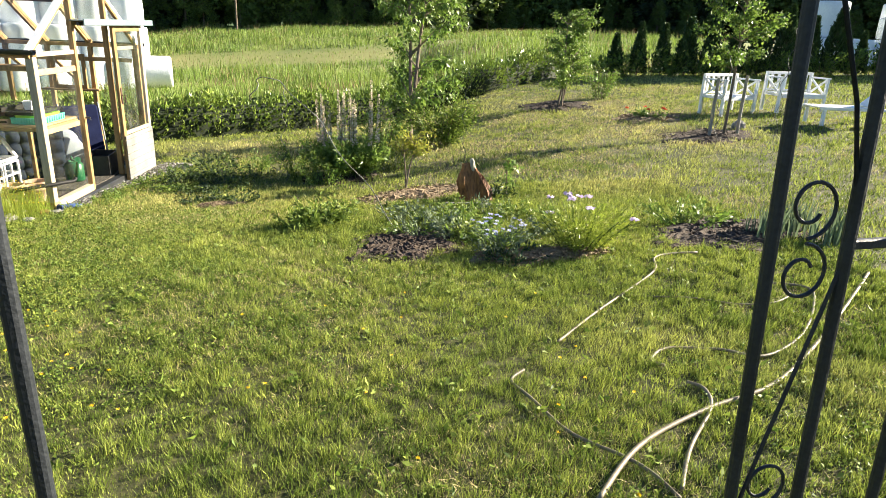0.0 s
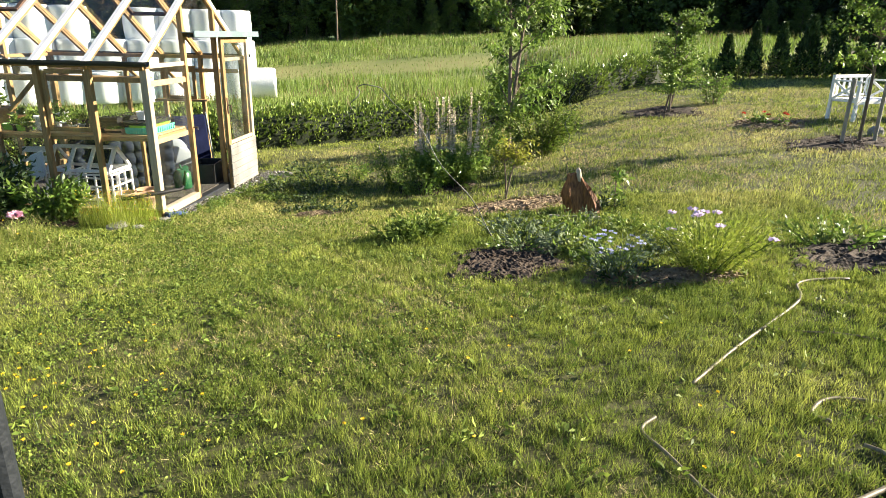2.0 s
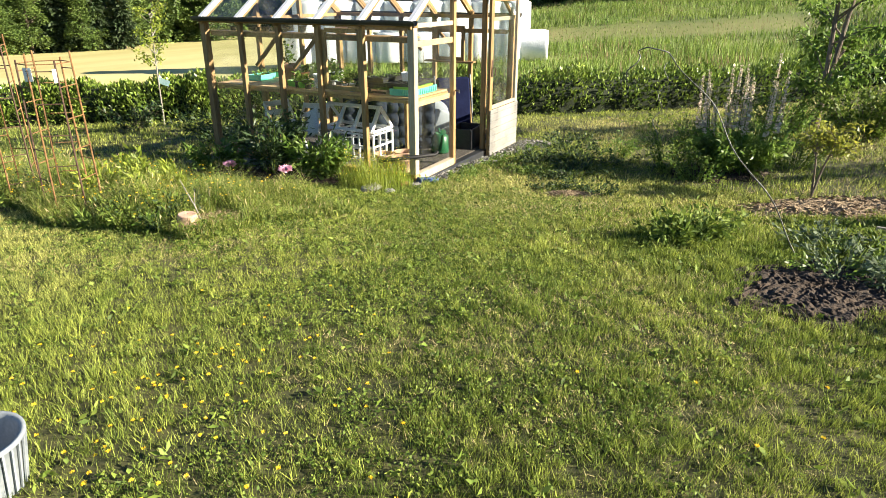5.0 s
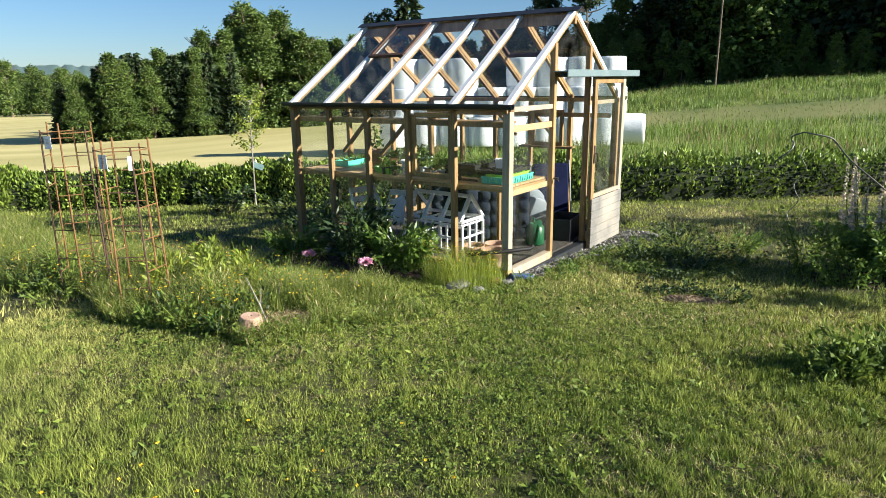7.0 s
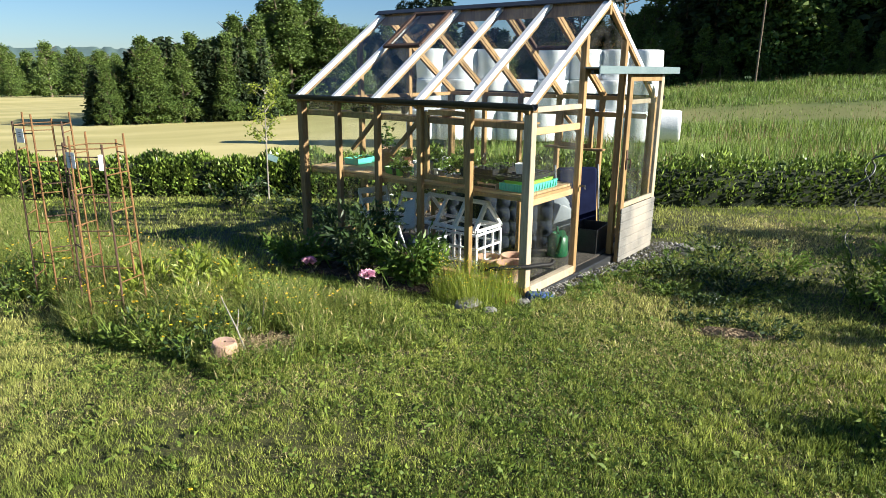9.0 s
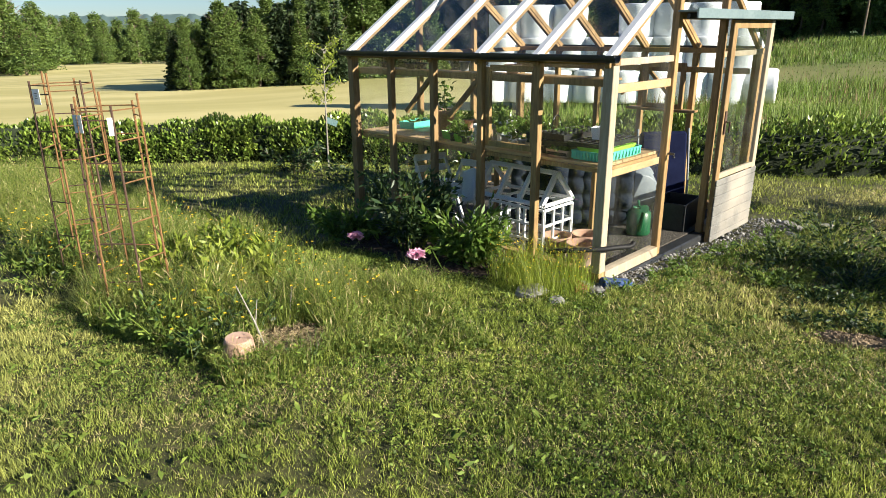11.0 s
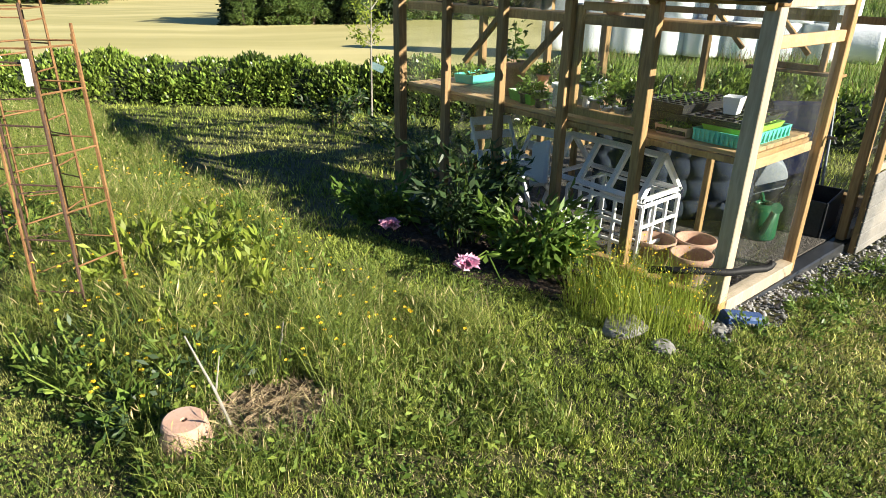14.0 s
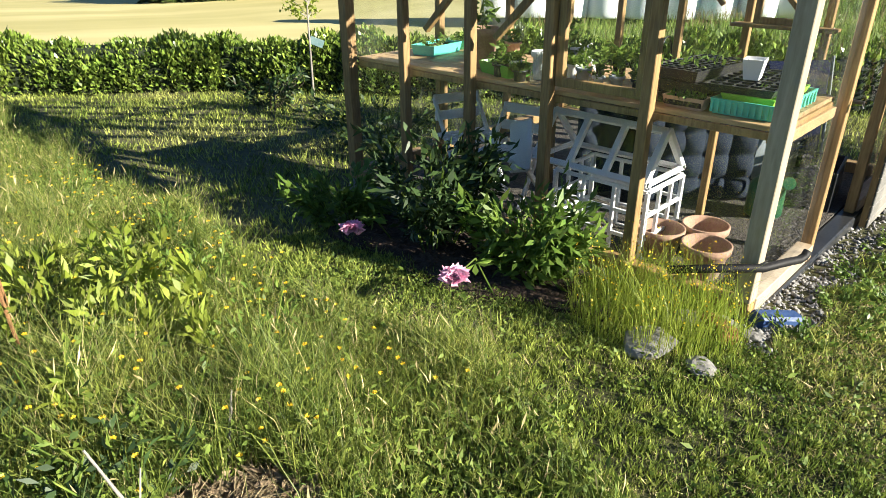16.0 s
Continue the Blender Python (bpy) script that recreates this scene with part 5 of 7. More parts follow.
    tagged(mesh_object("buttercups", np.concatenate(vs), np.concatenate(fs), M["yellow"]), "small yellow buttercups in the grass", "flowers", kind="stuff")
    strip_blades("buttercup_stalks", x, y, ground(x, y), h, np.full(len(x), 0.003), M["tall"], "thin green buttercup stalks", 0.02, 13)
    # bucket in the lawn
    b = thing("bucket", at(-5.46, -1.37), "pale ribbed tub standing in the grass", "tub")
    bm = bmesh.new()
    lathe(bm, [(0.0, 0.0), (0.13, 0.0), (0.135, 0.01), (0.165, 0.2), (0.175, 0.205), (0.175, 0.22), (0.16, 0.22), (0.155, 0.2), (0.125, 0.02), (0.0, 0.02)], 32)
    part("body", bm, M["grey"], b, smooth=True)
    for k in range(30):
        a = k * math.tau / 30
        part("rib", bar((0.142 * math.cos(a), 0.142 * math.sin(a), 0.01), (0.172 * math.cos(a), 0.172 * math.sin(a), 0.205), 0.008, 0.006, up=(math.cos(a), math.sin(a), 0.1), bevel=0), M["grey"], b)


# ---- beds on the lawn ----
def mound(name, cx, cy, a, b, rot, h, material, label):
    """A low uneven bed of soil."""
    n, m = 56, 20
    rs = np.random.default_rng(int(abs(cx * 100 + cy * 10)))
    v = [(cx, cy, gz(cx, cy) + h)]
    c, s = math.cos(radians(rot)), math.sin(radians(rot))
    for j in range(1, m + 1):
        q = j / m
        for k in range(n):
            t = k * math.tau / n
            e = math.sqrt(1 + 0.25 * math.sin(6 * t + cx)) * 1.04
            u, w = a * q * e * math.cos(t), b * q * e * math.sin(t)
            x, y = cx + u * c - w * s, cy + u * s + w * c
            v.append((x, y, gz(x, y) + (h * (1 - q * q) + rs.uniform(-0.012, 0.016) + 0.012 if j < m else -0.03)))
    bm = bmesh.new()
    V = [bm.verts.new(p) for p in v]
    for k in range(n):
        bm.faces.new((V[0], V[1 + k], V[1 + (k + 1) % n]))
        for j in range(m - 1):
            o, w = 1 + j * n, 1 + (j + 1) * n
            bm.faces.new((V[o + k], V[w + k], V[w + (k + 1) % n], V[o + (k + 1) % n]))
    ob = part(name, bm, material)
    tagged(ob, label, "flower bed", kind="structure")


def build_beds():
    looks = [(M["soil"], "bed of dark bare soil in the lawn"), (M["bark_mulch"], "bed edge with pale dry mulch"), (M["bark_mulch"], "mulched bed with pale wood chips"), (M["soil"], "small soil bed under the flower spikes"), (M["soil"], "soil bed with green clumps"),
             (M["soil"], "round soil bed at the foot of a young tree"), (M["bark_mulch"], "round bed with a few red flowers"), (M["soil"], "soil ring round a young tree"), (M["bark_mulch"], "straw-covered spot"), (M["soil"], "dark soil under the peonies"), (M["bark_mulch"], "bare dry patch in the lawn")]
    for (cx, cy, a, b, r), (mt, lb) in zip(PATCHES, looks):
        mound("ground_bed_%d" % (len(bpy.data.meshes)), cx, cy, a, b, r, 0.035, mt, lb)
    # clods and chips
    rs = np.random.default_rng(77)
    i = np.array([1, 2, 6, 8])[rs.integers(0, 4, 2600)]
    P = np.array(PATCHES)[i]
    t, q = rs.uniform(0, math.tau, 2600), np.sqrt(rs.uniform(0, 1, 2600)) * 0.95
    u, w = P[:, 2] * q * np.cos(t), P[:, 3] * q * np.sin(t)
    c, s = np.cos(np.radians(P[:, 4])), np.sin(np.radians(P[:, 4]))
    x, y = P[:, 0] + u * c - w * s, P[:, 1] + u * s + w * c
    d = rnd_dirs(rs, len(x), -0.2, 0.3)
    v, f = leaves(rs, np.stack([x, y, ground(x, y) + 0.045], 1), d, rs.uniform(0.02, 0.10, len(x)), rs.uniform(0.008, 0.03, len(x)))
    tagged(mesh_object("wood_chips", v, f, M["bark_mulch"]), "loose wood chips and dry stalks on the beds", "mulch", kind="stuff")
    # clods of earth
    n = 700
    i = np.array([0, 0, 3, 4, 5, 9])[rs.integers(0, 6, n)]
    P = np.array(PATCHES)[i]
    t, q = rs.uniform(0, math.tau, n), np.sqrt(rs.uniform(0, 1, n)) * 0.92
    u, w = P[:, 2] * q * np.cos(t), P[:, 3] * q * np.sin(t)
    c, s = np.cos(np.radians(P[:, 4])), np.sin(np.radians(P[:, 4]))
    x, y = P[:, 0] + u * c - w * s, P[:, 1] + u * s + w * c
    r = rs.uniform(0.005, 0.022, n)
    octa = np.array([[1, 0, 0], [-1, 0, 0], [0, 1, 0], [0, -1, 0], [0, 0, 0.8], [0, 0, -0.8]], dtype=float)
    tri = np.array([[0, 2, 4], [2, 1, 4], [1, 3, 4], [3, 0, 4], [2, 0, 5], [1, 2, 5], [3, 1, 5], [0, 3, 5]])
    jit = octa[None] * rs.uniform(0.6, 1.4, (n, 6, 1)) + rs.normal(0, 0.2, (n, 6, 3))
    v = jit * r[:, None, None] + np.stack([x, y, ground(x, y) + 0.012 + 0.035 * (1 - q * q) + r * 0.3], 1)[:, None]
    f = (tri[None] + 6 * np.arange(n)[:, None, None]).reshape(-1, 3)
    tagged(mesh_object("soil_clods", v.reshape(-1, 3), f, M["soil"]), "dark crumbly clods of soil on the beds", "soil", kind="stuff")
    # weeds growing in and round the beds
    k = 0
    for cx, cy, r, h, mt in ((-1.75, -4.55, 0.22, 0.26, "leaf_grey"), (-1.9, -4.75, 0.2, 0.16, "leaf"), (-1.5, -4.25, 0.26, 0.30, "leaf_grey"), (-2.0, -4.85, 0.22, 0.20, "leaf"), (-1.2, -4.7, 0.28, 0.24, "leaf"), (-2.55, -4.95, 0.2, 0.14, "leaf_dark"),
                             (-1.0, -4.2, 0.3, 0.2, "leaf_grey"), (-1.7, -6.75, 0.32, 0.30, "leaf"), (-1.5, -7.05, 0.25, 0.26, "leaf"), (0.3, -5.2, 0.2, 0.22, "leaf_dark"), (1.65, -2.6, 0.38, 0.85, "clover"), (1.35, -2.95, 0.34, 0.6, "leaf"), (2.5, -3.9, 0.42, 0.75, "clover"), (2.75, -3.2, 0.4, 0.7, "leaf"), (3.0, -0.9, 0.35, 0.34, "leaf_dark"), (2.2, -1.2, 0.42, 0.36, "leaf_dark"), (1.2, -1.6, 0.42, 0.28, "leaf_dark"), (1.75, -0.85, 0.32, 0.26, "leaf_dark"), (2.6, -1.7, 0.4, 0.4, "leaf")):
        k += 1
        bushy("bed_plant", at(cx, cy), "low leafy perennial in a garden bed", "perennial", 200 + k, r, h * 0.72, 16, int(260 + 700 * max(0, h - 0.3)), 0.06, 0.022, M[mt], M["clover"], 0.1, 0.15, "bed plants")
    for cx, cy, h in ((-1.2, -3.22, 0.34), (-1.02, -3.38, 0.28), (-1.38, -3.12, 0.24)):
        k += 1
        bushy("bed_plant", at(cx, cy), "dense dark green perennial at the end of the bed", "perennial", 260 + k, 0.23, h * 0.8, 20, 420, 0.06, 0.024, M["clover"], M["clover"], 0.05, 0.15, "bed plants")
    rs = np.random.default_rng(322)
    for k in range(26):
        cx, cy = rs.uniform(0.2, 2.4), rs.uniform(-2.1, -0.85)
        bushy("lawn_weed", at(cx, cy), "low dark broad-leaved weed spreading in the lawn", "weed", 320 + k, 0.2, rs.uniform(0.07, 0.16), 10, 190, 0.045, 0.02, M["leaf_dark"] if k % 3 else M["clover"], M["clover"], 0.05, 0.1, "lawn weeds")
    for k, (cx, cy) in enumerate(((0.45, -0.34), (0.75, -0.45), (1.15, -0.48), (0.25, -0.5), (1.6, -0.6), (-0.1, -0.32), (0.95, -0.30), (1.35, -0.38), (1.9, -0.45), (2.3, -0.55), (2.7, -0.45), (2.05, -0.7), (1.25, -0.65), (0.6, -0.55), (3.05, -0.62), (1.7, -0.35))):
        bushy("gravel_weed", at(cx, cy), "low green weed creeping over the gravel", "weed", 280 + k, 0.14, 0.07, 9, 150, 0.035, 0.016, M["leaf"], M["clover"], 0.1, 0.1, "gravel weeds")
    rs = np.random.default_rng(123)
    for j in range(20):
        cx, cy = rs.uniform(-2.0, -0.5), rs.uniform(-5.7, -3.9)
        bushy("bed_plant", at(cx, cy), "low leafy perennial in a garden bed", "perennial", 240 + j, rs.uniform(0.12, 0.24), rs.uniform(0.08, 0.20), 10, 210, 0.05, 0.018, M[("leaf", "leaf_grey", "tall", "clover")[j % 4]], M["clover"], 0.1, 0.2, "bed plants")
    for cx, cy in ((-2.15, -7.35), (-2.4, -7.75), (-1.95, -7.65)):
        rs = np.random.default_rng(int(-cy * 100))
        n = 60
        x, y = cx + rs.normal(0, 0.09, n), cy + rs.normal(0, 0.09, n)
        o = strip_blades("iris_clump", x, y, ground(x, y), rs.uniform(0.2, 0.38, n), np.full(n, 0.022), M["leaf_grey"], "grey-green sword-shaped iris leaves", 0.3, int(-cx * 9), 2)


def build_flowers():
    rs = np.random.default_rng(31)
    # faded spikes
    t = bushy("lupin_plant", at(2.0, -3.25), "lupin with tall faded flower spikes", "lupin", 301, 0.55, 0.52, 44, 3800, 0.085, 0.028, M["leaf"], M["clover"], 0.2, 0.1)
    for k in range(15):
        x, y = rs.normal(0.05, 0.13), rs.normal(0.08, 0.22)
        h = rs.uniform(0.95, 1.4)
        bm = tube(bmesh.new(), [(x * 0.6, y * 0.6, 0), (x, y, h * 0.6), (x * 1.1, y * 1.1, h)], [0.007, 0.006, 0.003], 5)
        st = part("flower_stalk", bm, M["clover"], t)
        n = 150
        z = rs.uniform(0.42, 1.0, n)
        a = rs.uniform(0, math.tau, n)
        c = np.stack([x * (1 + 0.1 * z), y * (1 + 0.1 * z), h * z], 1)
        d = np.stack([np.cos(a), np.sin(a), np.full(n, 0.2)], 1)
        v, f = leaves(rs, c, d, 0.055 * (1.3 - z), np.full(n, 0.028))
        o = mesh_object("spike", v, f, M["seedhead"])
        o.parent = t
    # cosmos with lilac flowers
    t = bushy("cosmos_plant", at(-2.35, -5.55), "feathery cosmos plant with lilac flowers", "cosmos", 302, 0.34, 0.40, 44, 4600, 0.05, 0.007, M["leaf_lime"], M["clover"], 0.1, 0.2)
    for k in range(9):
        a, q, h = rs.uniform(0, math.tau), rs.uniform(0.1, 0.46), rs.uniform(0.30, 0.50)
        x, y = q * math.cos(a), q * math.sin(a)
        v, f = flower_head(rs, (x, y, h), 0.045, 8, 1)
        o = mesh_object("blossom", v, f, M["lilac"])
        o.parent = t
        part("flower_stalk", tube(bmesh.new(), [(x * 0.3, y * 0.3, 0), (x, y, h)], 0.003, 5), M["clover"], t)
    # blue phlox
    t = bushy("phlox_plant", at(-2.42, -4.86), "low plant with pale blue flowers", "phlox", 303, 0.24, 0.28, 20, 500, 0.045, 0.014, M["leaf_grey"], M["clover"], 0.1, 0.2)
    for k in range(26):
        a, q, h = rs.uniform(0, math.tau), 0.25 * math.sqrt(rs.uniform(0, 1)), rs.uniform(0.24, 0.34)
        v, f = flower_head(rs, (q * math.cos(a), q * math.sin(a), h), 0.024, 5, 1)
        o = mesh_object("blossom", v, f, M["blue"])
        o.parent = t
    # red flowers in the far round bed
    t = bushy("red_flower_plant", at(6.4, -9.3), "low plant with red flowers in a round bed", "flowers", 304, 0.4, 0.2, 14, 260, 0.08, 0.03, M["leaf"], M["clover"], 0.2, 0.1)
    for k in range(6):
        a, q = rs.uniform(0, math.tau), 0.5 * math.sqrt(rs.uniform(0, 1))
        v, f = flower_head(rs, (q * math.cos(a), q * math.sin(a), 0.2), 0.05, 6, 2)
        o = mesh_object("blossom", v, f, M["red"])
        o.parent = t


def small_tree(name, m, label, seed, H, trunk_r, n_limbs, crown_r, z_low, n_leaves, ll, lw, leaf_mat, bark_mat, stems=1, droop=-0.3, group=""):
    rs = np.random.default_rng(seed)
    t = thing(name, m, label, "tree", group)
    bm = bmesh.new()
    ends = []
    for s in range(stems):
        ox, oy = (rs.normal(0, 0.06, 2) if stems > 1 else (0, 0))
        lx, ly = rs.normal(0, 0.10 * H if stems > 1 else 0.02 * H, 2)
        tube(bm, [(ox, oy, -0.03), (ox + lx * 0.4, oy + ly * 0.4, H * 0.45), (ox + lx, oy + ly, H * 0.93)], [trunk_r, trunk_r * 0.75, trunk_r * 0.3], 8)
        for k in range(n_limbs):
            u = rs.uniform(z_low, 0.92)
            a = rs.uniform(0, math.tau)
            L = crown_r * rs.uniform(0.55, 1.05) * (1.15 - 0.6 * max(0, u - 0.4))
            b = np.array([ox + lx * u, oy + ly * u, H * u])
            e = b + np.array([L * math.cos(a), L * math.sin(a), L * rs.uniform(0.25, 0.8)])
            mid = b * 0.5 + e * 0.5 + np.array([0, 0, L * 0.1])
            tube(bm, [b, mid, e], [trunk_r * 0.4, trunk_r * 0.25, trunk_r * 0.1], 5)
            ends.append((b, mid, e))
    part("trunk", bm, bark_mat, t)
    if n_leaves:
        E = np.array(ends)
        i = rs.integers(0, len(E), n_leaves)
        u = rs.uniform(0.3, 1.08, n_leaves)[:, None]
        c = (1 - u) ** 2 * E[i, 0] + 2 * u * (1 - u) * E[i, 1] + u ** 2 * E[i, 2] + rs.normal(0, 0.05 * crown_r + 0.015, (n_leaves, 3))
        way = rnd_dirs(rs, n_leaves) * 0.8 + np.array([0, 0, droop])
        way /= np.linalg.norm(way, axis=1, keepdims=True)
        o = mesh_object("crown", *leaves(rs, c, way, ll * rs.uniform(0.6, 1.2, n_leaves), lw * rs.uniform(0.7, 1.2, n_leaves)), leaf_mat)
        o.parent = t
    return t


def garden_trees():
    small_tree("cherry_tree", at(5.5, -4.15), "young cherry tree with hanging bright green leaves", 401, 4.4, 0.04, 26, 1.0, 0.12, 6000, 0.125, 0.045, M["leaf"], M["bark"], 2, -0.75)
    bushy("shrub", at(4.7, -4.75), "dense dark green shrub at the foot of the cherry tree", "shrub", 402, 0.55, 0.9, 40, 3000, 0.08, 0.034, M["clover"], M["bark"], 0.1, 0.1)
    bushy("shrub", at(5.3, -3.7), "leafy green shrub behind the flower spikes", "shrub", 403, 0.45, 0.7, 26, 1200, 0.08, 0.03, M["leaf"], M["bark"], 0.1, 0.1)
    small_tree("maple_sapling", at(1.02, -4.06), "small yellow-green maple sapling in mulch", 404, 0.72, 0.014, 14, 0.30, 0.55, 560, 0.07, 0.024, M["leaf_amber"], M["bark"], 2, -0.2)
    small_tree("sapling", at(0.35, -5.35), "small leafy sapling beside the stump", 405, 0.42, 0.008, 8, 0.2, 0.3, 90, 0.09, 0.035, M["leaf"], M["bark"], 1, -0.2)
    small_tree("apple_tree", at(8.4, -7.75), "bushy young apple tree with several stems", 406, 2.2, 0.025, 22, 0.5, 0.18, 5200, 0.07, 0.038, M["leaf"], M["bark"], 3, -0.1)
    small_tree("apple_tree", at(4.35, -10.05), "young apple tree tied to stakes", 407, 3.5, 0.03, 36, 0.72, 0.3, 4600, 0.08, 0.046, M["leaf"], M["bark"], 1, -0.1)
    for dx, dy in ((-0.14, 0.32), (0.05, -0.3)):
        lone("tree_stake", tube(bmesh.new(), [(0, 0, -0.05), (0.01, 0, 0.55), (0.0, 0, 1.08)], 0.03, 10), M["greywood"], at(4.3 + dx, -10.0 + dy), "grey weathered wooden tree stake", "stake", "tree stakes")
    small_tree("young_tree", at(2.45, 7.2), "thin young tree with sparse yellowish leaves", 408, 2.25, 0.018, 22, 0.42, 0.5, 620, 0.075, 0.035, M["leaf_lime"], M["greywood"], 1, 0.1)
    tg = bmesh.new()
    beam(tg, (0, 0, 0.0), (0.16, -0.1, -0.08), 0.11, 0.004, up=(0.5, 0.8, 0), bevel=0)
    lone("film_strip", tg, M["film"], pose(2.45, 7.17, gz(2.45, 7.2) + 0.86), "shiny bird-scarer film hanging from the young tree", "bird scarer")
    bushy("shrub", at(9.6, -9.2), "round green bush before the thuja row", "shrub", 409, 0.4, 0.8, 26, 900, 0.07, 0.03, M["leaf"], M["bark"], 0.05, 0.1)
    bushy("shrub", at(1.6, 7.0), "low dark shrub by the hedge", "shrub", 410, 0.4, 0.5, 18, 500, 0.09, 0.035, M["leaf_dark"], M["bark"], 0.1, 0.1)
    bushy("sage_plant", at(1.15, 4.2), "tall wild plants behind the greenhouse", "weed", 411, 0.7, 0.55, 40, 900, 0.09, 0.03, M["leaf_dark"], M["clover"], 0.1, 0.1)
    # thuja row
    first = None
    for k in range(15):
        x, y = 15.4 - 0.165 * k, -11.3 - 0.765 * k
        h = (1.35, 1.7, 1.65, 1.8, 2.0, 1.75, 1.9, 2.15, 1.8, 2.0)[k % 10]
        rs = np.random.default_rng(500 + k)
        if k < 3:
            t = thing("thuja", at(x, y), "slim dark green thuja in a row", "thuja", "thuja row")
            n = 2600
            z = h * rs.uniform(0.02, 1.0, n) ** 0.9
            R = 0.27 * (1 - (z / h) ** 1.4) + 0.02
            a, q = rs.uniform(0, math.tau, n), np.sqrt(rs.uniform(0.4, 1, n)) * (1 + 0.2 * rs.normal(0, 1, n))
            c = np.stack([R * q * np.cos(a), R * q * np.sin(a), z], 1)
            d = np.stack([np.cos(a) * 0.5, np.sin(a) * 0.5, np.full(n, 1.0)], 1) + rnd_dirs(rs, n) * 0.4
            d /= np.linalg.norm(d, axis=1, keepdims=True)
            o = mesh_object("foliage", *leaves(rs, c, d, rs.uniform(0.06, 0.14, n), rs.uniform(0.03, 0.06, n)), M["thuja"])
            o.parent = t
            part("trunk", tube(bmesh.new(), [(0, 0, -0.05), (0, 0, h * 0.8)], [0.03, 0.01], 6), M["bark"], t)
            first = (first or []) + [(t, h)]
        else:
            t, h0 = first[k % 3]
            c = copy_thing(t, pose(0, 0, 0))
            s = h / h0
            c.matrix_basis = at(x, y, 50 * k) @ Matrix.Diagonal((s, s, s, 1))
    for k in range(15):
        bushy("hedge_shrub", at(15.2 - 0.165 * k, -10.9 - 0.765 * k), "light green shrub between the thujas", "shrub", 520 + k, 0.42, 0.75 + 0.12 * (k % 3), 14, 460, 0.12, 0.05, M["leaf"], M["bark"], 0.1, 0.2, "shrubs between thujas")


def build_stump():
    bm = bmesh.new()
    rings, n = [], 16
    for z, s in ((-0.05, 1.15), (0.05, 1.0), (0.16, 0.92), (0.24, 0.86), (0.31, 0.70), (0.38, 0.50), (0.45, 0.36)):
        ring = []
        for k in range(n):
            a = k * math.tau / n
            r = s * (0.12 + 0.028 * math.sin(5 * a + 1) + 0.02 * math.sin(3 * a)) * (1 + 0.3 * noise.noise(Vector((math.cos(a) * 2, math.sin(a) * 2, z * 5))))
            ring.append(bm.verts.new((0.85 * r * math.cos(a), 1.7 * r * math.sin(a) + 0.28 * z, z + (0.09 * noise.noise(Vector((math.cos(a) * 2.6, math.sin(a) * 2.6, 4))) if z > 0.3 else 0))))
        rings.append(ring)
    for q, w in zip(rings, rings[1:]):
        for k in range(n):
            bm.faces.new((q[k], q[(k + 1) % n], w[(k + 1) % n], w[k]))
    bm.faces.new(rings[-1])
    s = thing("tree_stump", at(0.15, -4.95), "jagged orange-brown split stump standing in the bed", "stump")
    part("wood", bm, M["stump"], s)
    part("split_face", tube(bmesh.new(), [(-0.01, 0.05, 0.36), (-0.015, 0.07, 0.45), (-0.01, 0.08, 0.52), (-0.01, 0.08, 0.54)], [0.03, 0.034, 0.026, 0.008], 8), M["stump_pale"], s, "pale split top")
    lone("edging_strip", bar((0, -0.25, 0.03), (0, 0.45, 0.03), 0.03, 0.03), M["stone"], at(-0.15, -5.0), "grey edging strip at the foot of the stump", "edging")


def hose(points, r, material, label):
    P = [Vector((x, y, 0)) for x, y in points]
    out = []
    for i in range(len(P) - 1):
        p0, p1, p2, p3 = P[max(i - 1, 0)], P[i], P[i + 1], P[min(i + 2, len(P) - 1)]
        for k in range(8):
            t = k / 8
            q = 0.5 * (2 * p1 + (p2 - p0) * t + (2 * p0 - 5 * p1 + 4 * p2 - p3) * t * t + (3 * p1 - p0 - 3 * p2 + p3) * t ** 3)
            out.append(Vector((q.x, q.y, gz(q.x, q.y) + r + 0.012 + 0.006 * math.sin(9 * (q.x + q.y)))))
    o = out[0].copy()
    bm = tube(bmesh.new(), [q - o for q in out], r, 8)
    lone("garden_hose", bm, material, pose(*o), label, "hose", "hoses on the lawn", smooth=True)


def build_hoses():
    hose([(-4.20, -4.95), (-3.78, -5.30), (-3.45, -5.60), (-3.05, -5.95), (-2.70, -6.10), (-2.62, -6.5)], 0.009, M["hose"], "pale garden hose lying across the lawn")
    hose([(-3.50, -5.58), (-3.58, -5.90), (-3.75, -6.4), (-3.6, -6.7)], 0.006, M["hose"], "thin pale hose branching off on the lawn")
    hose([(-4.53, -5.45), (-4.46, -5.40), (-4.33, -5.55), (-4.38, -5.80), (-4.47, -6.02), (-4.2, -6.4), (-3.75, -6.75), (-3.5, -6.85), (-3.35, -6.6)], 0.009, M["hose"], "pale garden hose curled on the lawn")
    hose([(-5.55, -4.80), (-5.23, -5.07), (-4.97, -5.48), (-4.72, -5.97), (-4.10, -6.64), (-3.17, -7.55)], 0.011, M["hose"], "thick pale garden hose lying across the lawn")
    hose([(-5.50, -5.14), (-5.25, -5.28), (-4.96, -5.50), (-4.80, -5.54), (-4.72, -5.48)], 0.009, M["hose"], "short bend of pale hose on the lawn")
    hose([(-4.52, -4.70), (-4.62, -4.62), (-4.76, -4.66), (-5.08, -4.79), (-5.37, -5.04), (-5.56, -5.12)], 0.008, M["hose_dark"], "dark garden hose half hidden in the grass")


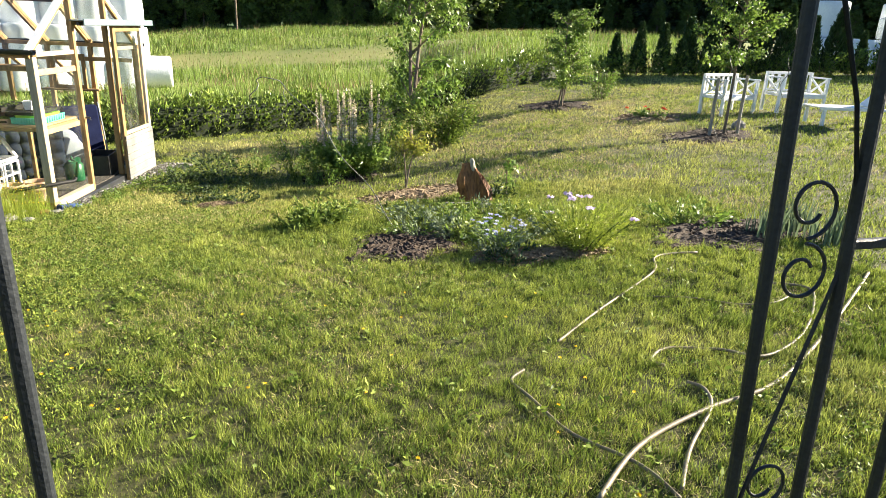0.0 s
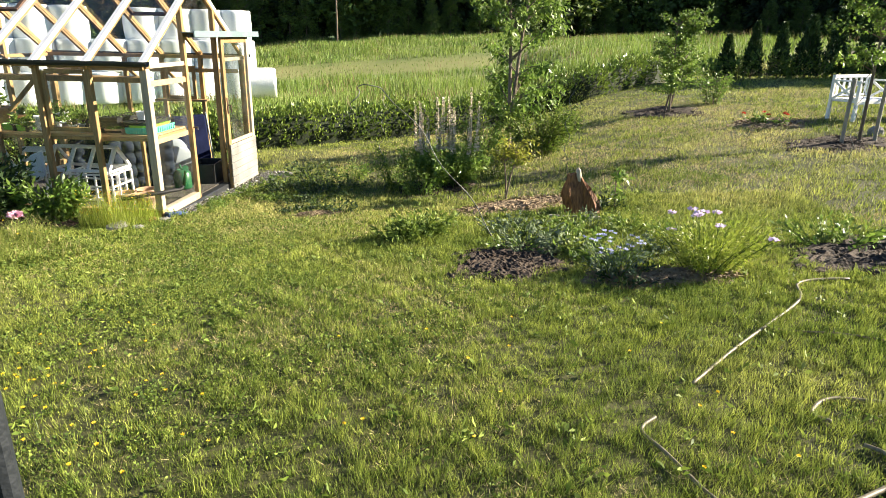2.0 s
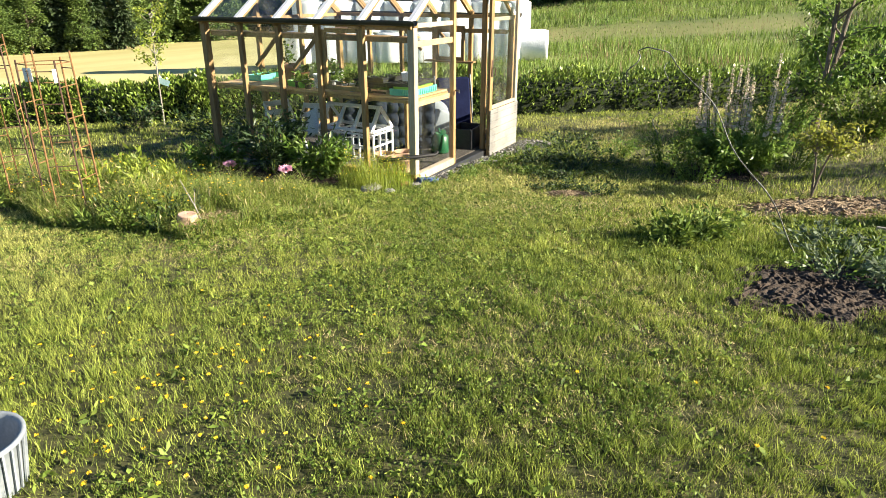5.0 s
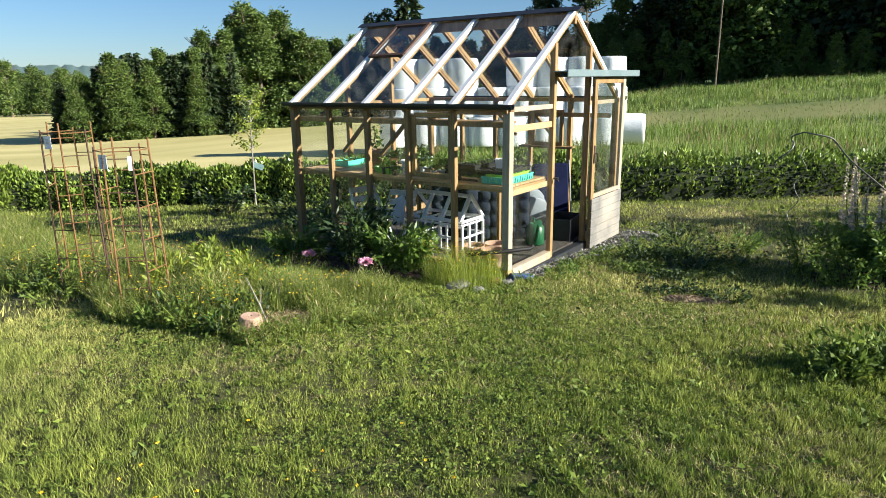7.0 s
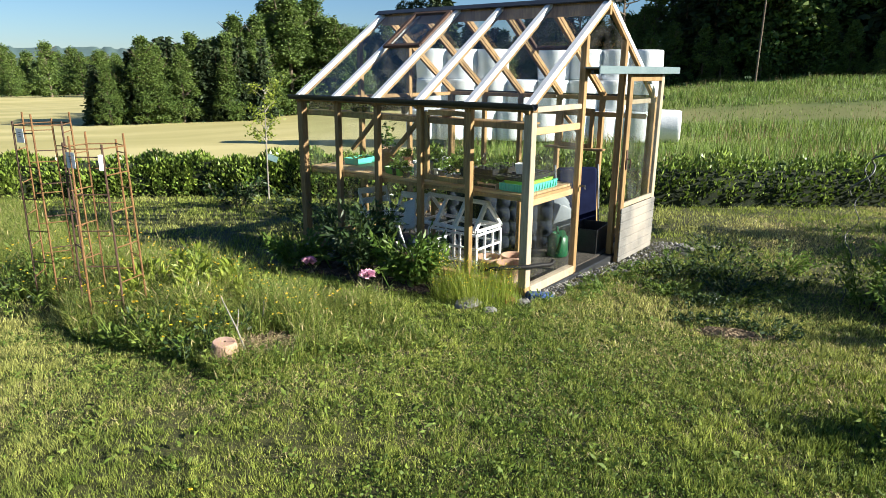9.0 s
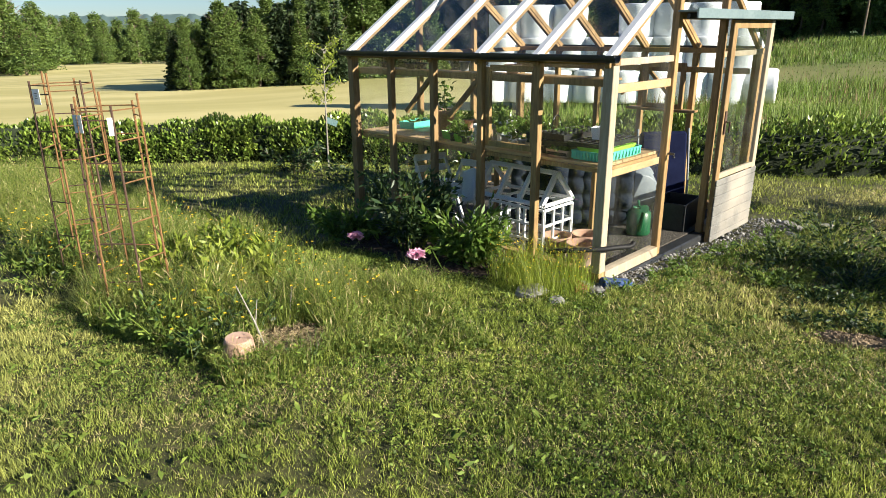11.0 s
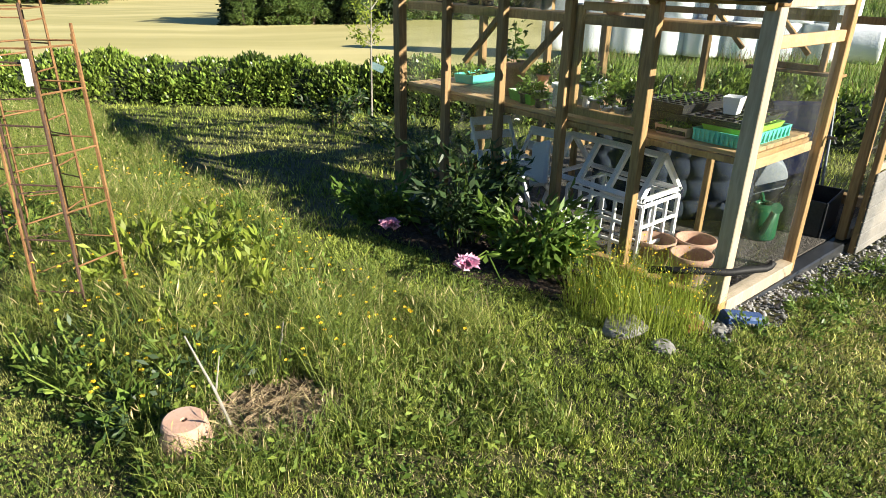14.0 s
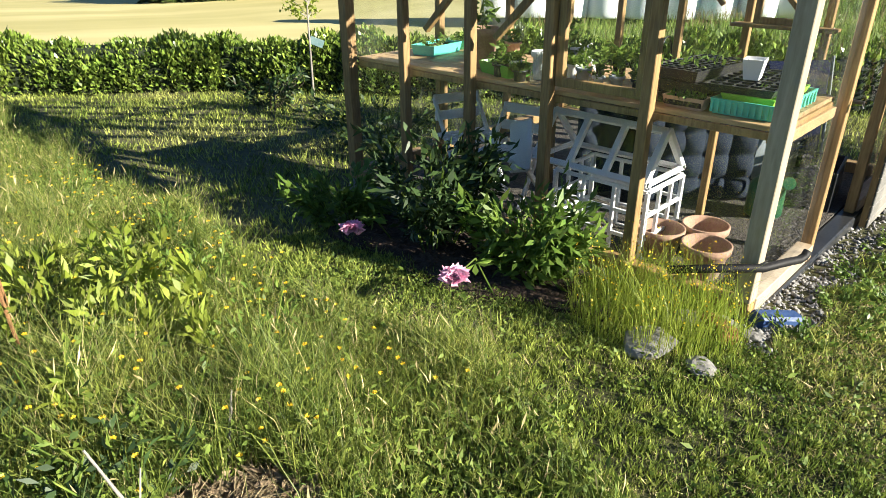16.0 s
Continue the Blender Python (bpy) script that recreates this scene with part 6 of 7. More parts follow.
def build_seats():
    """White garden benches with crossed side panels, a lounger and a bird feeder."""
    b = thing("garden_bench", at(6.5, -11.35, -62), "white wooden garden bench with crossed side panels", "bench", "white benches")
    Wt, D, H = 1.10, 0.55, 0.86
    for x in (-Wt / 2, Wt / 2):
        for y, h in ((0.0, 0.74), (D, H)):
            part("leg", bx(x - 0.03, x + 0.03, y - 0.03, y + 0.03, 0.0, h), M["white"], b)
        part("armrest", bx(x - 0.035, x + 0.035, -0.05, D - 0.032, 0.742, 0.775), M["white"], b)
        part("side_rail", bx(x - 0.015, x + 0.015, 0.03, D - 0.03, 0.36, 0.40), M["white"], b)
        for p, q in (((x, 0.03, 0.41), (x, D - 0.03, 0.735)), ((x + 0.001, 0.03, 0.735), (x + 0.001, D - 0.03, 0.41))):
            part("side_cross", bar(p, q, 0.022, 0.045), M["white"], b)
    part("top_rail", bx(-Wt / 2 + 0.03, Wt / 2 - 0.03, D - 0.02, D + 0.02, H - 0.06, H), M["white"], b)
    part("back_rail", bx(-Wt / 2 + 0.03, Wt / 2 - 0.03, D - 0.015, D + 0.015, 0.44, 0.48), M["white"], b)
    for k in range(6):
        x = -Wt / 2 + 0.13 + k * (Wt - 0.26) / 5
        part("back_slat", bx(x - 0.032, x + 0.032, D - 0.01, D + 0.01, 0.482, H - 0.062), M["white"], b)
    for k in range(5):
        part("seat_slat", bx(-Wt / 2 + 0.032, Wt / 2 - 0.032, 0.0 + k * 0.105, 0.092 + k * 0.105, 0.402, 0.425), M["white"], b)
    part("front_apron", bx(-Wt / 2 + 0.032, Wt / 2 - 0.032, -0.012, 0.012, 0.33, 0.40), M["white"], b)
    copy_thing(b, at(6.5, -12.75, -84))
    t = thing("sun_lounger", at(5.0, -12.9, -90), "white wooden sun lounger with a raised back", "lounger")
    for x in (-0.75, 0.35):
        for y in (-0.28, 0.28):
            part("leg", bx(x - 0.03, x + 0.03, y - 0.03, y + 0.03, 0, 0.30), M["white"], t)
    for y in (-0.29, 0.29):
        part("frame_rail", bx(-0.85, 0.85, y - 0.02, y + 0.02, 0.302, 0.36), M["white"], t)
    for k in range(8):
        part("slat", bx(-0.84 + k * 0.14, -0.73 + k * 0.14, -0.268, 0.268, 0.335, 0.355), M["white"], t)
    part("backrest", bar((0.3, 0, 0.36), (0.85, 0, 0.86), 0.56, 0.03), M["white"], t)
    for x, y in ((4.9, -10.6),):
        bm = bmesh.new()
        bmesh.ops.create_icosphere(bm, subdivisions=2, radius=0.16)
        for v in bm.verts:
            v.co = Vector((v.co.x * 0.9, v.co.y * 0.8, max(-0.06, v.co.z * 0.8))) * (1 + 0.15 * noise.noise(v.co * 6))
        lone("stone", bm, M["stone"], at(x, y, 0, 0.05), "pale rounded stone in the flower bed", "stone")
    p = thing("bird_feeder", at(6.6, -14.6), "dark iron pole with curled hooks and a hanging feeder", "bird feeder")
    part("pole", tube(bmesh.new(), [(0, 0, 0), (0, 0, 2.1)], 0.01, 8), M["iron"], p)
    for s in (-1, 1):
        part("hook", tube(bmesh.new(), [(0, 0, 1.95), (0, s * 0.12, 2.15), (0, s * 0.28, 2.12), (0, s * 0.3, 1.98), (0, s * 0.22, 1.97)], 0.008, 6), M["iron"], p)
    part("feeder", lathe(bmesh.new(), [(0.0, 1.45), (0.1, 1.45), (0.12, 1.9), (0.14, 1.92), (0.0, 1.97)], 16, (0, 0.3, 0)), M["acrylic"], p, "clear feeder tube")
    x, y = -1.3, -4.0
    z = gz(x, y)
    wavy_stake([(x, y, z - 0.05), (x - 0.02, y + 0.35, z + 0.5), (x, y + 0.75, z + 1.0), (x, y + 1.05, z + 1.36), (x, y + 1.25, z + 1.42), (x, y + 1.34, z + 1.34), (x, y + 1.36, z + 1.2)])
    for x, y, h in ((3.0, -5.05, 1.5), (2.9, -9.2, 1.5), (1.6, -2.4, 1.3), (3.6, -10.6, 1.9)):
        z = gz(x, y)
        wavy_stake([(x, y, z - 0.05), (x + 0.03, y + 0.03, z + h * 0.5), (x, y - 0.04, z + h)], "wavy metal plant stake standing in the lawn")


def build_stones():
    """Gravel strip before the greenhouse, and loose rocks."""
    rs = np.random.default_rng(71)
    n = 10500
    x = rs.uniform(-0.35, 3.5, n)
    y = rs.uniform(-1.0, 0.02, n)
    keep = on_gravel(x, y) | ((rs.uniform(0, 1, n) < 0.12) & (y > -0.7) & (x > 1.0))
    x, y = x[keep], y[keep]
    thin = (x < 0.75) | (rs.uniform(0, 1, len(x)) < 0.45)
    x, y = x[thin], y[thin]
    n = len(x)
    r = rs.uniform(0.005, 0.017, n) * np.where(rs.uniform(0, 1, n) < 0.06, 2.0, 1.0)
    octa = np.array([[1, 0, 0], [-1, 0, 0], [0, 1, 0], [0, -1, 0], [0, 0, 0.7], [0, 0, -0.7]], dtype=float)
    tri = np.array([[0, 2, 4], [2, 1, 4], [1, 3, 4], [3, 0, 4], [2, 0, 5], [1, 2, 5], [3, 1, 5], [0, 3, 5]])
    jit = octa[None] * rs.uniform(0.6, 1.35, (n, 6, 1)) + rs.normal(0, 0.16, (n, 6, 3))
    a = rs.uniform(0, math.tau, n)
    R = np.zeros((n, 3, 3))
    R[:, 0, 0], R[:, 0, 1], R[:, 1, 0], R[:, 1, 1], R[:, 2, 2] = np.cos(a), -np.sin(a), np.sin(a), np.cos(a), 1
    v = np.einsum("nij,nkj->nki", R, jit) * r[:, None, None] + np.stack([x, y, ground(x, y) + r * 0.35], 1)[:, None]
    f = (tri[None] + 6 * np.arange(n)[:, None, None]).reshape(-1, 3)
    tagged(mesh_object("gravel", v.reshape(-1, 3), f, M["gravel"]), "grey crushed gravel before the greenhouse door", "gravel", kind="stuff")
    for k, (x, y, s) in enumerate(((-0.66, 0.17, 0.12), (-0.69, -0.09, 0.07), (-0.18, 0.02, 0.06), (-0.28, 0.16, 0.08), (3.05, -0.55, 0.09), (3.3, -0.4, 0.07), (2.75, -0.62, 0.06), (-0.22, -0.14, 0.05), (3.5, -0.75, 0.06), (-0.1, 0.32, 0.07))):
        bm = bmesh.new()
        bmesh.ops.create_icosphere(bm, subdivisions=2, radius=1.0)
        for v in bm.verts:
            v.co = Vector((v.co.x * 1.25, v.co.y * 0.9, v.co.z * 0.34)) * s * (1 + 0.3 * noise.noise(v.co * 1.7 + Vector((k * 3.1, 0, 0))))
        lone("stone", bm, M["stone"], at(x, y, 40 * k, s * 0.2), "grey field stone at the edge of the gravel", "stone", "loose stones")
    bm = bx(-0.13, 0.13, -0.05, 0.05, -0.04, 0.06, 0.015)
    lone("blue_block", bm, M["bluestone"], pose(0.02, -0.16, 0.0, 0, 8, -35), "dark blue plastic block lying at the greenhouse corner", "block")
    for x, y, rz in ((-0.33, -0.06, 30), (-0.24, 0.05, 75)):
        lone("brick_piece", bx(-0.06, 0.06, -0.045, 0.045, -0.02, 0.035, 0.008), M["stump"], at(x, y, rz, 0.01), "broken piece of reddish brick by the gravel", "brick", "broken bricks")


build_arch()
peonies()
towers()
bed_things()
build_beds()
build_flowers()
garden_trees()
build_stump()
build_hoses()
build_seats()
build_stones()


# ---- what stands in the greenhouse ----
def tray_mesh(lx, ly, h, ribs=0, lip=0.012):
    """Open seed tray with sloping sides."""
    bm = bmesh.new()
    k = 0.015
    outer = [(-lx / 2 + k, -ly / 2 + k, 0), (lx / 2 - k, -ly / 2 + k, 0), (lx / 2 - k, ly / 2 - k, 0), (-lx / 2 + k, ly / 2 - k, 0)]
    top = [(-lx / 2, -ly / 2, h), (lx / 2, -ly / 2, h), (lx / 2, ly / 2, h), (-lx / 2, ly / 2, h)]
    inn = [(x * 0.96, y * 0.95, h) for x, y, _ in top]
    low = [(x * 0.92, y * 0.92, 0.012) for x, y, _ in outer]
    rings = [[bm.verts.new(p) for p in q] for q in (outer, top, inn, low)]
    for q, w in zip(rings, rings[1:]):
        for i in range(4):
            bm.faces.new((q[i], q[(i + 1) % 4], w[(i + 1) % 4], w[i]))
    bm.faces.new(rings[0][::-1])
    bm.faces.new(rings[-1])
    for i in range(ribs):
        x = -lx / 2 + lx * (i + 0.5) / ribs
        for s in (-1, 1):
            box(bm, x - 0.008, x + 0.008, s * (ly / 2 - 0.004) - 0.006, s * (ly / 2 - 0.004) + 0.006, 0.01, h - 0.006)
        y = -ly / 2 + ly * (i + 0.5) / ribs
        for s in (-1, 1):
            box(bm, s * (lx / 2 - 0.004) - 0.006, s * (lx / 2 - 0.004) + 0.006, y - 0.006, y + 0.006, 0.01, h - 0.006)
    return bm


def seed_tray(x, y, z, lx, ly, h, rz, material, label, seed=0, grow=0.0, cells=0, ribs=0):
    t = thing("seed_tray", pose(x, y, z, 0, 0, rz), label, "seed tray", "trays on the shelf")
    part("tray", tray_mesh(lx, ly, h, ribs), material, t)
    part("compost", bx(-lx * 0.45, lx * 0.45, -ly * 0.44, ly * 0.44, 0.014, h * 0.72, 0), M["soil"], t)
    if cells:
        g = bmesh.new()
        for i in range(1, cells):
            xx = -lx / 2 + lx * i / cells
            box(g, xx - 0.004, xx + 0.004, -ly * 0.46, ly * 0.46, h * 0.722, h)
        for i in range(1, cells // 2 + 1):
            yy = -ly / 2 + ly * i / (cells // 2 + 1)
            box(g, -lx * 0.46, lx * 0.46, yy - 0.004, yy + 0.004, h * 0.722, h - 0.002)
        part("cell_grid", g, material, t)
    if grow:
        rs = np.random.default_rng(seed)
        n = 90
        c = np.stack([rs.uniform(-lx * 0.42, lx * 0.42, n), rs.uniform(-ly * 0.4, ly * 0.4, n), np.full(n, h * 0.7)], 1)
        c[:, 2] += rs.uniform(0, grow, n)
        v, f = leaves(rs, c, rnd_dirs(rs, n, 0.1, 0.9), rs.uniform(0.02, 0.05, n), rs.uniform(0.01, 0.022, n))
        o = mesh_object("seedling", v, f, M["leaf"])
        o.parent = t
    return t


def potted(x, y, z, r, h, material, label, seed, grow=0.15, leaf=0.06, mat_leaf="leaf", n=70):
    t = thing("potted_plant", pose(x, y, z), label, "potted plant", "pots in the greenhouse")
    part("pot", pot_mesh(r * 0.75, r, h, 0.006, h * 0.22), material, t, smooth=True)
    part("compost", lathe(bmesh.new(), [(r * 0.86, h * 0.8), (0.0, h * 0.82)], 16), M["soil"], t)
    if grow:
        rs = np.random.default_rng(seed)
        c = np.stack([rs.normal(0, r * 0.4, n), rs.normal(0, r * 0.4, n), h * 0.8 + rs.uniform(0, grow, n)], 1)
        v, f = leaves(rs, c, rnd_dirs(rs, n, -0.2, 0.9), leaf * rs.uniform(0.6, 1.2, n), leaf * 0.4 * rs.uniform(0.7, 1.2, n))
        o = mesh_object("foliage", v, f, M[mat_leaf])
        o.parent = t
        part("stalk", tube(bmesh.new(), [(0, 0, h * 0.75), (0.005, 0, h * 0.8 + grow)], 0.004, 5), M["clover"], t)
    return t


def shelf_things():
    z = 0.952
    seed_tray(0.40, 0.23, z, 0.58, 0.32, 0.075, 0, M["teal"], "ribbed turquoise tray with lime trays in it", ribs=11)
    seed_tray(0.40, 0.23, z + 0.056, 0.50, 0.26, 0.04, 0, M["lime"], "lime green seed tray in the turquoise tray", 1, 0.03, 8)
    t = seed_tray(0.44, 0.29, z + 0.098, 0.60, 0.34, 0.038, 2, M["black"], "black cell tray resting on the lime tray", 2, 0, 8)
    lone("plastic_tub", tray_mesh(0.12, 0.10, 0.10), M["paper"], pose(0.37, 0.30, z + 0.140, 0, 0, 10), "white plastic tub on a black seed tray", "tub")
    for k in range(3):
        seed_tray(0.44, 0.60, z + 0.062 * k, 0.56, 0.30, 0.055, 3 - 5 * k, M["black"], "black cell tray with seedlings, in a stack", 5 + k, 0.05 if k == 2 else 0, 10)
    seed_tray(0.14, 0.52, z, 0.10, 0.22, 0.06, 0, M["pale_clay"], "small tray of dark compost", 9, 0.02)
    seed_tray(0.24, 1.78, z, 0.32, 0.22, 0.075, 75, M["green"], "bright green seed tray", 10, 0.06)
    seed_tray(0.55, 2.72, z, 0.36, 0.22, 0.075, 8, M["teal"], "turquoise seed tray with labels", 11, 0.06)
    seed_tray(0.82, 2.78, z, 0.30, 0.22, 0.07, -5, M["darkgreen"], "dark green seed tray", 12, 0.06)
    potted(0.32, 2.06, z, 0.11, 0.26, M["terracotta"], "terracotta pot with a young tomato plant", 21, 0.34, 0.08)
    potted(0.86, 2.22, z, 0.06, 0.1, M["terracotta"], "small terracotta pot with seedlings", 22, 0.1)
    rs = random.Random(4)
    for k in range(13):
        x, y = rs.uniform(0.12, 0.66), 0.86 + 0.075 * k
        mt = (M["black"], M["grey"], M["black"], M["white"])[k % 4]
        potted(x, y, z, rs.uniform(0.035, 0.055), rs.uniform(0.07, 0.11), mt, ("black plastic pot with a seedling" if mt is M["black"] else "grey plastic pot with a seedling" if mt is M["grey"] else "white cup with a seedling"), 30 + k, rs.uniform(0.06, 0.18), 0.055)
    potted(0.24, 1.52, z, 0.055, 0.17, M["white"], "tall white beaker with a black pot in it", 50, 0)
    potted(0.48, 1.47, z, 0.075, 0.15, M["grey"], "grey bucket-shaped pot with a plant", 51, 0.2)
    potted(0.11, 1.57, z, 0.05, 0.07, M["black"], "square black pot on the shelf edge", 52, 0.02)
    lone("glass_bottle", lathe(bmesh.new(), [(0, 0), (0.045, 0), (0.05, 0.02), (0.05, 0.1), (0.018, 0.15), (0.018, 0.19), (0.022, 0.19)], 18), M["acrylic"], pose(0.12, 1.44, z), "clear plastic bottle on the shelf edge", "bottle", smooth=True)
    w = thing("white_rack", pose(0.58, 1.42, z, 0, 0, 20), "small white wooden rack among the pots", "rack")
    for s in (-0.1, 0.1):
        part("rack_leg", bar((s, -0.06, 0), (s * 0.6, 0.02, 0.16), 0.02, 0.02), M["white"], w)
        part("rack_leg", bar((s, 0.10, 0), (s * 0.6, 0.02, 0.155), 0.02, 0.02), M["white"], w)
    part("rack_top", bx(-0.13, 0.13, -0.03, 0.07, 0.16, 0.175), M["white"], w)
    bk = thing("black_bucket", pose(0.62, 0.90, z), "black bucket with an arched handle", "bucket")
    part("body", pot_mesh(0.07, 0.085, 0.13, 0.006, 0.02), M["black"], bk, smooth=True)
    part("handle", tube(bmesh.new(), [(0.08 * math.cos(a), 0, 0.12 + 0.15 * math.sin(a)) for a in np.linspace(0, math.pi, 9)], 0.005, 6), M["black"], bk)
    # on the high shelf
    z = 1.607
    for x, y, r, h, mt, lb in ((0.15, 1.05, 0.075, 0.075, "terracotta", "low terracotta bowl under the eave"), (0.15, 1.32, 0.07, 0.055, "white", "shallow white bowl under the eave"), (0.15, 1.62, 0.05, 0.09, "grey", "grey pot under the eave"), (0.15, 2.2, 0.06, 0.06, "black", "black pot under the eave"), (0.15, 2.36, 0.06, 0.05, "black", "flat black pot under the eave"), (0.15, 2.75, 0.05, 0.05, "black", "small black pot under the eave")):
        potted(x, y, z, r, h, M[mt], lb, int(y * 100), 0.05 if mt == "black" else 0, 0.05, "leaf_dark", 30)


def lattice(bm, a, u, v, nu, nv, w=0.016):
    """A flat grid of bars from corner a along u and v."""
    a, u, v = Vector(a), Vector(u), Vector(v)
    n = u.cross(v).normalized()
    for i in range(nu + 1):
        p = a + u * i / nu
        beam(bm, p, p + v, w, w, up=n, bevel=0)
    for j in range(nv + 1):
        p = a + v * j / nv
        beam(bm, p - u * 0.0, p + u, w, w * 0.9, up=n, bevel=0)
    return bm


def floor_things():
    z = 0.006
    c = thing("plant_cabinet", pose(0.14, 0.66, z), "white latticed mini greenhouse box with a gabled lid", "plant box")
    lx, ly, h = 0.44, 0.62, 0.44
    for nm, a, u, v in (("front_grid", (0, 0, 0.0), (0, ly, 0), (0, 0, h)), ("back_grid", (lx, 0, 0), (0, ly, 0), (0, 0, h)), ("end_grid", (0.01, 0, 0), (lx - 0.02, 0, 0), (0, 0, h)), ("end_grid", (0.01, ly, 0), (lx - 0.02, 0, 0), (0, 0, h))):
        part(nm, lattice(bmesh.new(), a, u, v, 3, 3, 0.02), M["white"], c)
    lid = bmesh.new()
    lattice(lid, (0.02, 0.04, h + 0.04), (0, 0.76, 0), (0.20, 0, 0.26), 3, 1, 0.034)
    lattice(lid, (0.50, 0.04, h + 0.02), (0, 0.76, 0), (-0.26, 0, 0.28), 1, 1, 0.03)
    lo = part("lid", lid, M["white"], c, "white gabled lid tilted open")
    for y in (0.03, 0.81):
        gb = bmesh.new()
        for q, w in (((0.02, y, h + 0.02), (0.24, y, h + 0.31)), ((0.50, y, h + 0.02), (0.24, y, h + 0.31)), ((0.02, y, h + 0.03), (0.50, y, h + 0.03))):
            beam(gb, q, w, 0.018, 0.03, bevel=0)
        part("gable", gb, M["white"], lo)
    # white folding chairs, one folded over the other
    ch = thing("garden_chair", pose(0.32, 1.78, z, 0, 0, 100), "white folding wooden garden chair", "chair", "white chairs")
    for x in (-0.2, 0.2):
        part("leg", bar((x, -0.22, 0), (x, 0.2, 0.42), 0.022, 0.035), M["white"], ch)
        part("back_leg", bar((x * 0.9, 0.26, 0), (x * 0.9, -0.24, 0.66), 0.022, 0.035), M["white"], ch)
    for k in range(5):
        part("seat_slat", bx(-0.21, 0.21, -0.16 + k * 0.075, -0.10 + k * 0.075, 0.40, 0.418), M["white"], ch)
    for k in range(2):
        part("back_slat", bx(-0.19, 0.19, -0.235 + 0.02 * k, -0.215 + 0.02 * k, 0.62 - 0.12 * k, 0.69 - 0.12 * k), M["white"], ch)
    copy_thing(ch, pose(0.42, 2.25, z, 0, 0, 160))
    wp = lone("white_cloth", bx(-0.13, 0.13, -0.02, 0.02, 0.0, 0.34, 0.018), M["white"], pose(0.14, 1.56, 0.36, 12, 20, 70), "white cloth hung over a chair", "cloth")
    # clay pots by the corner
    for x, y in ((0.30, 0.62), (0.26, 0.33), (0.52, 0.45)):
        lone("flower_pot", pot_mesh(0.09, 0.135, 0.2, 0.012, 0.045), M["terracotta"], pose(x, y, z), "empty terracotta flower pot on the greenhouse floor", "flower pot", "clay pots", smooth=True)
    pts = [(0.25, -0.17, 0.325), (0.23, -0.165, 0.30), (0.19, -0.155, 0.293), (0.08, -0.12, 0.305), (-0.07, -0.075, 0.315), (-0.20, 0.10, 0.30), (-0.34, 0.27, 0.285)]
    lone("drain_pipe", tube(bmesh.new(), pts, 0.021, 12), M["pipe"], pose(0, 0, 0), "black drain pipe lying across the greenhouse corner", "pipe", smooth=True)
    # quilted cushions stacked upright
    cu = thing("chair_cushion", pose(1.20, 1.02, z, 0, 0, -38), "grey-blue tufted chair cushion leaning upright", "cushion", "cushions")
    bm = bmesh.new()
    bmesh.ops.create_grid(bm, x_segments=24, y_segments=36, size=1.0)
    for v in bm.verts:
        x, y = v.co.x * 0.28, v.co.y * 0.42
        puff = abs(math.sin((v.co.x + 1) * math.pi * 1.5)) * abs(math.sin((v.co.y + 1) * math.pi * 2.5))
        v.co = Vector((x, 0.02 - 0.075 * puff ** 0.5 - 0.02, y + 0.43))
    part("padding", bm, M["cushion"], cu, smooth=True)
    part("backing", bx(-0.28, 0.28, 0.005, 0.03, 0.01, 0.85, 0.01), M["cushion"], cu)
    copy_thing(cu, pose(1.05, 1.42, z, 0, 0, -30))
    copy_thing(cu, pose(1.42, 0.80, z, 0, 0, -44))
    nv = thing("folded_deck_chair", pose(2.15, 0.55, z, -8, 0, -40), "folded navy deck chair standing upright", "chair")
    part("canvas", bx(-0.26, 0.26, -0.04, 0.04, 0.05, 0.92, 0.03), M["navy"], nv)
    for x in (-0.28, 0.28):
        part("tube_frame", tube(bmesh.new(), [(x, -0.02, 0.0), (x, -0.02, 0.6), (x, 0, 0.95)], 0.012, 8), M["grey"], nv)
    tb = lone("zinc_tub", lathe(bmesh.new(), [(0, 0), (0.2, 0), (0.22, 0.02), (0.26, 0.25), (0.275, 0.255), (0.25, 0.25), (0.21, 0.03), (0, 0.03)], 28), M["grey"], pose(1.75, 0.62, 0.32, -80, 0, -40), "grey oval tub leaning against the cushions", "tub", smooth=True)
    wc = thing("watering_can", pose(1.42, 0.42, z, 0, 0, 35), "green plastic watering can on the gravel floor", "watering can")
    part("body", lathe(bmesh.new(), [(0, 0), (0.11, 0), (0.12, 0.02), (0.115, 0.22), (0.07, 0.27), (0.06, 0.27), (0.05, 0.25)], 24), M["darkgreen"], wc, smooth=True)
    part("spout", tube(bmesh.new(), [(-0.09, 0, 0.06), (-0.22, 0, 0.2), (-0.32, 0, 0.33)], [0.03, 0.02, 0.015], 10), M["darkgreen"], wc)
    part("rose", tube(bmesh.new(), [(-0.32, 0, 0.33), (-0.36, 0, 0.35)], [0.015, 0.04], 12), M["darkgreen"], wc)
    part("handle", tube(bmesh.new(), [(0.05, 0, 0.26), (0.14, 0, 0.3), (0.19, 0, 0.2), (0.12, 0, 0.08)], 0.013, 8), M["darkgreen"], wc)
    bxx = thing("plastic_crate", pose(1.98, 0.30, z, 0, 0, 8), "black plastic crate inside the doorway", "crate")
    part("crate_wall", bx(-0.25, 0.25, -0.17, -0.155, 0.0, 0.28), M["black"], bxx)
    part("crate_wall", bx(-0.25, 0.25, 0.155, 0.17, 0.0, 0.28), M["black"], bxx)
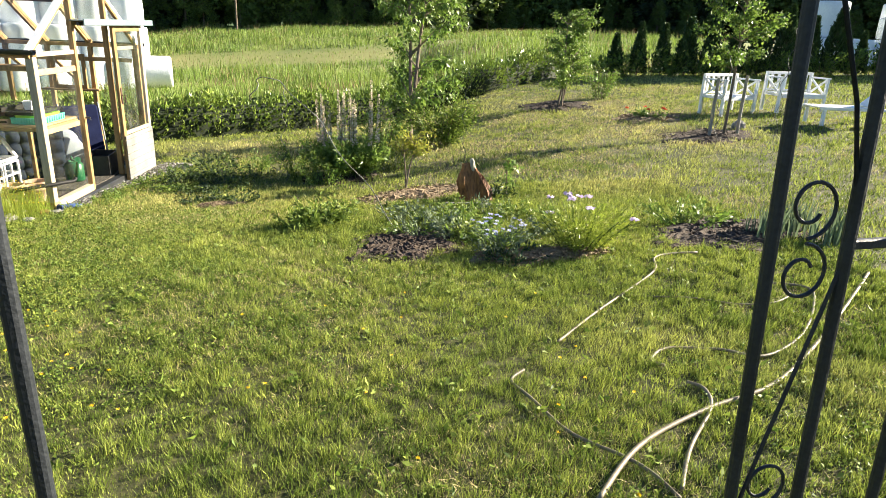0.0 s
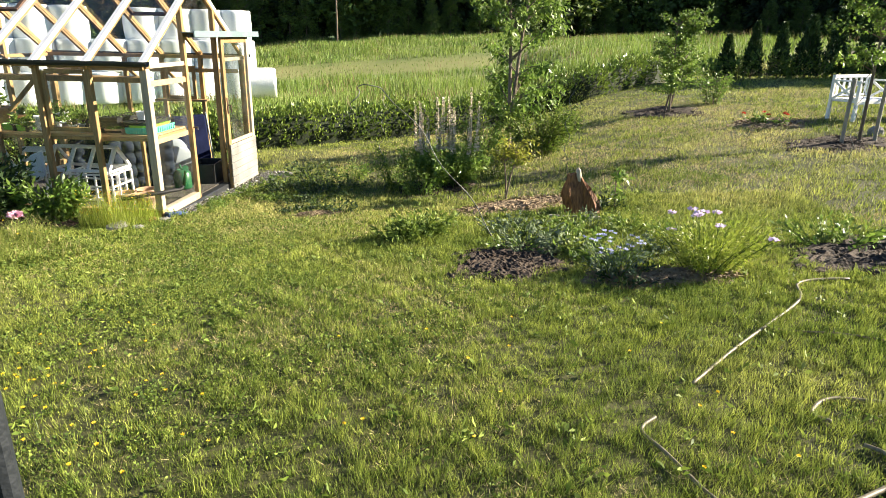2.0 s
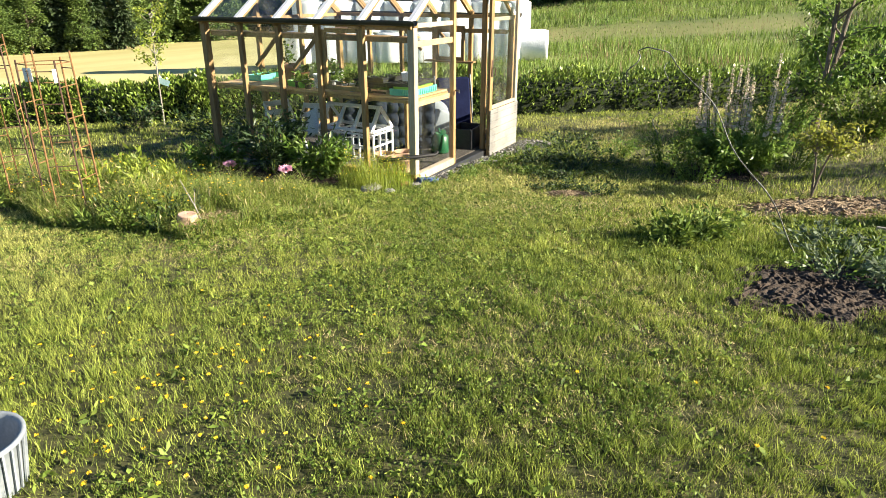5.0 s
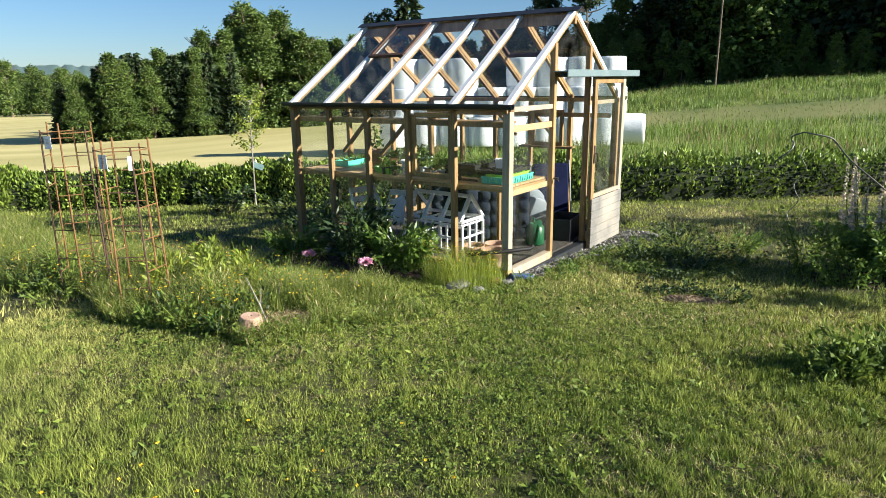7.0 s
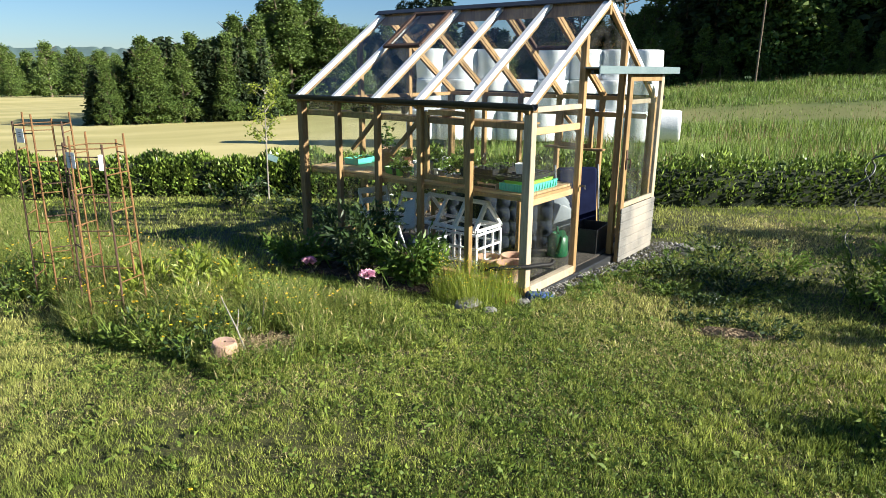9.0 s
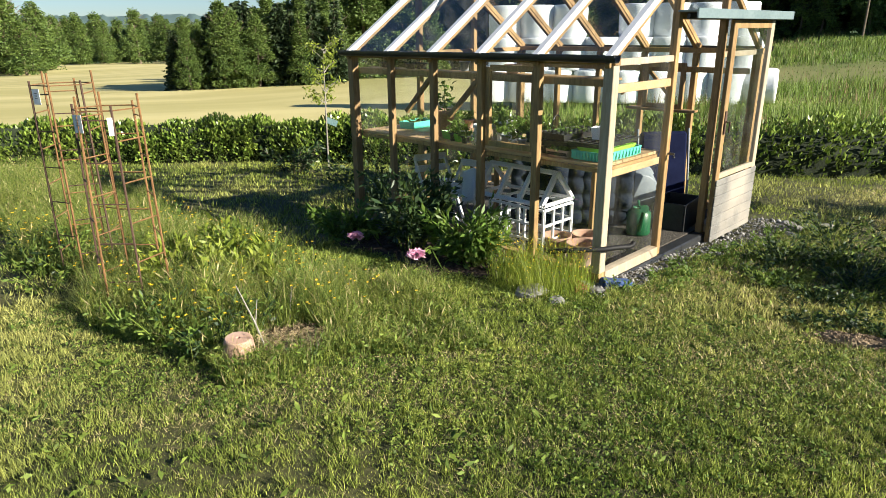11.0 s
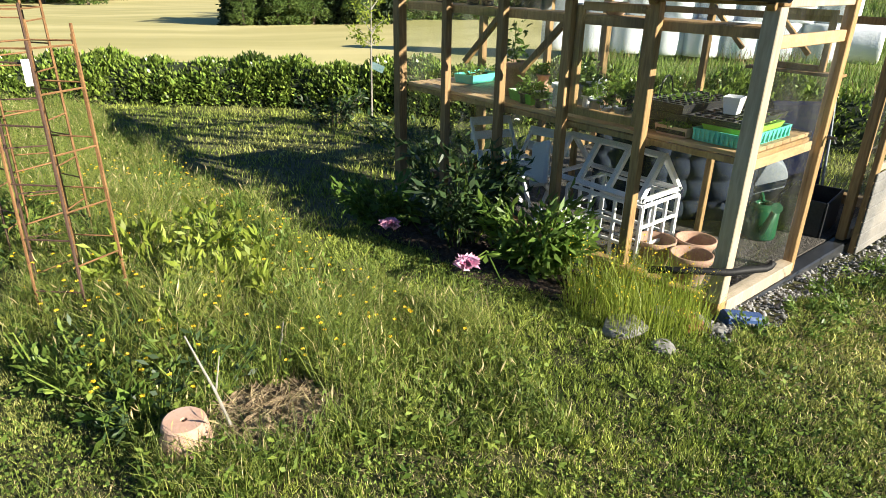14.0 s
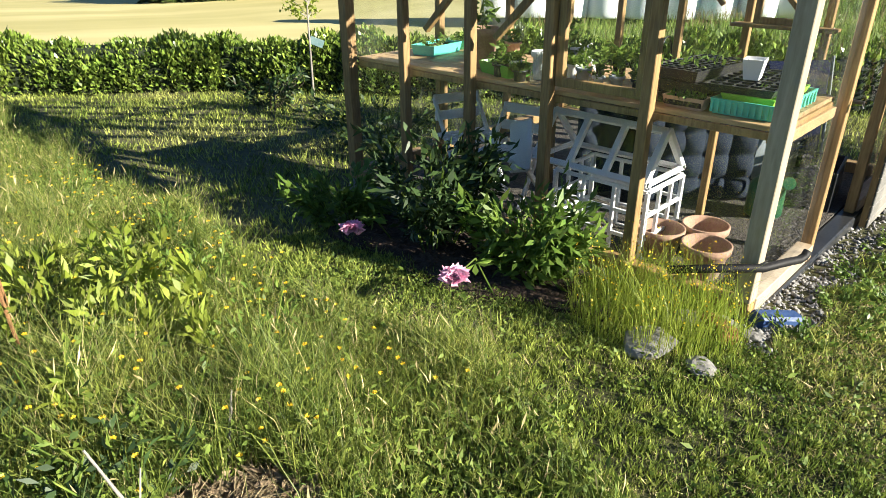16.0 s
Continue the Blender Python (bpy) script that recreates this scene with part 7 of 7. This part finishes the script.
    part("crate_wall", bx(-0.25, -0.235, -0.153, 0.153, 0.0, 0.28), M["black"], bxx)
    part("crate_wall", bx(0.235, 0.25, -0.153, 0.153, 0.0, 0.28), M["black"], bxx)
    part("crate_floor", bx(-0.233, 0.233, -0.153, 0.153, 0.0, 0.012), M["black"], bxx)
    lone("plank", bx(-0.05, 0.05, -0.6, 0.6, 0, 0.03), M["wood"], pose(0.2, 2.35, z, 0, 0, 6), "loose timber plank on the floor", "plank")
    small = thing("window_sash", pose(GW - 0.12, 0.95, 1.10), "small timber window frame leaning on the far wall", "window frame")
    for y in (-0.22, 0.22):
        part("side", bx(-0.02, 0.02, y - 0.025, y + 0.025, 0, 0.5), M["wood"], small)
    for zz in (0.0, 0.45):
        part("rail", bx(-0.02, 0.02, -0.193, 0.193, zz, zz + 0.05), M["wood"], small)
    lone("wall_shelf", bx(-0.10, 0.07, -0.4, 0.4, 0.0, 0.025), M["wood"], pose(GW - 0.12, 0.95, 1.073), "short timber shelf on the far wall", "shelf")


def distance():
    p = thing("power_pole", at(62.0, 12.9), "thin grey power pole at the edge of the wood", "power pole")
    part("pole", tube(bmesh.new(), [(0, 0, -0.5), (0, 0, 5), (0, 0, 10.5)], [0.10, 0.09, 0.07], 10), M["bark"], p)
    part("crossarm", bx(-0.05, 0.05, -0.7, 0.7, 9.7, 9.85), M["greywood"], p)
    for x, y, s, mt in ((70, 300, 7, "white"), (84, 310, 8, "house_red"), (100, 296, 7, "white"), (112, 330, 9, "plaster")):
        z = -16.0
        h = thing("farm_house", pose(x, y, z, 0, 0, 20), "small gabled farm house across the valley", "house", "valley houses")
        part("wall", bx(-s / 2, s / 2, -s / 3, s / 3, 0, s * 0.9, 0), M[mt], h)
        r = bmesh.new()
        a = [(-s / 2 - 0.3, -s / 3 - 0.4, s * 0.88), (s / 2 + 0.3, -s / 3 - 0.4, s * 0.88), (s / 2 + 0.3, s / 3 + 0.4, s * 0.88), (-s / 2 - 0.3, s / 3 + 0.4, s * 0.88), (-s / 2 - 0.3, 0, s * 1.3), (s / 2 + 0.3, 0, s * 1.3)]
        v = [r.verts.new(q) for q in a]
        for q in ((0, 1, 5, 4), (2, 3, 4, 5), (0, 4, 3), (1, 2, 5), (0, 3, 2, 1)):
            r.faces.new([v[i] for i in q])
        part("roof", r, M["roof"], h)
        for k in (-1, 1):
            part("window", bx(k * s * 0.22 - 0.5, k * s * 0.22 + 0.5, -s / 3 - 0.05, -s / 3 - 0.005, s * 0.45, s * 0.65, 0), M["roof"], h)


shelf_things()
floor_things()
distance()
